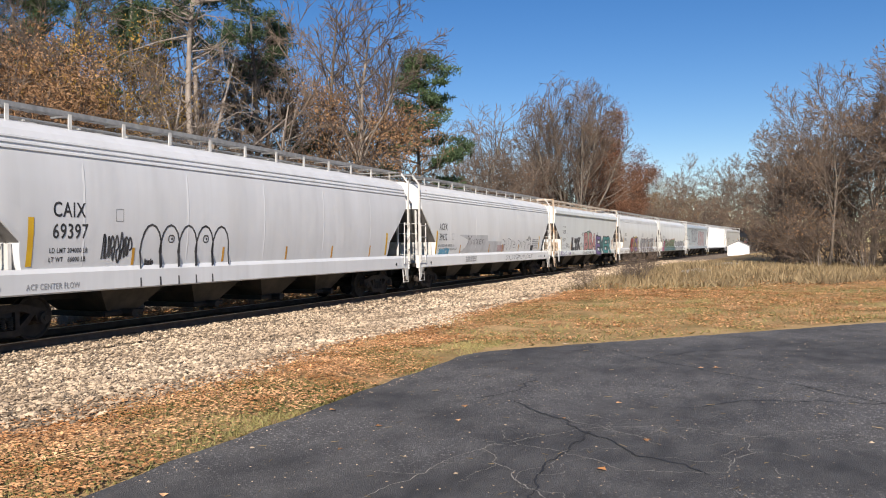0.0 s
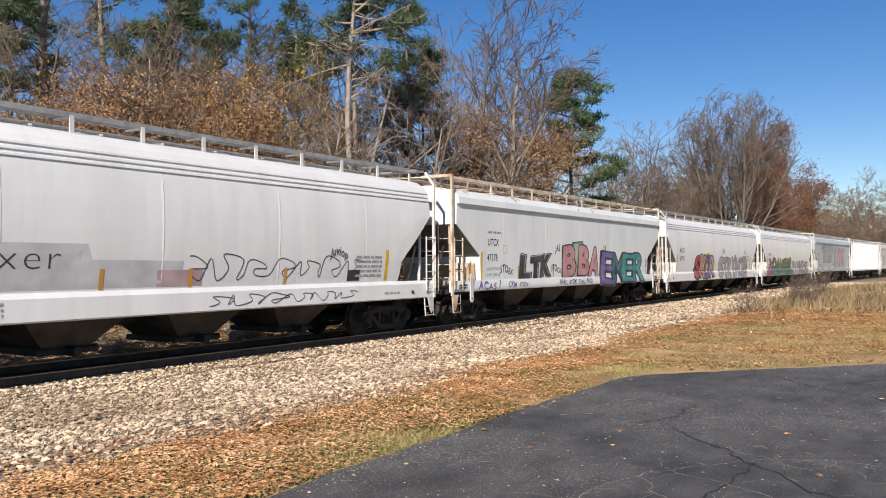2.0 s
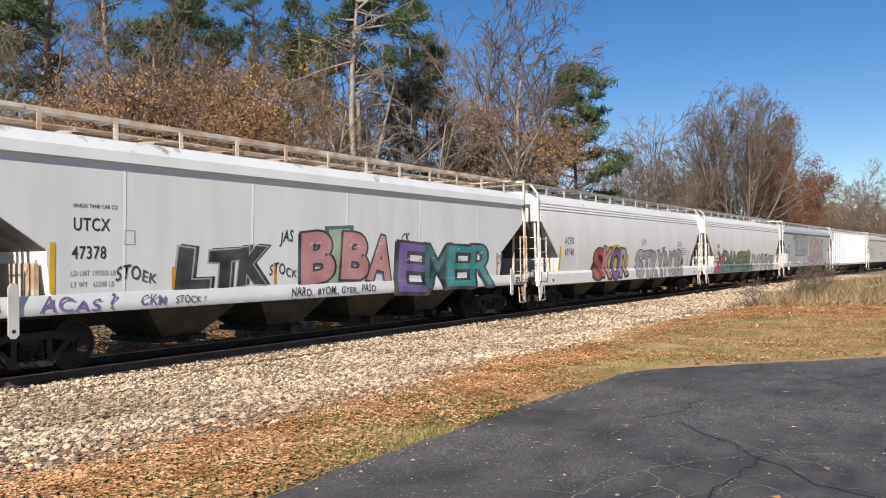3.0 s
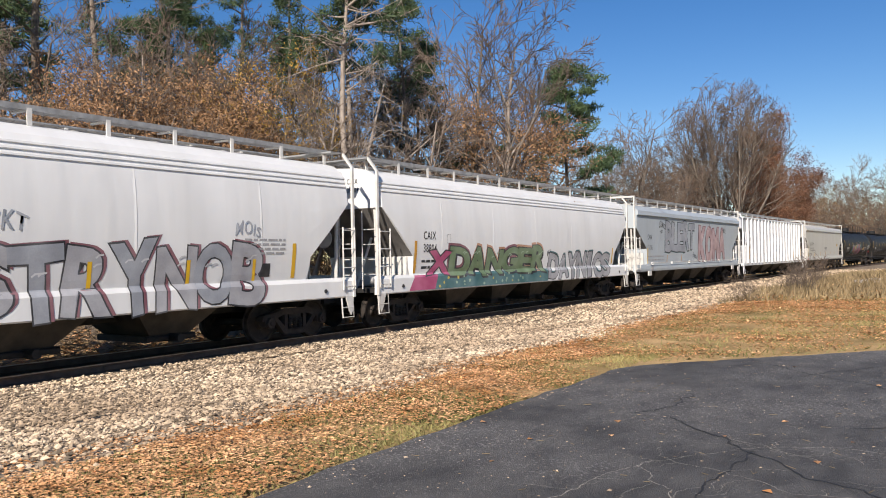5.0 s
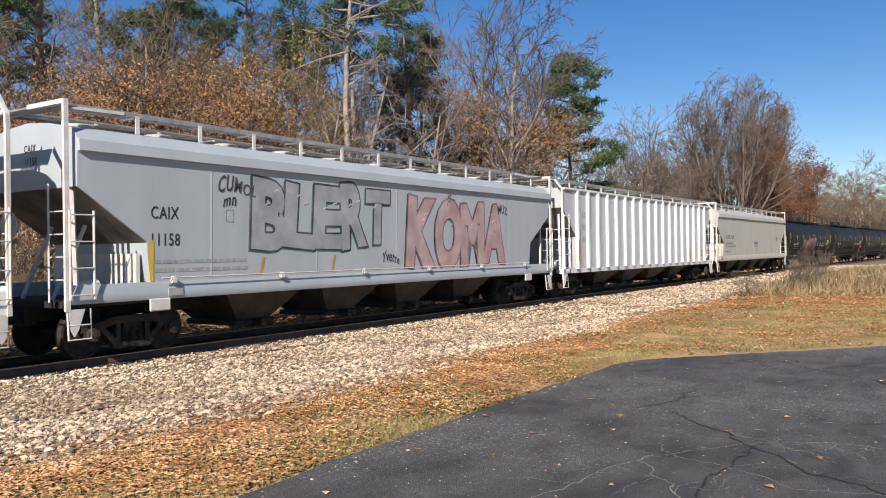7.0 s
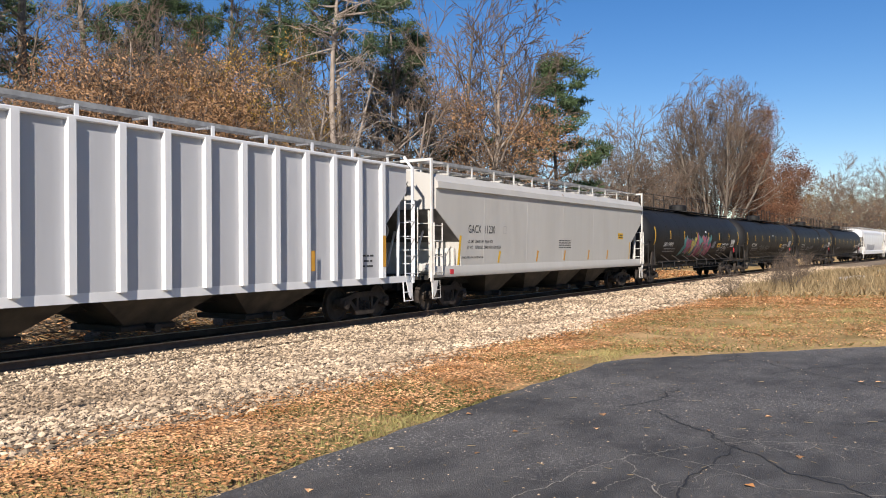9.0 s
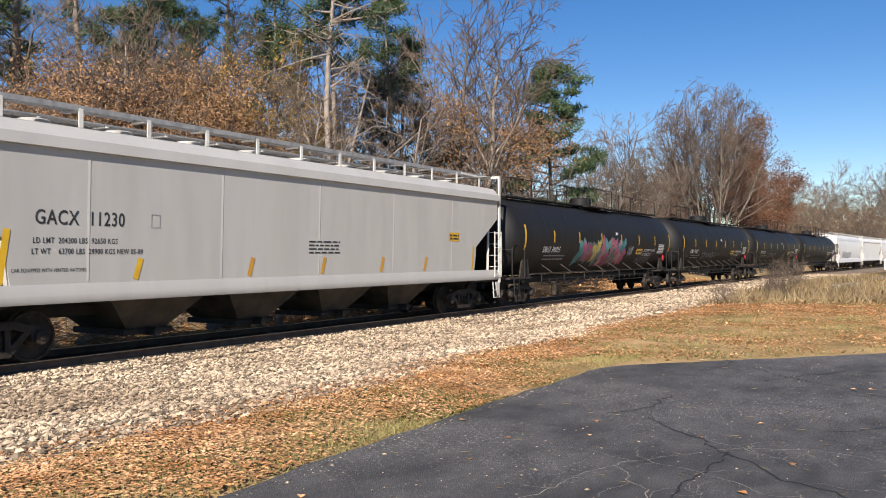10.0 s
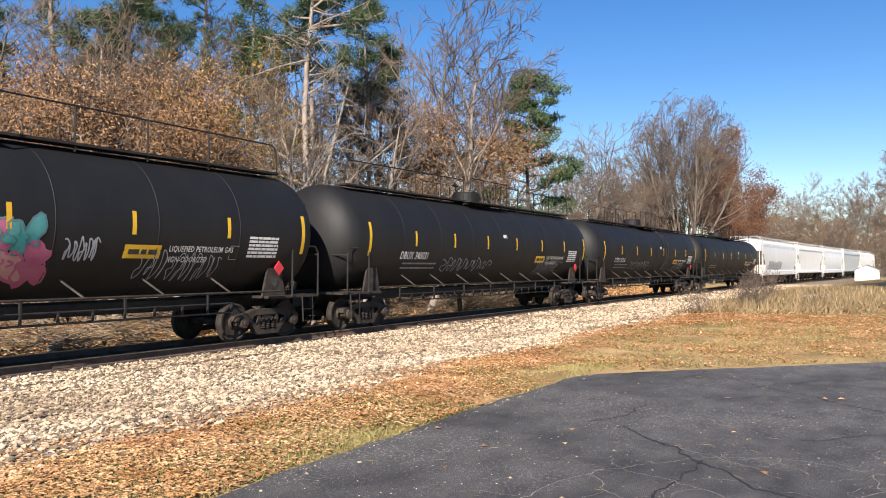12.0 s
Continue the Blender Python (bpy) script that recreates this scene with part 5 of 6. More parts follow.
TRAIN.append(c)
car, wd, h = c
lettering(car, "CAIX", -h + 1.72, 2.62, 0.34, wd, M_INK)
lettering(car, "11158", -h + 1.70, 2.10, 0.34, wd, M_INK)
for k in range(2):
    bars(car, -h + 1.8, -h + 4.2, 1.58 + 0.17 * k, 0.07, wd, M_PALEINK, 70 + k)
end_lettering(car, ('CAIX', '11158'), h, 0.1, 3.85, 0.2, M_INK)
sprayed(car, "BLERT", -h + 4.4, -h + 9.3, 2.15, 3.62, [S_LILAC], S_BLACK, wd, 71, 0.05, 0.024, shade=S_DKTEAL, shift=(-0.04, -0.03), lean=0.0, tilt=4, gloss=S_PATCH)
plate_box(car, -h + 3.6, 2.6, wd, 0.25)
sprayed(car, "KOMA", -h + 10.2, -h + 15.8, 1.55, 3.35, [S_ROSE], S_WINE, wd, 72, 0.06, 0.022, shade=S_BLACK, shift=(-0.06, -0.03), lean=0.0, tilt=4, gloss=S_PALEPINK)
tag(car, "CUMOL", -h + 3.35, 3.2, 0.42, wd, S_BLACK, 0.7)
tag(car, "mn", -h + 3.5, 2.9, 0.32, wd, S_BLACK, 0.9)
tag(car, "Yvette", -h + 9.0, 1.62, 0.36, wd, S_BLACK, 0.75)
tag(car, "JS", -h + 12.2, 3.35, 0.3, wd, S_BLACK, 0.9)
tag(car, "MUZ", -h + 15.3, 3.1, 0.36, wd, S_BLACK, 0.8, 0.05, -0.1)
tape(car, -h + 1.75, 1.42, 2.2, 0.09, wd, M_YELLOW)
for x in (4.6, 7.0):
    tape(car, -h + x, 1.45, 1.85, 0.07, wd, M_ORANGE, 0.1)
rail_ = part("sill_rail", Geo().tube([(-h + 1.9, -1.62, 1.47), (h - 1.9, -1.62, 1.47)], 0.016, 6), M_TRIM, car, "thin pipe along the side sill")
for k in range(6):
    x = -h + 2.2 + (2 * h - 4.4) * k / 5
    part("rail_bracket", Geo().prism([(x - 0.06, 1.37), (x + 0.06, 1.37), (x + 0.02, 1.50), (x - 0.02, 1.50)], -1.63, -1.545), M_TRIM, rail_, smooth=0)
for x in (-h + 1.9, h - 1.9):
    part("sill_bracket", Geo().box(x - 0.22, x + 0.22, -1.58, -1.53, 0.84, 1.08, 0.02), M_TRIM, car, "pale bracket under the side sill")
part("stencil_plate", Geo().box(-h + 2.1, -h + 2.45, -1.566, -1.548, 1.12, 1.26), M_PALEINK, car)

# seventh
c = hopper("bright white hopper car with upright outside ribs", LENGTHS[7] - GAP, "rib", M_RIBPANEL_SHADE, M_RIB)
TRAIN.append(c)
car, wd, h = c
for k in range(3):
    bars(car, -h + 2.0, -h + 2.7, 2.2 + 0.5 * k, 0.22, wd, M_PALEINK, 80 + k)
    bars(car, h - 2.4, h - 1.8, 1.45 + 0.14 * k, 0.05, wd, M_INK, 84 + k)
for x in (h - 1.45, -h + 1.45, h - 4.4):
    tape(car, x, 1.45 if abs(x) > h - 2 else 1.4, 2.3 if abs(x) > h - 2 else 1.9, 0.14, lambda z: 1.588, M_ORANGE)

# eighth
c = hopper("warm grey smooth-sided hopper car with black lettering", LENGTHS[8] - GAP, "smooth", M_GREY, M_TRIM)
TRAIN.append(c)
car, wd, h = c
lettering(car, "GACX  11230", -h + 2.15, 2.45, 0.36, wd, M_INK)
plate_box(car, -h + 4.55, 2.45, wd, 0.25)
lettering(car, "LD LMT  204300 LBS  92650 KGS", -h + 2.12, 2.12, 0.14, wd, M_INK)
lettering(car, "LT WT    63700 LBS  28900 KGS NEW 05-89", -h + 2.1, 1.93, 0.14, wd, M_INK)
lettering(car, "CAR EQUIPPED WITH VENTED HATCHES", -h + 1.75, 1.62, 0.09, wd, M_INK)
end_lettering(car, ('GACX', '11230'), h, 0.0, 3.85, 0.24, M_INK)
for k in range(4):
    bars(car, -h + 9.2, -h + 10.4, 1.95 + 0.09 * k, 0.04, wd, M_INK, 92 + k)
part("yellow_placard", patch([(h - 3.4, 2.35), (h - 2.75, 2.35), (h - 2.75, 2.62), (h - 3.4, 2.62)], wd, 0.006, 1), M_YELLOW, car, smooth=0)
bars(car, h - 3.35, h - 2.8, 2.5, 0.06, lambda z: wd(z) + 0.003, M_INK, 97)
bars(car, h - 3.35, h - 2.8, 2.4, 0.06, lambda z: wd(z) + 0.003, M_INK, 98)
tape(car, -h + 1.55, 1.42, 2.35, 0.12, wd, M_YELLOW, 0.12)
for x in (4.2, 7.2, 9.7, 12.2, 14.4):
    tape(car, -h + x, 1.45, 1.85, 0.12, wd, M_YELLOW if x < 5 else M_ORANGE, 0.12)
tape(car, h - 1.9, 1.42, 2.2, 0.10, wd, M_YELLOW, 0.08)
part("red_tag", Geo().box(-h + 1.0, -h + 1.2, -1.562, -1.552, 1.15, 1.3), M_RED, car)

# tank cars
for i, (num, ladder_side) in enumerate((("DBUX 340015", 1.0), ("DBUX 340031", 1.0), ("CTCX 781218", 1.1), ("", 1.0))):
    c = tank("black tank car with yellow strips" + (" and bright spray graffiti" if i == 0 else " and chalky scrawls"), LENGTHS[9 + i] - GAP, ladder_side)
    TRAIN.append(c)
    car, wd, h = c
    if num:
        lettering(car, num, -h + 2.75, 2.02, 0.32, wd, M_WHITEINK)
    for k in range(2):
        bars(car, -h + 3.0, -h + 5.0, 1.72 + 0.14 * k, 0.05, wd, M_PALEINK, 100 + k + 5 * i)
    part("yellow_placard", patch([(h - 6.1, 1.95), (h - 5.2, 1.95), (h - 5.2, 2.22), (h - 6.1, 2.22)], wd, 0.006, 2), M_YELLOW, car, smooth=0)
    bars(car, h - 6.0, h - 5.3, 2.03, 0.1, lambda z: tank_width(z) + 0.003, M_INK, 111)
    lettering(car, "LIQUEFIED PETROLEUM GAS", h - 5.0, 2.1, 0.17, wd, M_WHITEINK)
    lettering(car, "NON-ODORIZED", h - 5.0, 1.88, 0.17, wd, M_WHITEINK)
    for k in range(6):
        bars(car, h - 2.7, h - 1.7, 2.0 + 0.085 * k, 0.055, wd, M_WHITEINK, 120 + k, 0.02)
    bars(car, h - 9.2, h - 8.9, 2.85, 0.12, wd, M_WHITEINK, 130)
    if i == 0:
        graffiti(car, -h + 6.3, -h + 8.6, 1.55, 2.6, 4, [S_TEAL, S_MAGENTA, S_RED, S_YELLOW], S_DKTEAL, wd, 131, 0.05, 2, 0.4)
        graffiti(car, -h + 8.4, -h + 12.2, 1.5, 2.1, 7, [S_TEAL, S_PINK, S_MAGENTA, S_GREEN], S_MAGENTA, wd, 132, 0.05, 2, 0.4)
        graffiti(car, -h + 8.9, -h + 11.9, 1.95, 2.6, 6, [S_MAGENTA, S_TEAL, S_RED, S_MAGENTA], S_DKTEAL, wd, 135, 0.04, 2, 0.5)
        scrawl(car, -h + 12.4, -h + 13.2, 1.85, 2.35, S_LILAC, wd, 133, 5, 0.03)
    scrawl(car, h - 5.8, h - 3.4, 1.45, 2.12, S_SILVER, wd, 134 + i, 9, 0.02)
    plate_box(car, h - 3.25, 1.95, wd, 0.3)
    if i in (1, 2):
        scrawl(car, -h + 5.2, -h + 9.0, 1.6, 2.1, S_LILAC, wd, 140 + i, 8, 0.03)
    d = 0.17
    part("hazard_placard", Geo().prism([(h - 1.55, 1.75 - d), (h - 1.55 + d, 1.75), (h - 1.55, 1.75 + d), (h - 1.55 - d, 1.75)], -1.40, -1.37), M_RED, car, smooth=0)

# the white cars behind
for i in range(5):
    c = hopper(("white", "pale grey-white", "white", "pale blue-white", "white")[i] + " covered hopper car far down the train", LENGTHS[13 + i] - GAP, "round" if i % 2 == 0 else "smooth", (M_RIB, M_WHITE_B, M_RIB, M_BLUE, M_WHITE_B)[i], M_TRIM)
    TRAIN.append(c)
    car, wd, h = c
    if i == 0:
        graffiti(car, -h + 3.2, -h + 10.0, 1.5, 2.3, 6, [S_SILVER], S_LILAC, wd, 150, 0.06)

# distance travelled by the coupling behind the first full car
RUN = [(0.0, 29.05), (1.5, 7.6), (2.5, -7.0), (5.5, -51.0), (6.5, -65.2), (9.5, -109.5), (10.5, -123.9), (12.0, -146.1)]


def run_at(t):
    """Where that coupling stands at t: a smooth speed between the known times."""
    ts, ss = [r[0] for r in RUN], [r[1] for r in RUN]
    k = max(0, min(len(ts) - 2, sum(1 for q in ts if q <= t) - 1))
    v = np.gradient(np.array(ss), np.array(ts))
    w = ts[k + 1] - ts[k]
    u = (t - ts[k]) / w
    return (2 * u ** 3 - 3 * u ** 2 + 1) * ss[k] + (u ** 3 - 2 * u ** 2 + u) * w * v[k] + (3 * u ** 2 - 2 * u ** 3) * ss[k + 1] + (u ** 3 - u ** 2) * w * v[k + 1]


CENTRES = []
mark = -LENGTHS[0] - LENGTHS[1]
for q in LENGTHS:
    CENTRES.append(mark + q / 2)
    mark += q


def motions():
    times = [0.0, 0.1, 0.2] + [0.5 * i for i in range(1, 24)] + [11.8, 11.9, 12.0]
    for (car, wd, h), c in zip(TRAIN, CENTRES):
        walk(car, [(t, on_track(run_at(t) + c)) for t in times])
    # rolling wheels
    turns = [(i / 30, math.degrees(run_at(i / 30) / WHEEL_R)) for i in range(361)]
    for car, w, x in WHEELSETS:
        walk(w, [(t, pose(x, 0, WHEEL_R, 0, a, 0)) for t, a in turns])

# ---------- trees ----------
def unit(v):
    return v / max(np.linalg.norm(v), 1e-9)


def grow(rng, p, d, length, r, level, plan, segs, tips):
    """One limb and, from it, its side limbs. plan: per level (children, spread, length ratio, upward pull)."""
    kids, spread_, ratio, up = plan[level][:4]
    n = 5 if level == 0 else (3 if level < len(plan) - 1 else 1)
    pts, rad = [p], [r]
    for i in range(n):
        d = unit(d + rng.normal(0, (0.05 if len(plan[0]) > 4 and kids > 12 else 0.10) if level == 0 else 0.20, 3) + np.array([0, 0, up]))
        p = p + d * length / n
        k = (i + 1) / n
        pts.append(p)
        rad.append(max(r * (1 - 0.8 * k), r * 0.2))
    for i in range(n):
        segs.append((pts[i], pts[i + 1], rad[i], rad[i + 1]))
    if level == len(plan) - 1:
        tips.append((p, d))
        return
    start = plan[0][4] if level == 0 and len(plan[0]) > 4 else (0.3 if level == 0 else 0.2)
    for j in range(kids):
        t = start + (1 - start) * (j + rng.rand()) / kids
        k = min(int(t * n), n - 1)
        u = t * n - k
        q = pts[k] * (1 - u) + pts[k + 1] * u
        ax = unit(pts[k + 1] - pts[k])
        side = unit(np.cross(ax, rng.normal(0, 1, 3)))
        a = radians(spread_ * rng.uniform(0.7, 1.25))
        dd = unit(ax * math.cos(a) + side * math.sin(a))
        ln = length * ratio * rng.uniform(0.65, 1.15) * (1.12 - 0.55 * t)
        grow(rng, q, dd, ln, max(r * (1 - 0.75 * t) * 0.55, 0.006), level + 1, plan, segs, tips)


def limbs_mesh(name, segs, material, sides, least=0.0):
    """Tapered bars for many segments at once."""
    a = np.array([s[0] for s in segs])
    b = np.array([s[1] for s in segs])
    r0, r1 = np.maximum(np.array([s[2] for s in segs]), least), np.maximum(np.array([s[3] for s in segs]), least)
    d = b - a
    d = d / np.maximum(np.linalg.norm(d, axis=1, keepdims=True), 1e-9)
    ref = np.where(np.abs(d[:, 2:3]) < 0.9, np.array([[0, 0, 1.0]]), np.array([[1.0, 0, 0]]))
    u = np.cross(d, ref)
    u = u / np.maximum(np.linalg.norm(u, axis=1, keepdims=True), 1e-9)
    w = np.cross(d, u)
    vs = []
    for base, rr in ((a, r0), (b, r1)):
        for j in range(sides):
            c, s = math.cos(2 * math.pi * j / sides), math.sin(2 * math.pi * j / sides)
            vs.append(base + (u * c + w * s) * rr[:, None])
    v = np.stack(vs, 1).reshape(-1, 3)
    n = len(segs)
    off = (np.arange(n) * 2 * sides)[:, None]
    fs = np.concatenate([off + np.array([[j, (j + 1) % sides, sides + (j + 1) % sides, sides + j]]) for j in range(sides)])
    m = bpy.data.meshes.new(name)
    m.from_pydata(v.tolist(), [], fs.tolist())
    m.materials.append(material)
    m.polygons.foreach_set("use_smooth", [True] * len(m.polygons))
    return m


def leaf_mesh(name, pts, size, material, rng, flat=0.0, blade=False, wide=0.07, slim=0.38):
    """Small leaves, each a folded pair of triangles, or thin needles."""
    pts = np.asarray(pts, float)
    n = len(pts)
    d = rng.normal(0, 1, (n, 3))
    d[:, 2] = d[:, 2] * (1 - flat) + (0.5 if blade else 0.0)
    d /= np.linalg.norm(d, axis=1, keepdims=True)
    s = np.cross(d, rng.normal(0, 1, (n, 3)) * (1 - flat) + np.array([0, 0, flat * 3]))
    s /= np.maximum(np.linalg.norm(s, axis=1, keepdims=True), 1e-9)
    up = np.cross(s, d)
    k = size * rng.uniform(0.6, 1.3, (n, 1))
    if blade:
        v = np.stack([pts - s * k * wide, pts + s * k * wide, pts + d * k], 1).reshape(-1, 3)
        f = np.arange(3 * n).reshape(-1, 3)
    else:
        v = np.stack([pts, pts + d * k * 0.5 + s * k * slim + up * k * 0.12, pts + d * k, pts + d * k * 0.5 - s * k * slim + up * k * 0.12], 1).reshape(-1, 3)
        o = (np.arange(n) * 4)[:, None]
        f = np.concatenate([o + np.array([[0, 1, 2]]), o + np.array([[0, 2, 3]])])
    m = bpy.data.meshes.new(name)
    m.from_pydata(v.tolist(), [], f.tolist())
    m.materials.append(material)
    return m


def make_tree(name, label, plan, height, r, seed, bark, leaf=None, leaves=0, leaf_size=0.11, least=0.007, stems=1, lean=0.12, low=0.0, jitter=0.22, dome=False, group="trees beside the railway"):
    """A broadleaved tree or bush: trunk and limbs, fine twigs, and leaves where it has kept any."""
    rng = np.random.RandomState(seed)
    segs, tips = [], []
    for k in range(stems):
        p = np.array([rng.normal(0, 0.25 * (stems > 1)), rng.normal(0, 0.25 * (stems > 1)), -0.3])
        if dome:
            a, b = radians(25) * math.sqrt((k + 0.5) / stems), 2.4 * k
            p = np.array([0.2 * math.cos(b), 0.2 * math.sin(b), 0.5 * (k % 4)])
            grow(rng, p, np.array([math.sin(a) * math.cos(b), math.sin(a) * math.sin(b), math.cos(a)]), height * (1.02 - 0.2 * (a / 0.576) ** 2), r * rng.uniform(0.7, 1.0), 0, plan, segs, tips)
            continue
        grow(rng, p, unit(np.array([rng.normal(0, lean), rng.normal(0, lean), 1.0])), height * rng.uniform(0.8, 1.0) * 0.85, r * rng.uniform(0.7, 1.0), 0, plan, segs, tips)
    if dome:
        # wind and light have trimmed the crown to one rounded outline
        def inside(q):
            return q[2] < 0.36 * height or (q[0] ** 2 + q[1] ** 2) / (0.33 * height) ** 2 + ((q[2] - 0.52 * height) / (0.48 * height)) ** 2 < 1 + 0.05 * math.sin(5 * math.atan2(q[1], q[0]) + q[2])
        segs = [q for q in segs if q[2] > 0.075 or inside(q[1])]
    tree = thing(name, label, "bush" if "bush" in name else "tree", group)
    thick = [s for s in segs if s[2] > 0.028]
    thin = [s for s in segs if s[2] <= 0.028]
    part("trunk", limbs_mesh("trunk", thick, bark, 6), None, tree)
    crown = part("crown", limbs_mesh("crown", thin, M_TWIG, 3, least), None, tree, "fine bare twigs")
    if leaf:
        tp = np.array([t[0] for t in tips])
        tp = tp[tp[:, 2] > low]
        idx = rng.randint(0, len(tp), leaves)
        pts = tp[idx] + rng.normal(0, jitter, (leaves, 3))
        tagged(part("foliage", leaf_mesh("foliage", pts, leaf_size, leaf, rng, slim=0.2), None, tree, "clinging autumn leaves"), kind="stuff")
    return tree


def make_pine(name, label, height, r, seed, first, bark, reach=0.28, limbs=46, clumps=5, needles=46, dead=0):
    """A pine: a straight trunk, whorled limbs that end in tufts of needles."""
    rng = np.random.RandomState(seed)
    segs, pts = [], []
    top = np.array([rng.normal(0, 0.3), rng.normal(0, 0.3), height])
    prev = np.array([0, 0, -0.3])
    trunk = [prev]
    for i in range(8):
        q = top * (i + 1) / 8 + np.array([rng.normal(0, 0.08), rng.normal(0, 0.08), 0])
        segs.append((prev, q, r * (1 - 0.11 * i), r * (1 - 0.11 * (i + 1))))
        prev = q
    for i in range(limbs + dead):
        k = first + (1 - first) * (i / limbs) ** 0.85 if i < limbs else rng.uniform(0.15, first + 0.15)
        p = top * k
        a = rng.uniform(0, 6.28)
        ln = height * reach * (1.05 - 0.85 * max(k - first, 0) / (1 - first + 1e-6)) * rng.uniform(0.45, 1.25)
        d = unit(np.array([math.cos(a), math.sin(a), rng.uniform(-0.05, 0.45)]))
        q = p
        for j in range(3):
            d = unit(d + np.array([0, 0, 0.10]) + rng.normal(0, 0.12 if i < limbs else 0.3, 3))
            q2 = q + d * ln / 3
            segs.append((q, q2, (0.05 if i < limbs else 0.034) * (1 - 0.28 * j), (0.05 if i < limbs else 0.034) * (1 - 0.28 * (j + 1))))
            if i < limbs and j > 0:
                for c in range(clumps):
                    e = q + (q2 - q) * rng.rand() + rng.normal(0, 0.28, 3) * np.array([1, 1, 0.45])
                    segs.append((q + (q2 - q) * 0.5, e, 0.012, 0.006))
                    pts.append(e + rng.normal(0, 0.12, (needles, 3)))
            q = q2
        if i >= limbs:
            for c in range(9):
                w = p + (q - p) * rng.uniform(0.3, 1.0)
                segs.append((w, w + rng.normal(0, 0.6, 3) + np.array([0, 0, -0.15]), 0.012, 0.005))
    tree = thing(name, label, "tree", "trees beside the railway")
    part("trunk", limbs_mesh("trunk", segs, bark, 6), None, tree)
    tagged(part("crown", leaf_mesh("crown", np.concatenate(pts), 0.30, M_NEEDLE, rng, blade=True), None, tree, "tufts of green needles"), kind="stuff")
    return tree


def make_cloud_pine(name, label, height, r, seed, first, bark, reach, tiers=30, plates=3, needles=190):
    """A broad pine: level limbs that carry flat cloud-like plates of needles, with gaps between the tiers."""
    rng = np.random.RandomState(seed)
    segs, pts = [], []
    prev = np.array([0, 0, -0.3])
    top = np.array([0.3, -0.2, height])
    for i in range(8):
        q = top * (i + 1) / 8 + np.array([rng.normal(0, 0.07), rng.normal(0, 0.07), 0])
        segs.append((prev, q, r * (1 - 0.115 * i), r * (1 - 0.115 * (i + 1))))
        prev = q
    for i in range(tiers):
        k = first + (0.97 - first) * ((i + rng.rand()) / tiers)
        u = (k - first) / (1 - first)
        ln = height * reach * (0.75 + 0.5 * u if u < 0.35 else 1.16 - 0.95 * u) * rng.uniform(0.55, 1.15)
        a = 2.4 * i + rng.uniform(-0.4, 0.4)
        d = unit(np.array([math.cos(a), math.sin(a), rng.uniform(0.0, 0.3) + 0.4 * u]))
        p = top * k
        e = p + d * ln
        segs.append((p, (p + e) / 2 + np.array([0, 0, -0.08 * ln]), 0.06, 0.04))
        segs.append(((p + e) / 2 + np.array([0, 0, -0.08 * ln]), e, 0.04, 0.015))
        for j in range(plates):
            c = p + (e - p) * rng.uniform(0.5, 1.05) + rng.normal(0, 0.3, 3) * np.array([1, 1, 0.5])
            rr = rng.uniform(0.45, 0.85) * height / 14
            v = rng.normal(0, 1, (needles, 3))
            v = v / np.linalg.norm(v, axis=1, keepdims=True) * rng.rand(needles, 1) ** 0.4 * np.array([rr, rr, rr * 0.42])
            pts.append(c + v)
            segs.append((p + (e - p) * 0.5, c, 0.02, 0.008))
    for v in range(3):
        pts.append(top + rng.normal(0, 0.3, (needles, 3)) - np.array([0, 0, 0.4 * v]))
    for i in range(14):
        k, a = rng.uniform(0.12, first + 0.1), rng.uniform(0, 6.28)
        p = top * k
        segs.append((p, p + np.array([math.cos(a), math.sin(a), rng.uniform(-0.3, 0.2)]) * rng.uniform(0.8, 2.2), 0.025, 0.008))
    tree = thing(name, label, "tree", "trees beside the railway")
    part("trunk", limbs_mesh("trunk", segs, bark, 6), None, tree)
    tagged(part("crown", leaf_mesh("crown", np.concatenate(pts), 0.27, M_NEEDLE, rng, blade=True, wide=0.13), None, tree, "flat clouds of green needles"), kind="stuff")
    return tree


def put(tree, placed, bearing, dist, turn, size=1.0):
    """Sets the tree, or a copy of it, at a bearing and distance from the parking area's edge."""
    x, y = dist * math.cos(radians(bearing)), dist * math.sin(radians(bearing))
    m = pose(x, y, ground_z(x, y) - 0.05, 0, 0, turn) @ Matrix.Diagonal((size, size, size, 1))
    if tree in placed:
        return copy_thing(tree, m @ Matrix.Diagonal((1 / tree.scale[0],) * 3 + (1,)))
    placed.append(tree)
    tree.matrix_basis = m
    return tree


PLAN_TALL = [(14, 46, 0.52, 0.07), (9, 42, 0.50, 0.08), (7, 40, 0.50, 0.05), (4, 36, 0.65, 0.02)]
PLAN_VASE = [(16, 30, 0.34, 0.03, 0.22), (9, 32, 0.48, 0.05), (6, 34, 0.55, 0.04), (2, 30, 0.70, 0.02)]
PLAN_OAK = [(12, 60, 0.52, 0.04), (7, 48, 0.50, 0.03), (6, 48, 0.5, 0.0), (3, 42, 0.6, 0.0)]
PLAN_BUSH = [(11, 40, 0.60, 0.03, 0.1), (8, 44, 0.52, 0.02), (5, 42, 0.55, 0.0)]


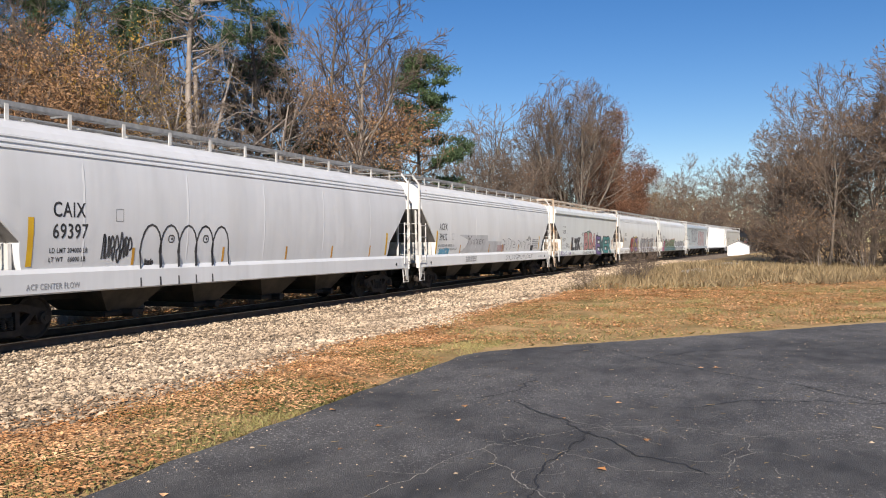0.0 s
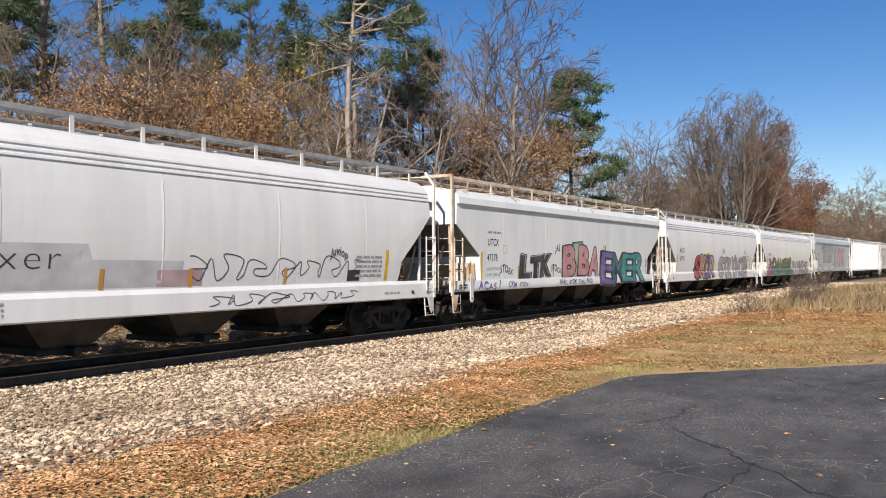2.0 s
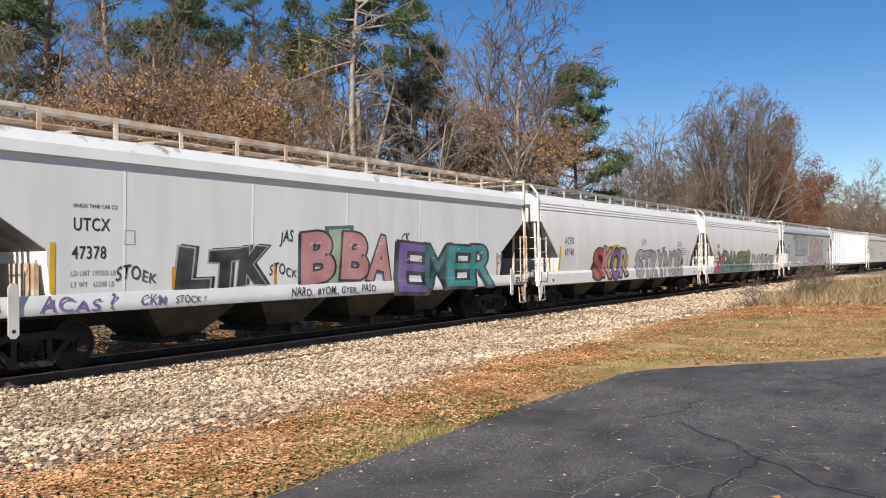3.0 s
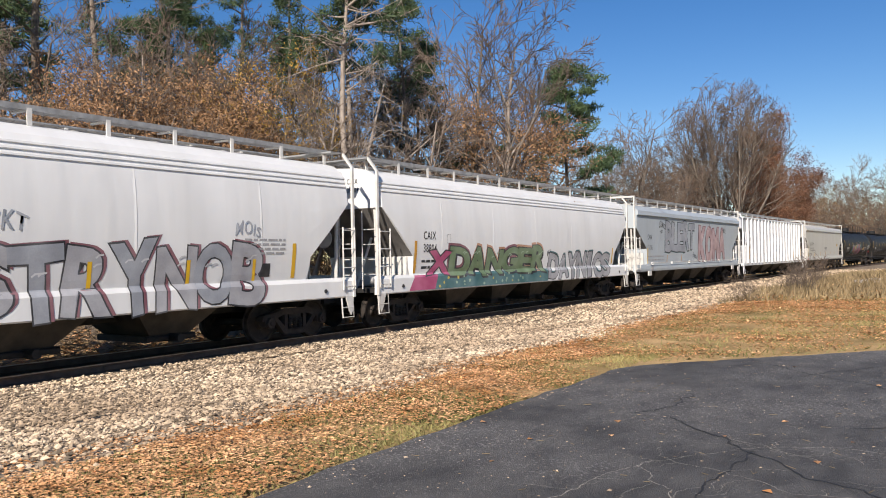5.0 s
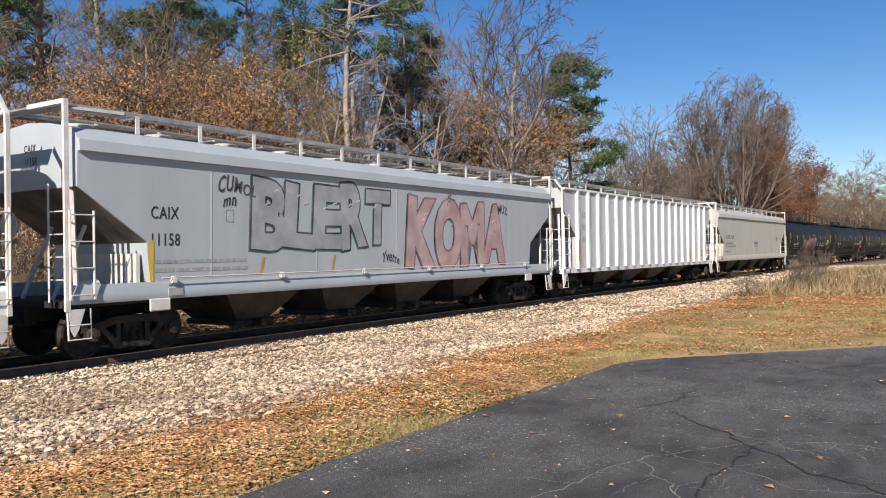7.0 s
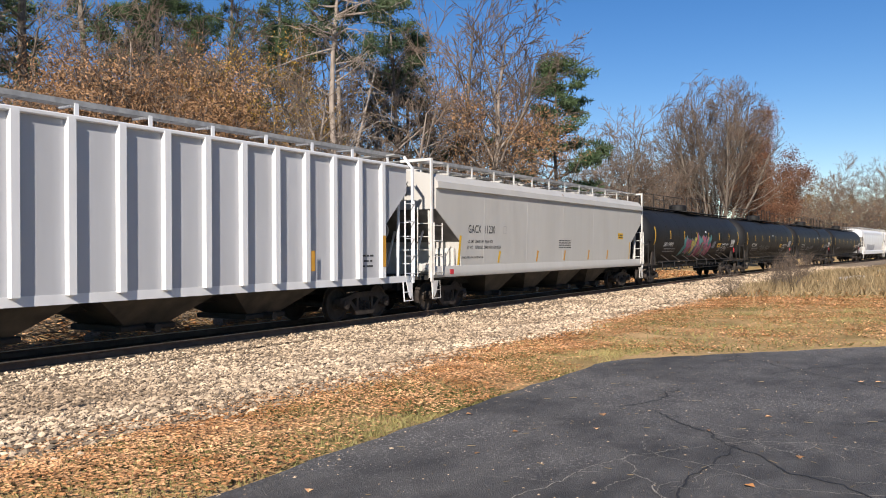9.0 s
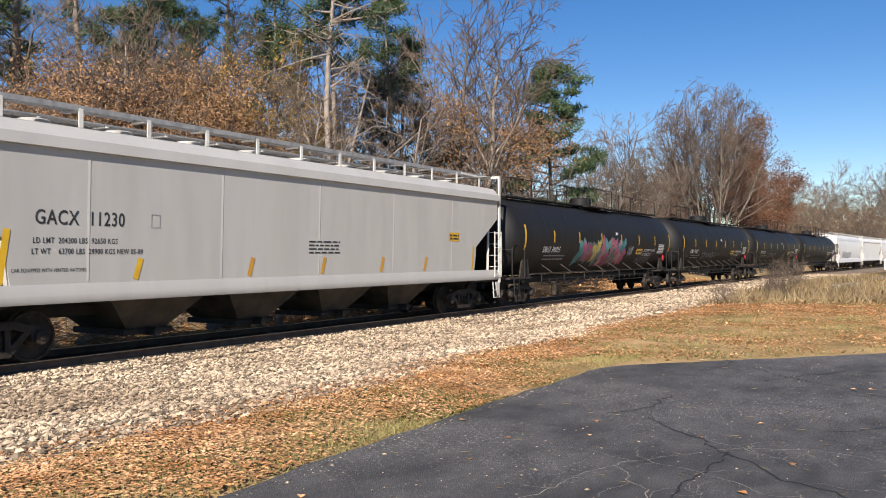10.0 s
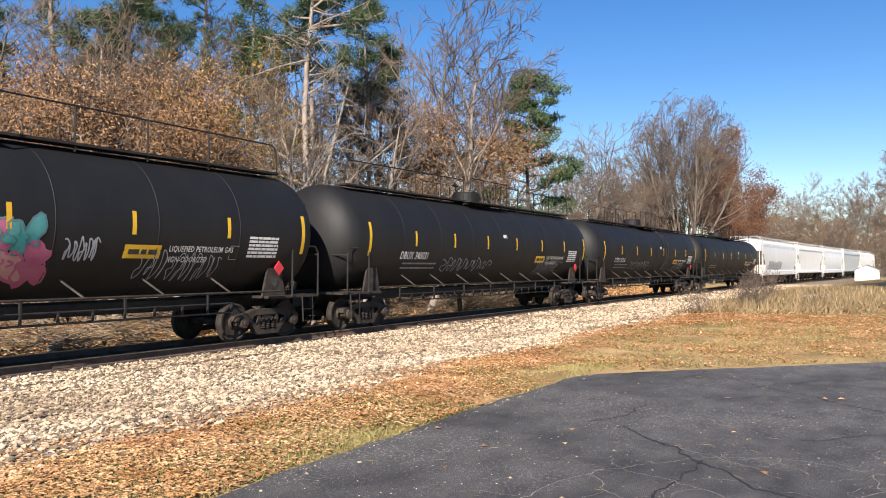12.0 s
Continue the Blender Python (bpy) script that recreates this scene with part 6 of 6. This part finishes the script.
def build_trees():
    placed = []
    tall = make_tree("bare_tree", "tall leafless tree with grey-brown twigs", PLAN_TALL, 15.0, 0.17, 11, M_BARK, least=0.011)
    tall2 = make_tree("bare_tree", "tall leafless tree with spreading pale limbs", PLAN_TALL, 14.0, 0.16, 12, M_PALEBARK, least=0.010)
    round_ = make_tree("bare_maple_tree", "large rounded leafless maple with a broom of fine twigs", PLAN_VASE, 19.0, 0.13, 21, M_BARK, least=0.016, stems=15, dome=True)
    tan = make_tree("oak_tree", "young oak still holding dry tan leaves", PLAN_OAK, 9.5, 0.12, 31, M_BARK, M_LEAF_TAN, 8500, 0.105, least=0.009, jitter=0.3)
    ochre = make_tree("ochre_tree", "slender tree with thinning ochre leaves", PLAN_OAK, 10.0, 0.11, 32, M_BARK, M_LEAF_OCHRE, 3200, 0.11, least=0.009)
    red = make_tree("red_oak_tree", "broad oak with dark red-brown leaves", PLAN_OAK, 19.0, 0.30, 33, M_BARK, M_LEAF_RED, 26000, 0.26, least=0.013, jitter=0.55)
    bush = make_tree("thicket_bush", "dense leafless thicket bush", PLAN_BUSH, 4.4, 0.05, 41, M_BARK, stems=6, lean=0.4, least=0.009, group="undergrowth")
    brownbush = make_tree("thicket_bush", "twiggy bush with a few dry brown leaves", PLAN_BUSH, 4.8, 0.05, 42, M_BARK, M_LEAF_TAN, 700, 0.12, stems=6, lean=0.4, least=0.009, group="undergrowth")
    thick = make_tree("thicket_tree", "dense many-stemmed leafless tree in a thicket", PLAN_TALL, 13.0, 0.12, 43, M_BARK, M_LEAF_TAN, 500, 0.16, least=0.014, stems=2, lean=0.2)
    pine = make_pine("pine_tree", "dark green full-crowned pine", 15.0, 0.22, 51, 0.28, M_BARK, 0.33, 44, 6, 50)
    scots = make_pine("pine_tree", "pale-trunked pine with green tufts near the top and bare dead limbs", 14.5, 0.18, 52, 0.66, M_PALEBARK, 0.19, 16, 4, 46, 30)
    thin = make_pine("pine_tree", "tall sparse pine with a dark trunk", 20.0, 0.24, 53, 0.50, M_BARK, 0.15, 26, 3, 40, 24)
    cloud = make_cloud_pine("pine_tree", "broad green pine with cloud-like plates of needles", 13.2, 0.20, 61, 0.30, M_BARK, 0.27)
    for b, d, t, s in ((23.3, 45, 200, 0.95), (42.6, 52, 250, 1.2), (52.0, 49, 80, 1.2), (61.0, 48, 20, 1.3)):
        put(cloud, placed, b, d, t, s)
    # tall pines behind, at the far end of the wood
    for b, d, t, s in ((58.5, 32, 10, 1.0), (63.5, 30, 80, 0.95), (55.5, 40, 150, 1.05), (51.0, 44, 200, 1.0), (46.0, 46, 320, 1.0), (43.0, 46, 260, 0.95)):
        put(thin, placed, b, d, t, s)
    for b, d, t, s in ((34.0, 38, 75, 0.80), (49.5, 52, 300, 1.2)):
        put(pine, placed, b, d, t, s)
    for b, d, t, s in ((39.4, 28.5, 0, 1.0), (38.6, 30, 140, 0.92), (34.6, 36, 220, 0.95)):
        put(scots, placed, b, d, t, s)
    for b, d, t, s in ((55.5, 26, 0, 1.05), (52.3, 27, 100, 1.1), (49.2, 26.5, 220, 1.12), (46.6, 28, 20, 1.05), (58.5, 29, 300, 1.0), (28.2, 36, 60, 1.3), (53.8, 31, 60, 1.25), (50.6, 32, 180, 1.3), (47.6, 33, 270, 1.2)):
        put(tan, placed, b, d, t, s)
    for b, d, t, s in ((43.6, 27.5, 0, 1.05), (42.0, 30, 120, 1.05), (45.0, 33, 250, 1.2), (36.6, 34, 20, 0.9)):
        put(ochre, placed, b, d, t, s)
    for b, d, t, s in ((31.8, 38, 0, 1.25), (29.3, 41, 90, 1.25), (27.6, 45, 200, 1.2), (20.6, 58, 30, 1.12), (18.8, 66, 250, 0.98), (36.8, 36, 300, 0.9), (48, 36, 10, 1.05), (57, 36, 140, 1.05), (61.5, 33, 45, 1.0), (24.4, 56, 310, 1.2), (17.0, 74, 80, 0.95), (41.5, 37, 200, 1.0)):
        put(tall, placed, b, d, t, s)
    for b, d, t, s in ((30.6, 36, 0, 1.25), (35.4, 31, 60, 0.85), (37.6, 32, 160, 0.8), (44.6, 34, 240, 1.05), (53, 33, 330, 1.05), (19.8, 72, 100, 1.05), (27.4, 52, 210, 0.9), (33.2, 34, 190, 1.1), (42.8, 26, 15, 0.78), (47.4, 26.5, 130, 0.85), (51.0, 27, 260, 0.8), (56.2, 28, 40, 0.85), (60.0, 28, 200, 0.9), (40.2, 33, 90, 0.9), (50.2, 38, 30, 1.1)):
        put(tall2, placed, b, d, t, s)
    put(round_, placed, 12.8, 84, 0, 1.04)
    put(round_, placed, 16.6, 96, 100, 0.78)
    for b, d, t, s in ((15.4, 80, 0, 0.8), (17.6, 70, 90, 0.75), (18.9, 62, 200, 0.8), (21.6, 58, 300, 0.85), (25.4, 52, 60, 0.85), (29.0, 46, 150, 0.8), (31.5, 44, 240, 0.85), (14.2, 96, 30, 0.8)):
        put(thick, placed, b, d, t, s)
    for b, d, t, s in ((8.7, 112, 0, 1.04), (15.4, 96, 120, 0.56), (11.0, 94, 220, 0.66), (14.0, 90, 40, 0.56), (9.6, 104, 300, 0.80)):
        put(red, placed, b, d, t, s)
    # undergrowth behind the train
    rng = np.random.RandomState(6)
    for i in range(40):
        b = 10 + 54 * (i + rng.rand()) / 40
        s0 = 23.5 / math.sin(radians(b)) * 0.98 if b > 14 else 95
        put(bush if i % 3 else brownbush, placed, b, s0 * rng.uniform(1.0, 1.25), rng.uniform(0, 360), rng.uniform(0.8, 1.35) * (1.5 if b < 20 else 1.0))
    # the thicket beyond the lawn
    for x, y, t, s, kind in ((63, -1.2, 0, 0.82, thick), (66, -1.6, 80, 0.80, thick), (60, -4.0, 150, 1.0, thick), (61, -6.6, 230, 1.10, thick), (58, -9.5, 300, 1.25, thick), (70, -3.0, 40, 1.1, thick), (72, -6, 110, 1.2, thick), (64, -9, 190, 1.3, thick),
                             (78, -1.4, 260, 0.8, thick), (86, -1.8, 20, 0.85, thick), (68, -12, 10, 1.3, thick), (55, -13, 60, 1.3, thick), (92, -2.2, 100, 0.95, thick), (60, -14, 170, 1.35, thick), (80, -4, 120, 1.15, thick), (100, -2.4, 170, 1.0, thick),
                             (59, -1.6, 30, 0.9, bush), (58, -3.0, 90, 1.1, brownbush), (56.5, -5.5, 150, 1.1, bush), (57.5, -7.5, 210, 1.2, brownbush), (55, -9.5, 270, 1.2, bush), (54, -12, 330, 1.2, bush), (62, -1.2, 20, 0.9, brownbush), (66, -0.8, 50, 0.9, bush), (72, -0.8, 50, 0.9, brownbush), (68, -1, 30, 1.6, bush), (70, -5, 80, 1.8, brownbush), (68, -10, 130, 1.8, bush), (66, -13, 40, 1.9, brownbush), (76, -2, 190, 1.9, bush), (78, -7, 20, 2.0, brownbush), (80, -12, 70, 2.1, bush), (60, -11, 100, 1.5, bush), (58, -13.5, 220, 1.5, brownbush), (84, -1.6, 170, 1.5, bush), (62, -16, 20, 1.9, bush), (88, -6, 70, 2.2, bush), (90, -12, 170, 2.2, brownbush), (61, -2.4, 250, 1.3, bush), (60, -8.5, 200, 1.3, bush), (63, -5.5, 20, 1.4, brownbush), (66, -8, 120, 1.5, bush), (80, -0.6, 20, 0.9, bush)):
        put(kind, placed, math.degrees(math.atan2(y, x)), math.hypot(x, y), t, s)
    # low woods in the distance
    for i in range(22):
        b = 1.0 + 8.5 * i / 21
        put((thick, tall, thick, ochre)[i % 4], placed, b, rng.uniform(190, 260), rng.uniform(0, 360), rng.uniform(1.3, 1.85))
    for i in range(26):
        b = 0.6 + 8.6 * (i + rng.rand()) / 26
        put((bush, brownbush)[i % 2], placed, b, rng.uniform(175, 215), rng.uniform(0, 360), rng.uniform(1.9, 2.8))
    # saplings at the edge of the ballast
    for x, y, s in ((35.5, 5.2, 0.42), (37, 6.1, 0.38), (43, 5.6, 0.45), (31, 6.6, 0.3)):
        put(bush, placed, math.degrees(math.atan2(y, x)), math.hypot(x, y), x * 40, s)


build_trees()


# ---------- ground cover ----------
def lawn_edge(x):
    """The asphalt's edge at x."""
    return 4.36 if x < 11.5 else 4.36 - 0.8954 * (x - 12.3) if x > 12.6 else 4.25


def scatter_points(rng, count, x0, x1, y0, y1, keep):
    out = []
    while len(out) < count:
        xs, ys = rng.uniform(x0, x1, 4000), rng.uniform(y0, y1, 4000)
        for x, y in zip(xs, ys):
            if keep(x, y, rng.rand()):
                out.append((x, y, ground_z(x, y)))
                if len(out) == count:
                    break
    return np.array(out)


def lawn(x, y):
    return y > lawn_edge(x) + 0.05 and y < ballast_edge(x) + 0.9


def build_cover():
    rng = np.random.RandomState(9)

    def thickness(x, y):
        n = noise.noise(Vector((x * 0.55, y * 0.55, 5.0))) + 0.5 * noise.noise(Vector((x * 1.7, y * 1.7, 2.0)))
        near = math.exp(-((y - ballast_edge(x)) / 1.1) ** 2)
        # the drift of leaves where mown grass meets the tall weeds
        drift = math.exp(-(((x - 31 + 1.02 * (y - 1.5) * 0.9) / 3.2) ** 2))
        return 0.30 + 0.6 * n + 0.45 * near + 0.6 * drift

    for x0, x1, y0, count, size in ((1.5, 14, 4.2, 26000, 0.046), (12, 30, -12, 38000, 0.062), (24, 48, -14, 20000, 0.09)):
        pts = scatter_points(rng, count, x0, x1, y0, 8.5, lambda x, y, r: lawn(x, y) and r < thickness(x, y) and (y < ballast_edge(x) + 0.1 or r < 0.22))
        pts[:, 2] += 0.045
        solid("fallen_leaves", leaf_mesh("fallen_leaves", pts, size, M_LEAF_FALLEN, rng, 0.92), None, "dry orange and tan leaves scattered over the grass", "leaves", kind="stuff")
    for x0, x1, y0, count, size in ((1.5, 14, 4.2, 30000, 0.075), (12, 34, -16, 32000, 0.11)):
        pts = scatter_points(rng, count, x0, x1, y0, 8.0, lambda x, y, r: lawn(x, y) and y < ballast_edge(x) + 0.15 and r < 0.35 + 0.9 * noise.noise(Vector((x * 0.8, y * 0.8, 11.0))))
        solid("grass", leaf_mesh("grass", pts, size, M_GRASS, rng, 0.0, True), None, "short patchy autumn grass", "grass", kind="stuff")
    pts = scatter_points(rng, 34000, 29, 64, -16, 8.5, lambda x, y, r: x + 0.95 * (y - 1.5) > 33 + 3 * noise.noise(Vector((x * 0.3, y * 0.3, 1.0))) and y < ballast_edge(x) + 0.4 and r < 0.55 + 0.8 * noise.noise(Vector((x * 0.25, y * 0.25, 8.0))))
    solid("tall_grass", leaf_mesh("tall_grass", pts, 0.42, M_DRYGRASS, rng, -0.5, True), None, "tall straw-coloured weeds and dry grass", "grass", kind="stuff")
    # litter and dead brush behind the rails
    pts = scatter_points(rng, 20000, 2, 75, 16.2, 27, lambda x, y, r: y > track_y(x) + 2.2)
    pts[:, 2] += 0.03
    solid("leaf_litter", leaf_mesh("leaf_litter", pts, 0.17, M_LEAF_FALLEN, rng, 0.7), None, "brown leaf litter behind the rails", "leaves", kind="stuff")
    segs = []
    heaps = [(4 + 2.7 * i + rng.uniform(-0.8, 0.8), rng.uniform(3.6, 5.6), rng.uniform(0.5, 1.25)) for i in range(16)]
    for i in range(6200):
        if i % 3:
            hx, hd, hz = heaps[rng.randint(0, len(heaps))]
            u, v = rng.normal(0, 0.55, 2)
            x, y = hx + u * 1.3, track_y(hx) + hd + v
            z = ground_z(x, y) + hz * max(0.0, 1 - (u * u + v * v) / 1.4) * rng.uniform(0.3, 1.0)
        else:
            x = rng.uniform(3, 46)
            y = track_y(x) + rng.uniform(2.6, 6.5)
            z = ground_z(x, y) + rng.uniform(0.0, 0.4) * rng.rand()
        a = rng.uniform(0, 6.28)
        ln = rng.uniform(0.3, 1.1)
        d = np.array([math.cos(a), math.sin(a), rng.uniform(-0.1, 0.5)]) * ln
        p = np.array([x, y, z])
        segs.append((p, p + d, rng.uniform(0.006, 0.018), 0.005))
    solid("dead_brush", limbs_mesh("dead_brush", segs, M_STRAW, 3), None, "tangle of dead sticks and straw", "brush", kind="stuff")
    # grit and crumbs on the asphalt
    g = Geo()
    for k in range(4600):
        x, y = rng.uniform(3, 20), rng.uniform(-9, 4.3)
        if k > 4350:
            y = lawn_edge(x) - 0.06 - abs(rng.normal(0, 0.09))
        if y > lawn_edge(x) - 0.05:
            continue
        r = rng.uniform(0.003, 0.008) * (1 + 2 * (rng.rand() < 0.02))
        a = rng.uniform(0, 6.28)
        c, s_ = math.cos(a) * r * rng.uniform(1, 2.2), math.sin(a) * r
        g.add([(x + c, y + s_, ASPHALT_Z), (x - s_, y + c, ASPHALT_Z), (x - c, y - s_, ASPHALT_Z), (x + s_, y - c, ASPHALT_Z), (x, y, ASPHALT_Z + r * 0.7)], [(0, 1, 4), (1, 2, 4), (2, 3, 4), (3, 0, 4)])
    segs = []
    for _ in range(330):
        x, y = rng.uniform(4, 13), rng.uniform(-6, 4.0)
        if y < lawn_edge(x) - 0.1:
            a, ln = rng.uniform(0, 6.28), rng.uniform(0.02, 0.09)
            p = np.array([x, y, ASPHALT_Z + 0.004])
            segs.append((p, p + np.array([math.cos(a) * ln, math.sin(a) * ln, 0.004]), 0.003, 0.002))
    solid("straw_bits", limbs_mesh("straw_bits", segs, M_DRYGRASS, 3), None, "dry straw bits blown over the asphalt", "straw", kind="stuff")
    solid("asphalt_grit", g, M_STONE, "pale crumbs of gravel on the asphalt", "grit", kind="stuff", smooth=0)
    # loose leaves on the asphalt
    pts = np.array([(rng.uniform(3, 19), rng.uniform(-8, 4.2), ASPHALT_Z + 0.006) for _ in range(46)])
    pts = pts[pts[:, 1] < np.array([lawn_edge(x) for x in pts[:, 0]]) - 0.1]
    solid("stray_leaves", leaf_mesh("stray_leaves", pts, 0.08, M_LEAF_FALLEN, rng, 0.9), None, "a few dry leaves on the asphalt", "leaves", kind="stuff")


build_cover()


# ---------- small things ----------
def rock(name, x, y, z, r, flat, seed, material, label):
    bm = bmesh.new()
    bmesh.ops.create_icosphere(bm, subdivisions=3, radius=1.0)
    for v in bm.verts:
        k = 1 + 0.28 * noise.noise(v.co * 1.4 + Vector((seed, 0, 0))) + 0.08 * noise.noise(v.co * 5 + Vector((0, seed, 0)))
        v.co = Vector((v.co.x * r * k * 1.3, v.co.y * r * k, v.co.z * r * k * flat))
    me = bpy.data.meshes.new(name)
    bm.to_mesh(me)
    bm.free()
    me.materials.append(material)
    solid(name, me, None, label, "rock", at=pose(x, y, z, 0, 0, seed * 37))


M_ROCK = mat("pale_limestone_rock", (0.26, 0.23, 0.185), (0.42, 0.38, 0.32), 6.0, 0.9, 0.0, 0.5, 30.0)
rock("pale_stone", 5.64, 6.45, -0.02, 0.13, 0.5, 1, M_ROCK, "pale flat limestone at the edge of the ballast")
rock("pale_stone", 5.20, 6.60, -0.03, 0.12, 0.6, 2, M_ROCK, "tan limestone at the edge of the ballast")
rock("pale_stone", 4.7, 6.25, -0.02, 0.16, 0.25, 3, M_ROCK, "flat grey stone half sunk in leaves")
rock("pale_stone", 42.3, 3.3, 0.30, 0.8, 0.35, 4, M_ROCK, "low pale boulder in the tall grass")
rock("pale_stone", 52.0, 2.2, 0.30, 1.1, 0.35, 5, M_ROCK, "low pale boulder in the tall grass")
solid("fallen_branch", Geo().tube([(5.1, 7.35, -0.06), (5.35, 7.5, -0.02), (5.6, 7.45, 0.0), (5.9, 7.55, -0.03), (6.2, 7.5, -0.05)], 0.03, 7, 0.015), M_BARK, "dark crooked stick lying on the ballast", "branch")
for k, (lx, ly, ln, lr, turn) in enumerate(((18.5, 18.6, 3.2, 0.17, 15), (22.0, 18.9, 2.6, 0.14, -25), (27.0, 19.2, 3.6, 0.16, 8), (13.5, 18.8, 2.4, 0.12, 40))):
    c_, s_ = math.cos(radians(turn)) * ln / 2, math.sin(radians(turn)) * ln / 2
    z_ = ground_z(lx, ly) + lr * 0.7
    solid("fallen_log", Geo().tube([(lx - c_, ly - s_, z_), (lx, ly + 0.12, z_ + 0.05), (lx + c_, ly + s_, z_ + 0.1)], lr, 9, lr * 0.6), M_PALEBARK, "weathered pale log among leaf litter", "log", "fallen logs")
solid("dead_snag", Geo().tube([(22.5, 17.9, -0.5), (22.85, 18.0, 2.5), (23.2, 18.0, 5.0), (24.1, 17.6, 8.6)], 0.085, 8, 0.03).tube([(23.0, 18.0, 3.6), (24.6, 17.6, 5.2), (27.0, 17.2, 6.9)], 0.06, 6, 0.02), M_PALEBARK, "pale dead leaning trunk with one long bare limb", "dead tree")
solid("steel_scrap", Geo().box(-0.28, 0.28, -0.06, 0.06, 0, 0.05, 0.015), M_DARK, "dark piece of scrap steel on the ballast", "scrap", at=pose(6.45, 9.45, -0.13, 0, 0, 12))


def build_shed():
    s = thing("white_shed", "small white clapboard shed with a gabled roof", "shed", at=pose(131, 4.3, -0.3) @ Matrix.Diagonal((0.6, 0.6, 0.6, 1)))
    g = Geo().prism([(-2.6, 0), (2.6, 0), (2.6, 2.7), (0, 3.9), (-2.6, 2.7)], 0, 7, "x")
    wall = part("wall", g, M_SHED, s, smooth=0)
    board = Geo().box(-0.025, -0.0, -2.6, 2.6, 0, 0.03).mesh("clapboard", M_SHED, 0)
    for i in range(13):
        part("clapboard", board, None, wall, at=pose(0, 0, 0.15 + 0.2 * i))
    part("roof", Geo().prism([(-2.9, 2.62), (0, 3.98), (2.9, 2.62), (2.9, 2.7), (0, 4.08), (-2.9, 2.7)], -0.25, 7.25, "x"), M_ROOF, s, smooth=0)


build_shed()

motions()
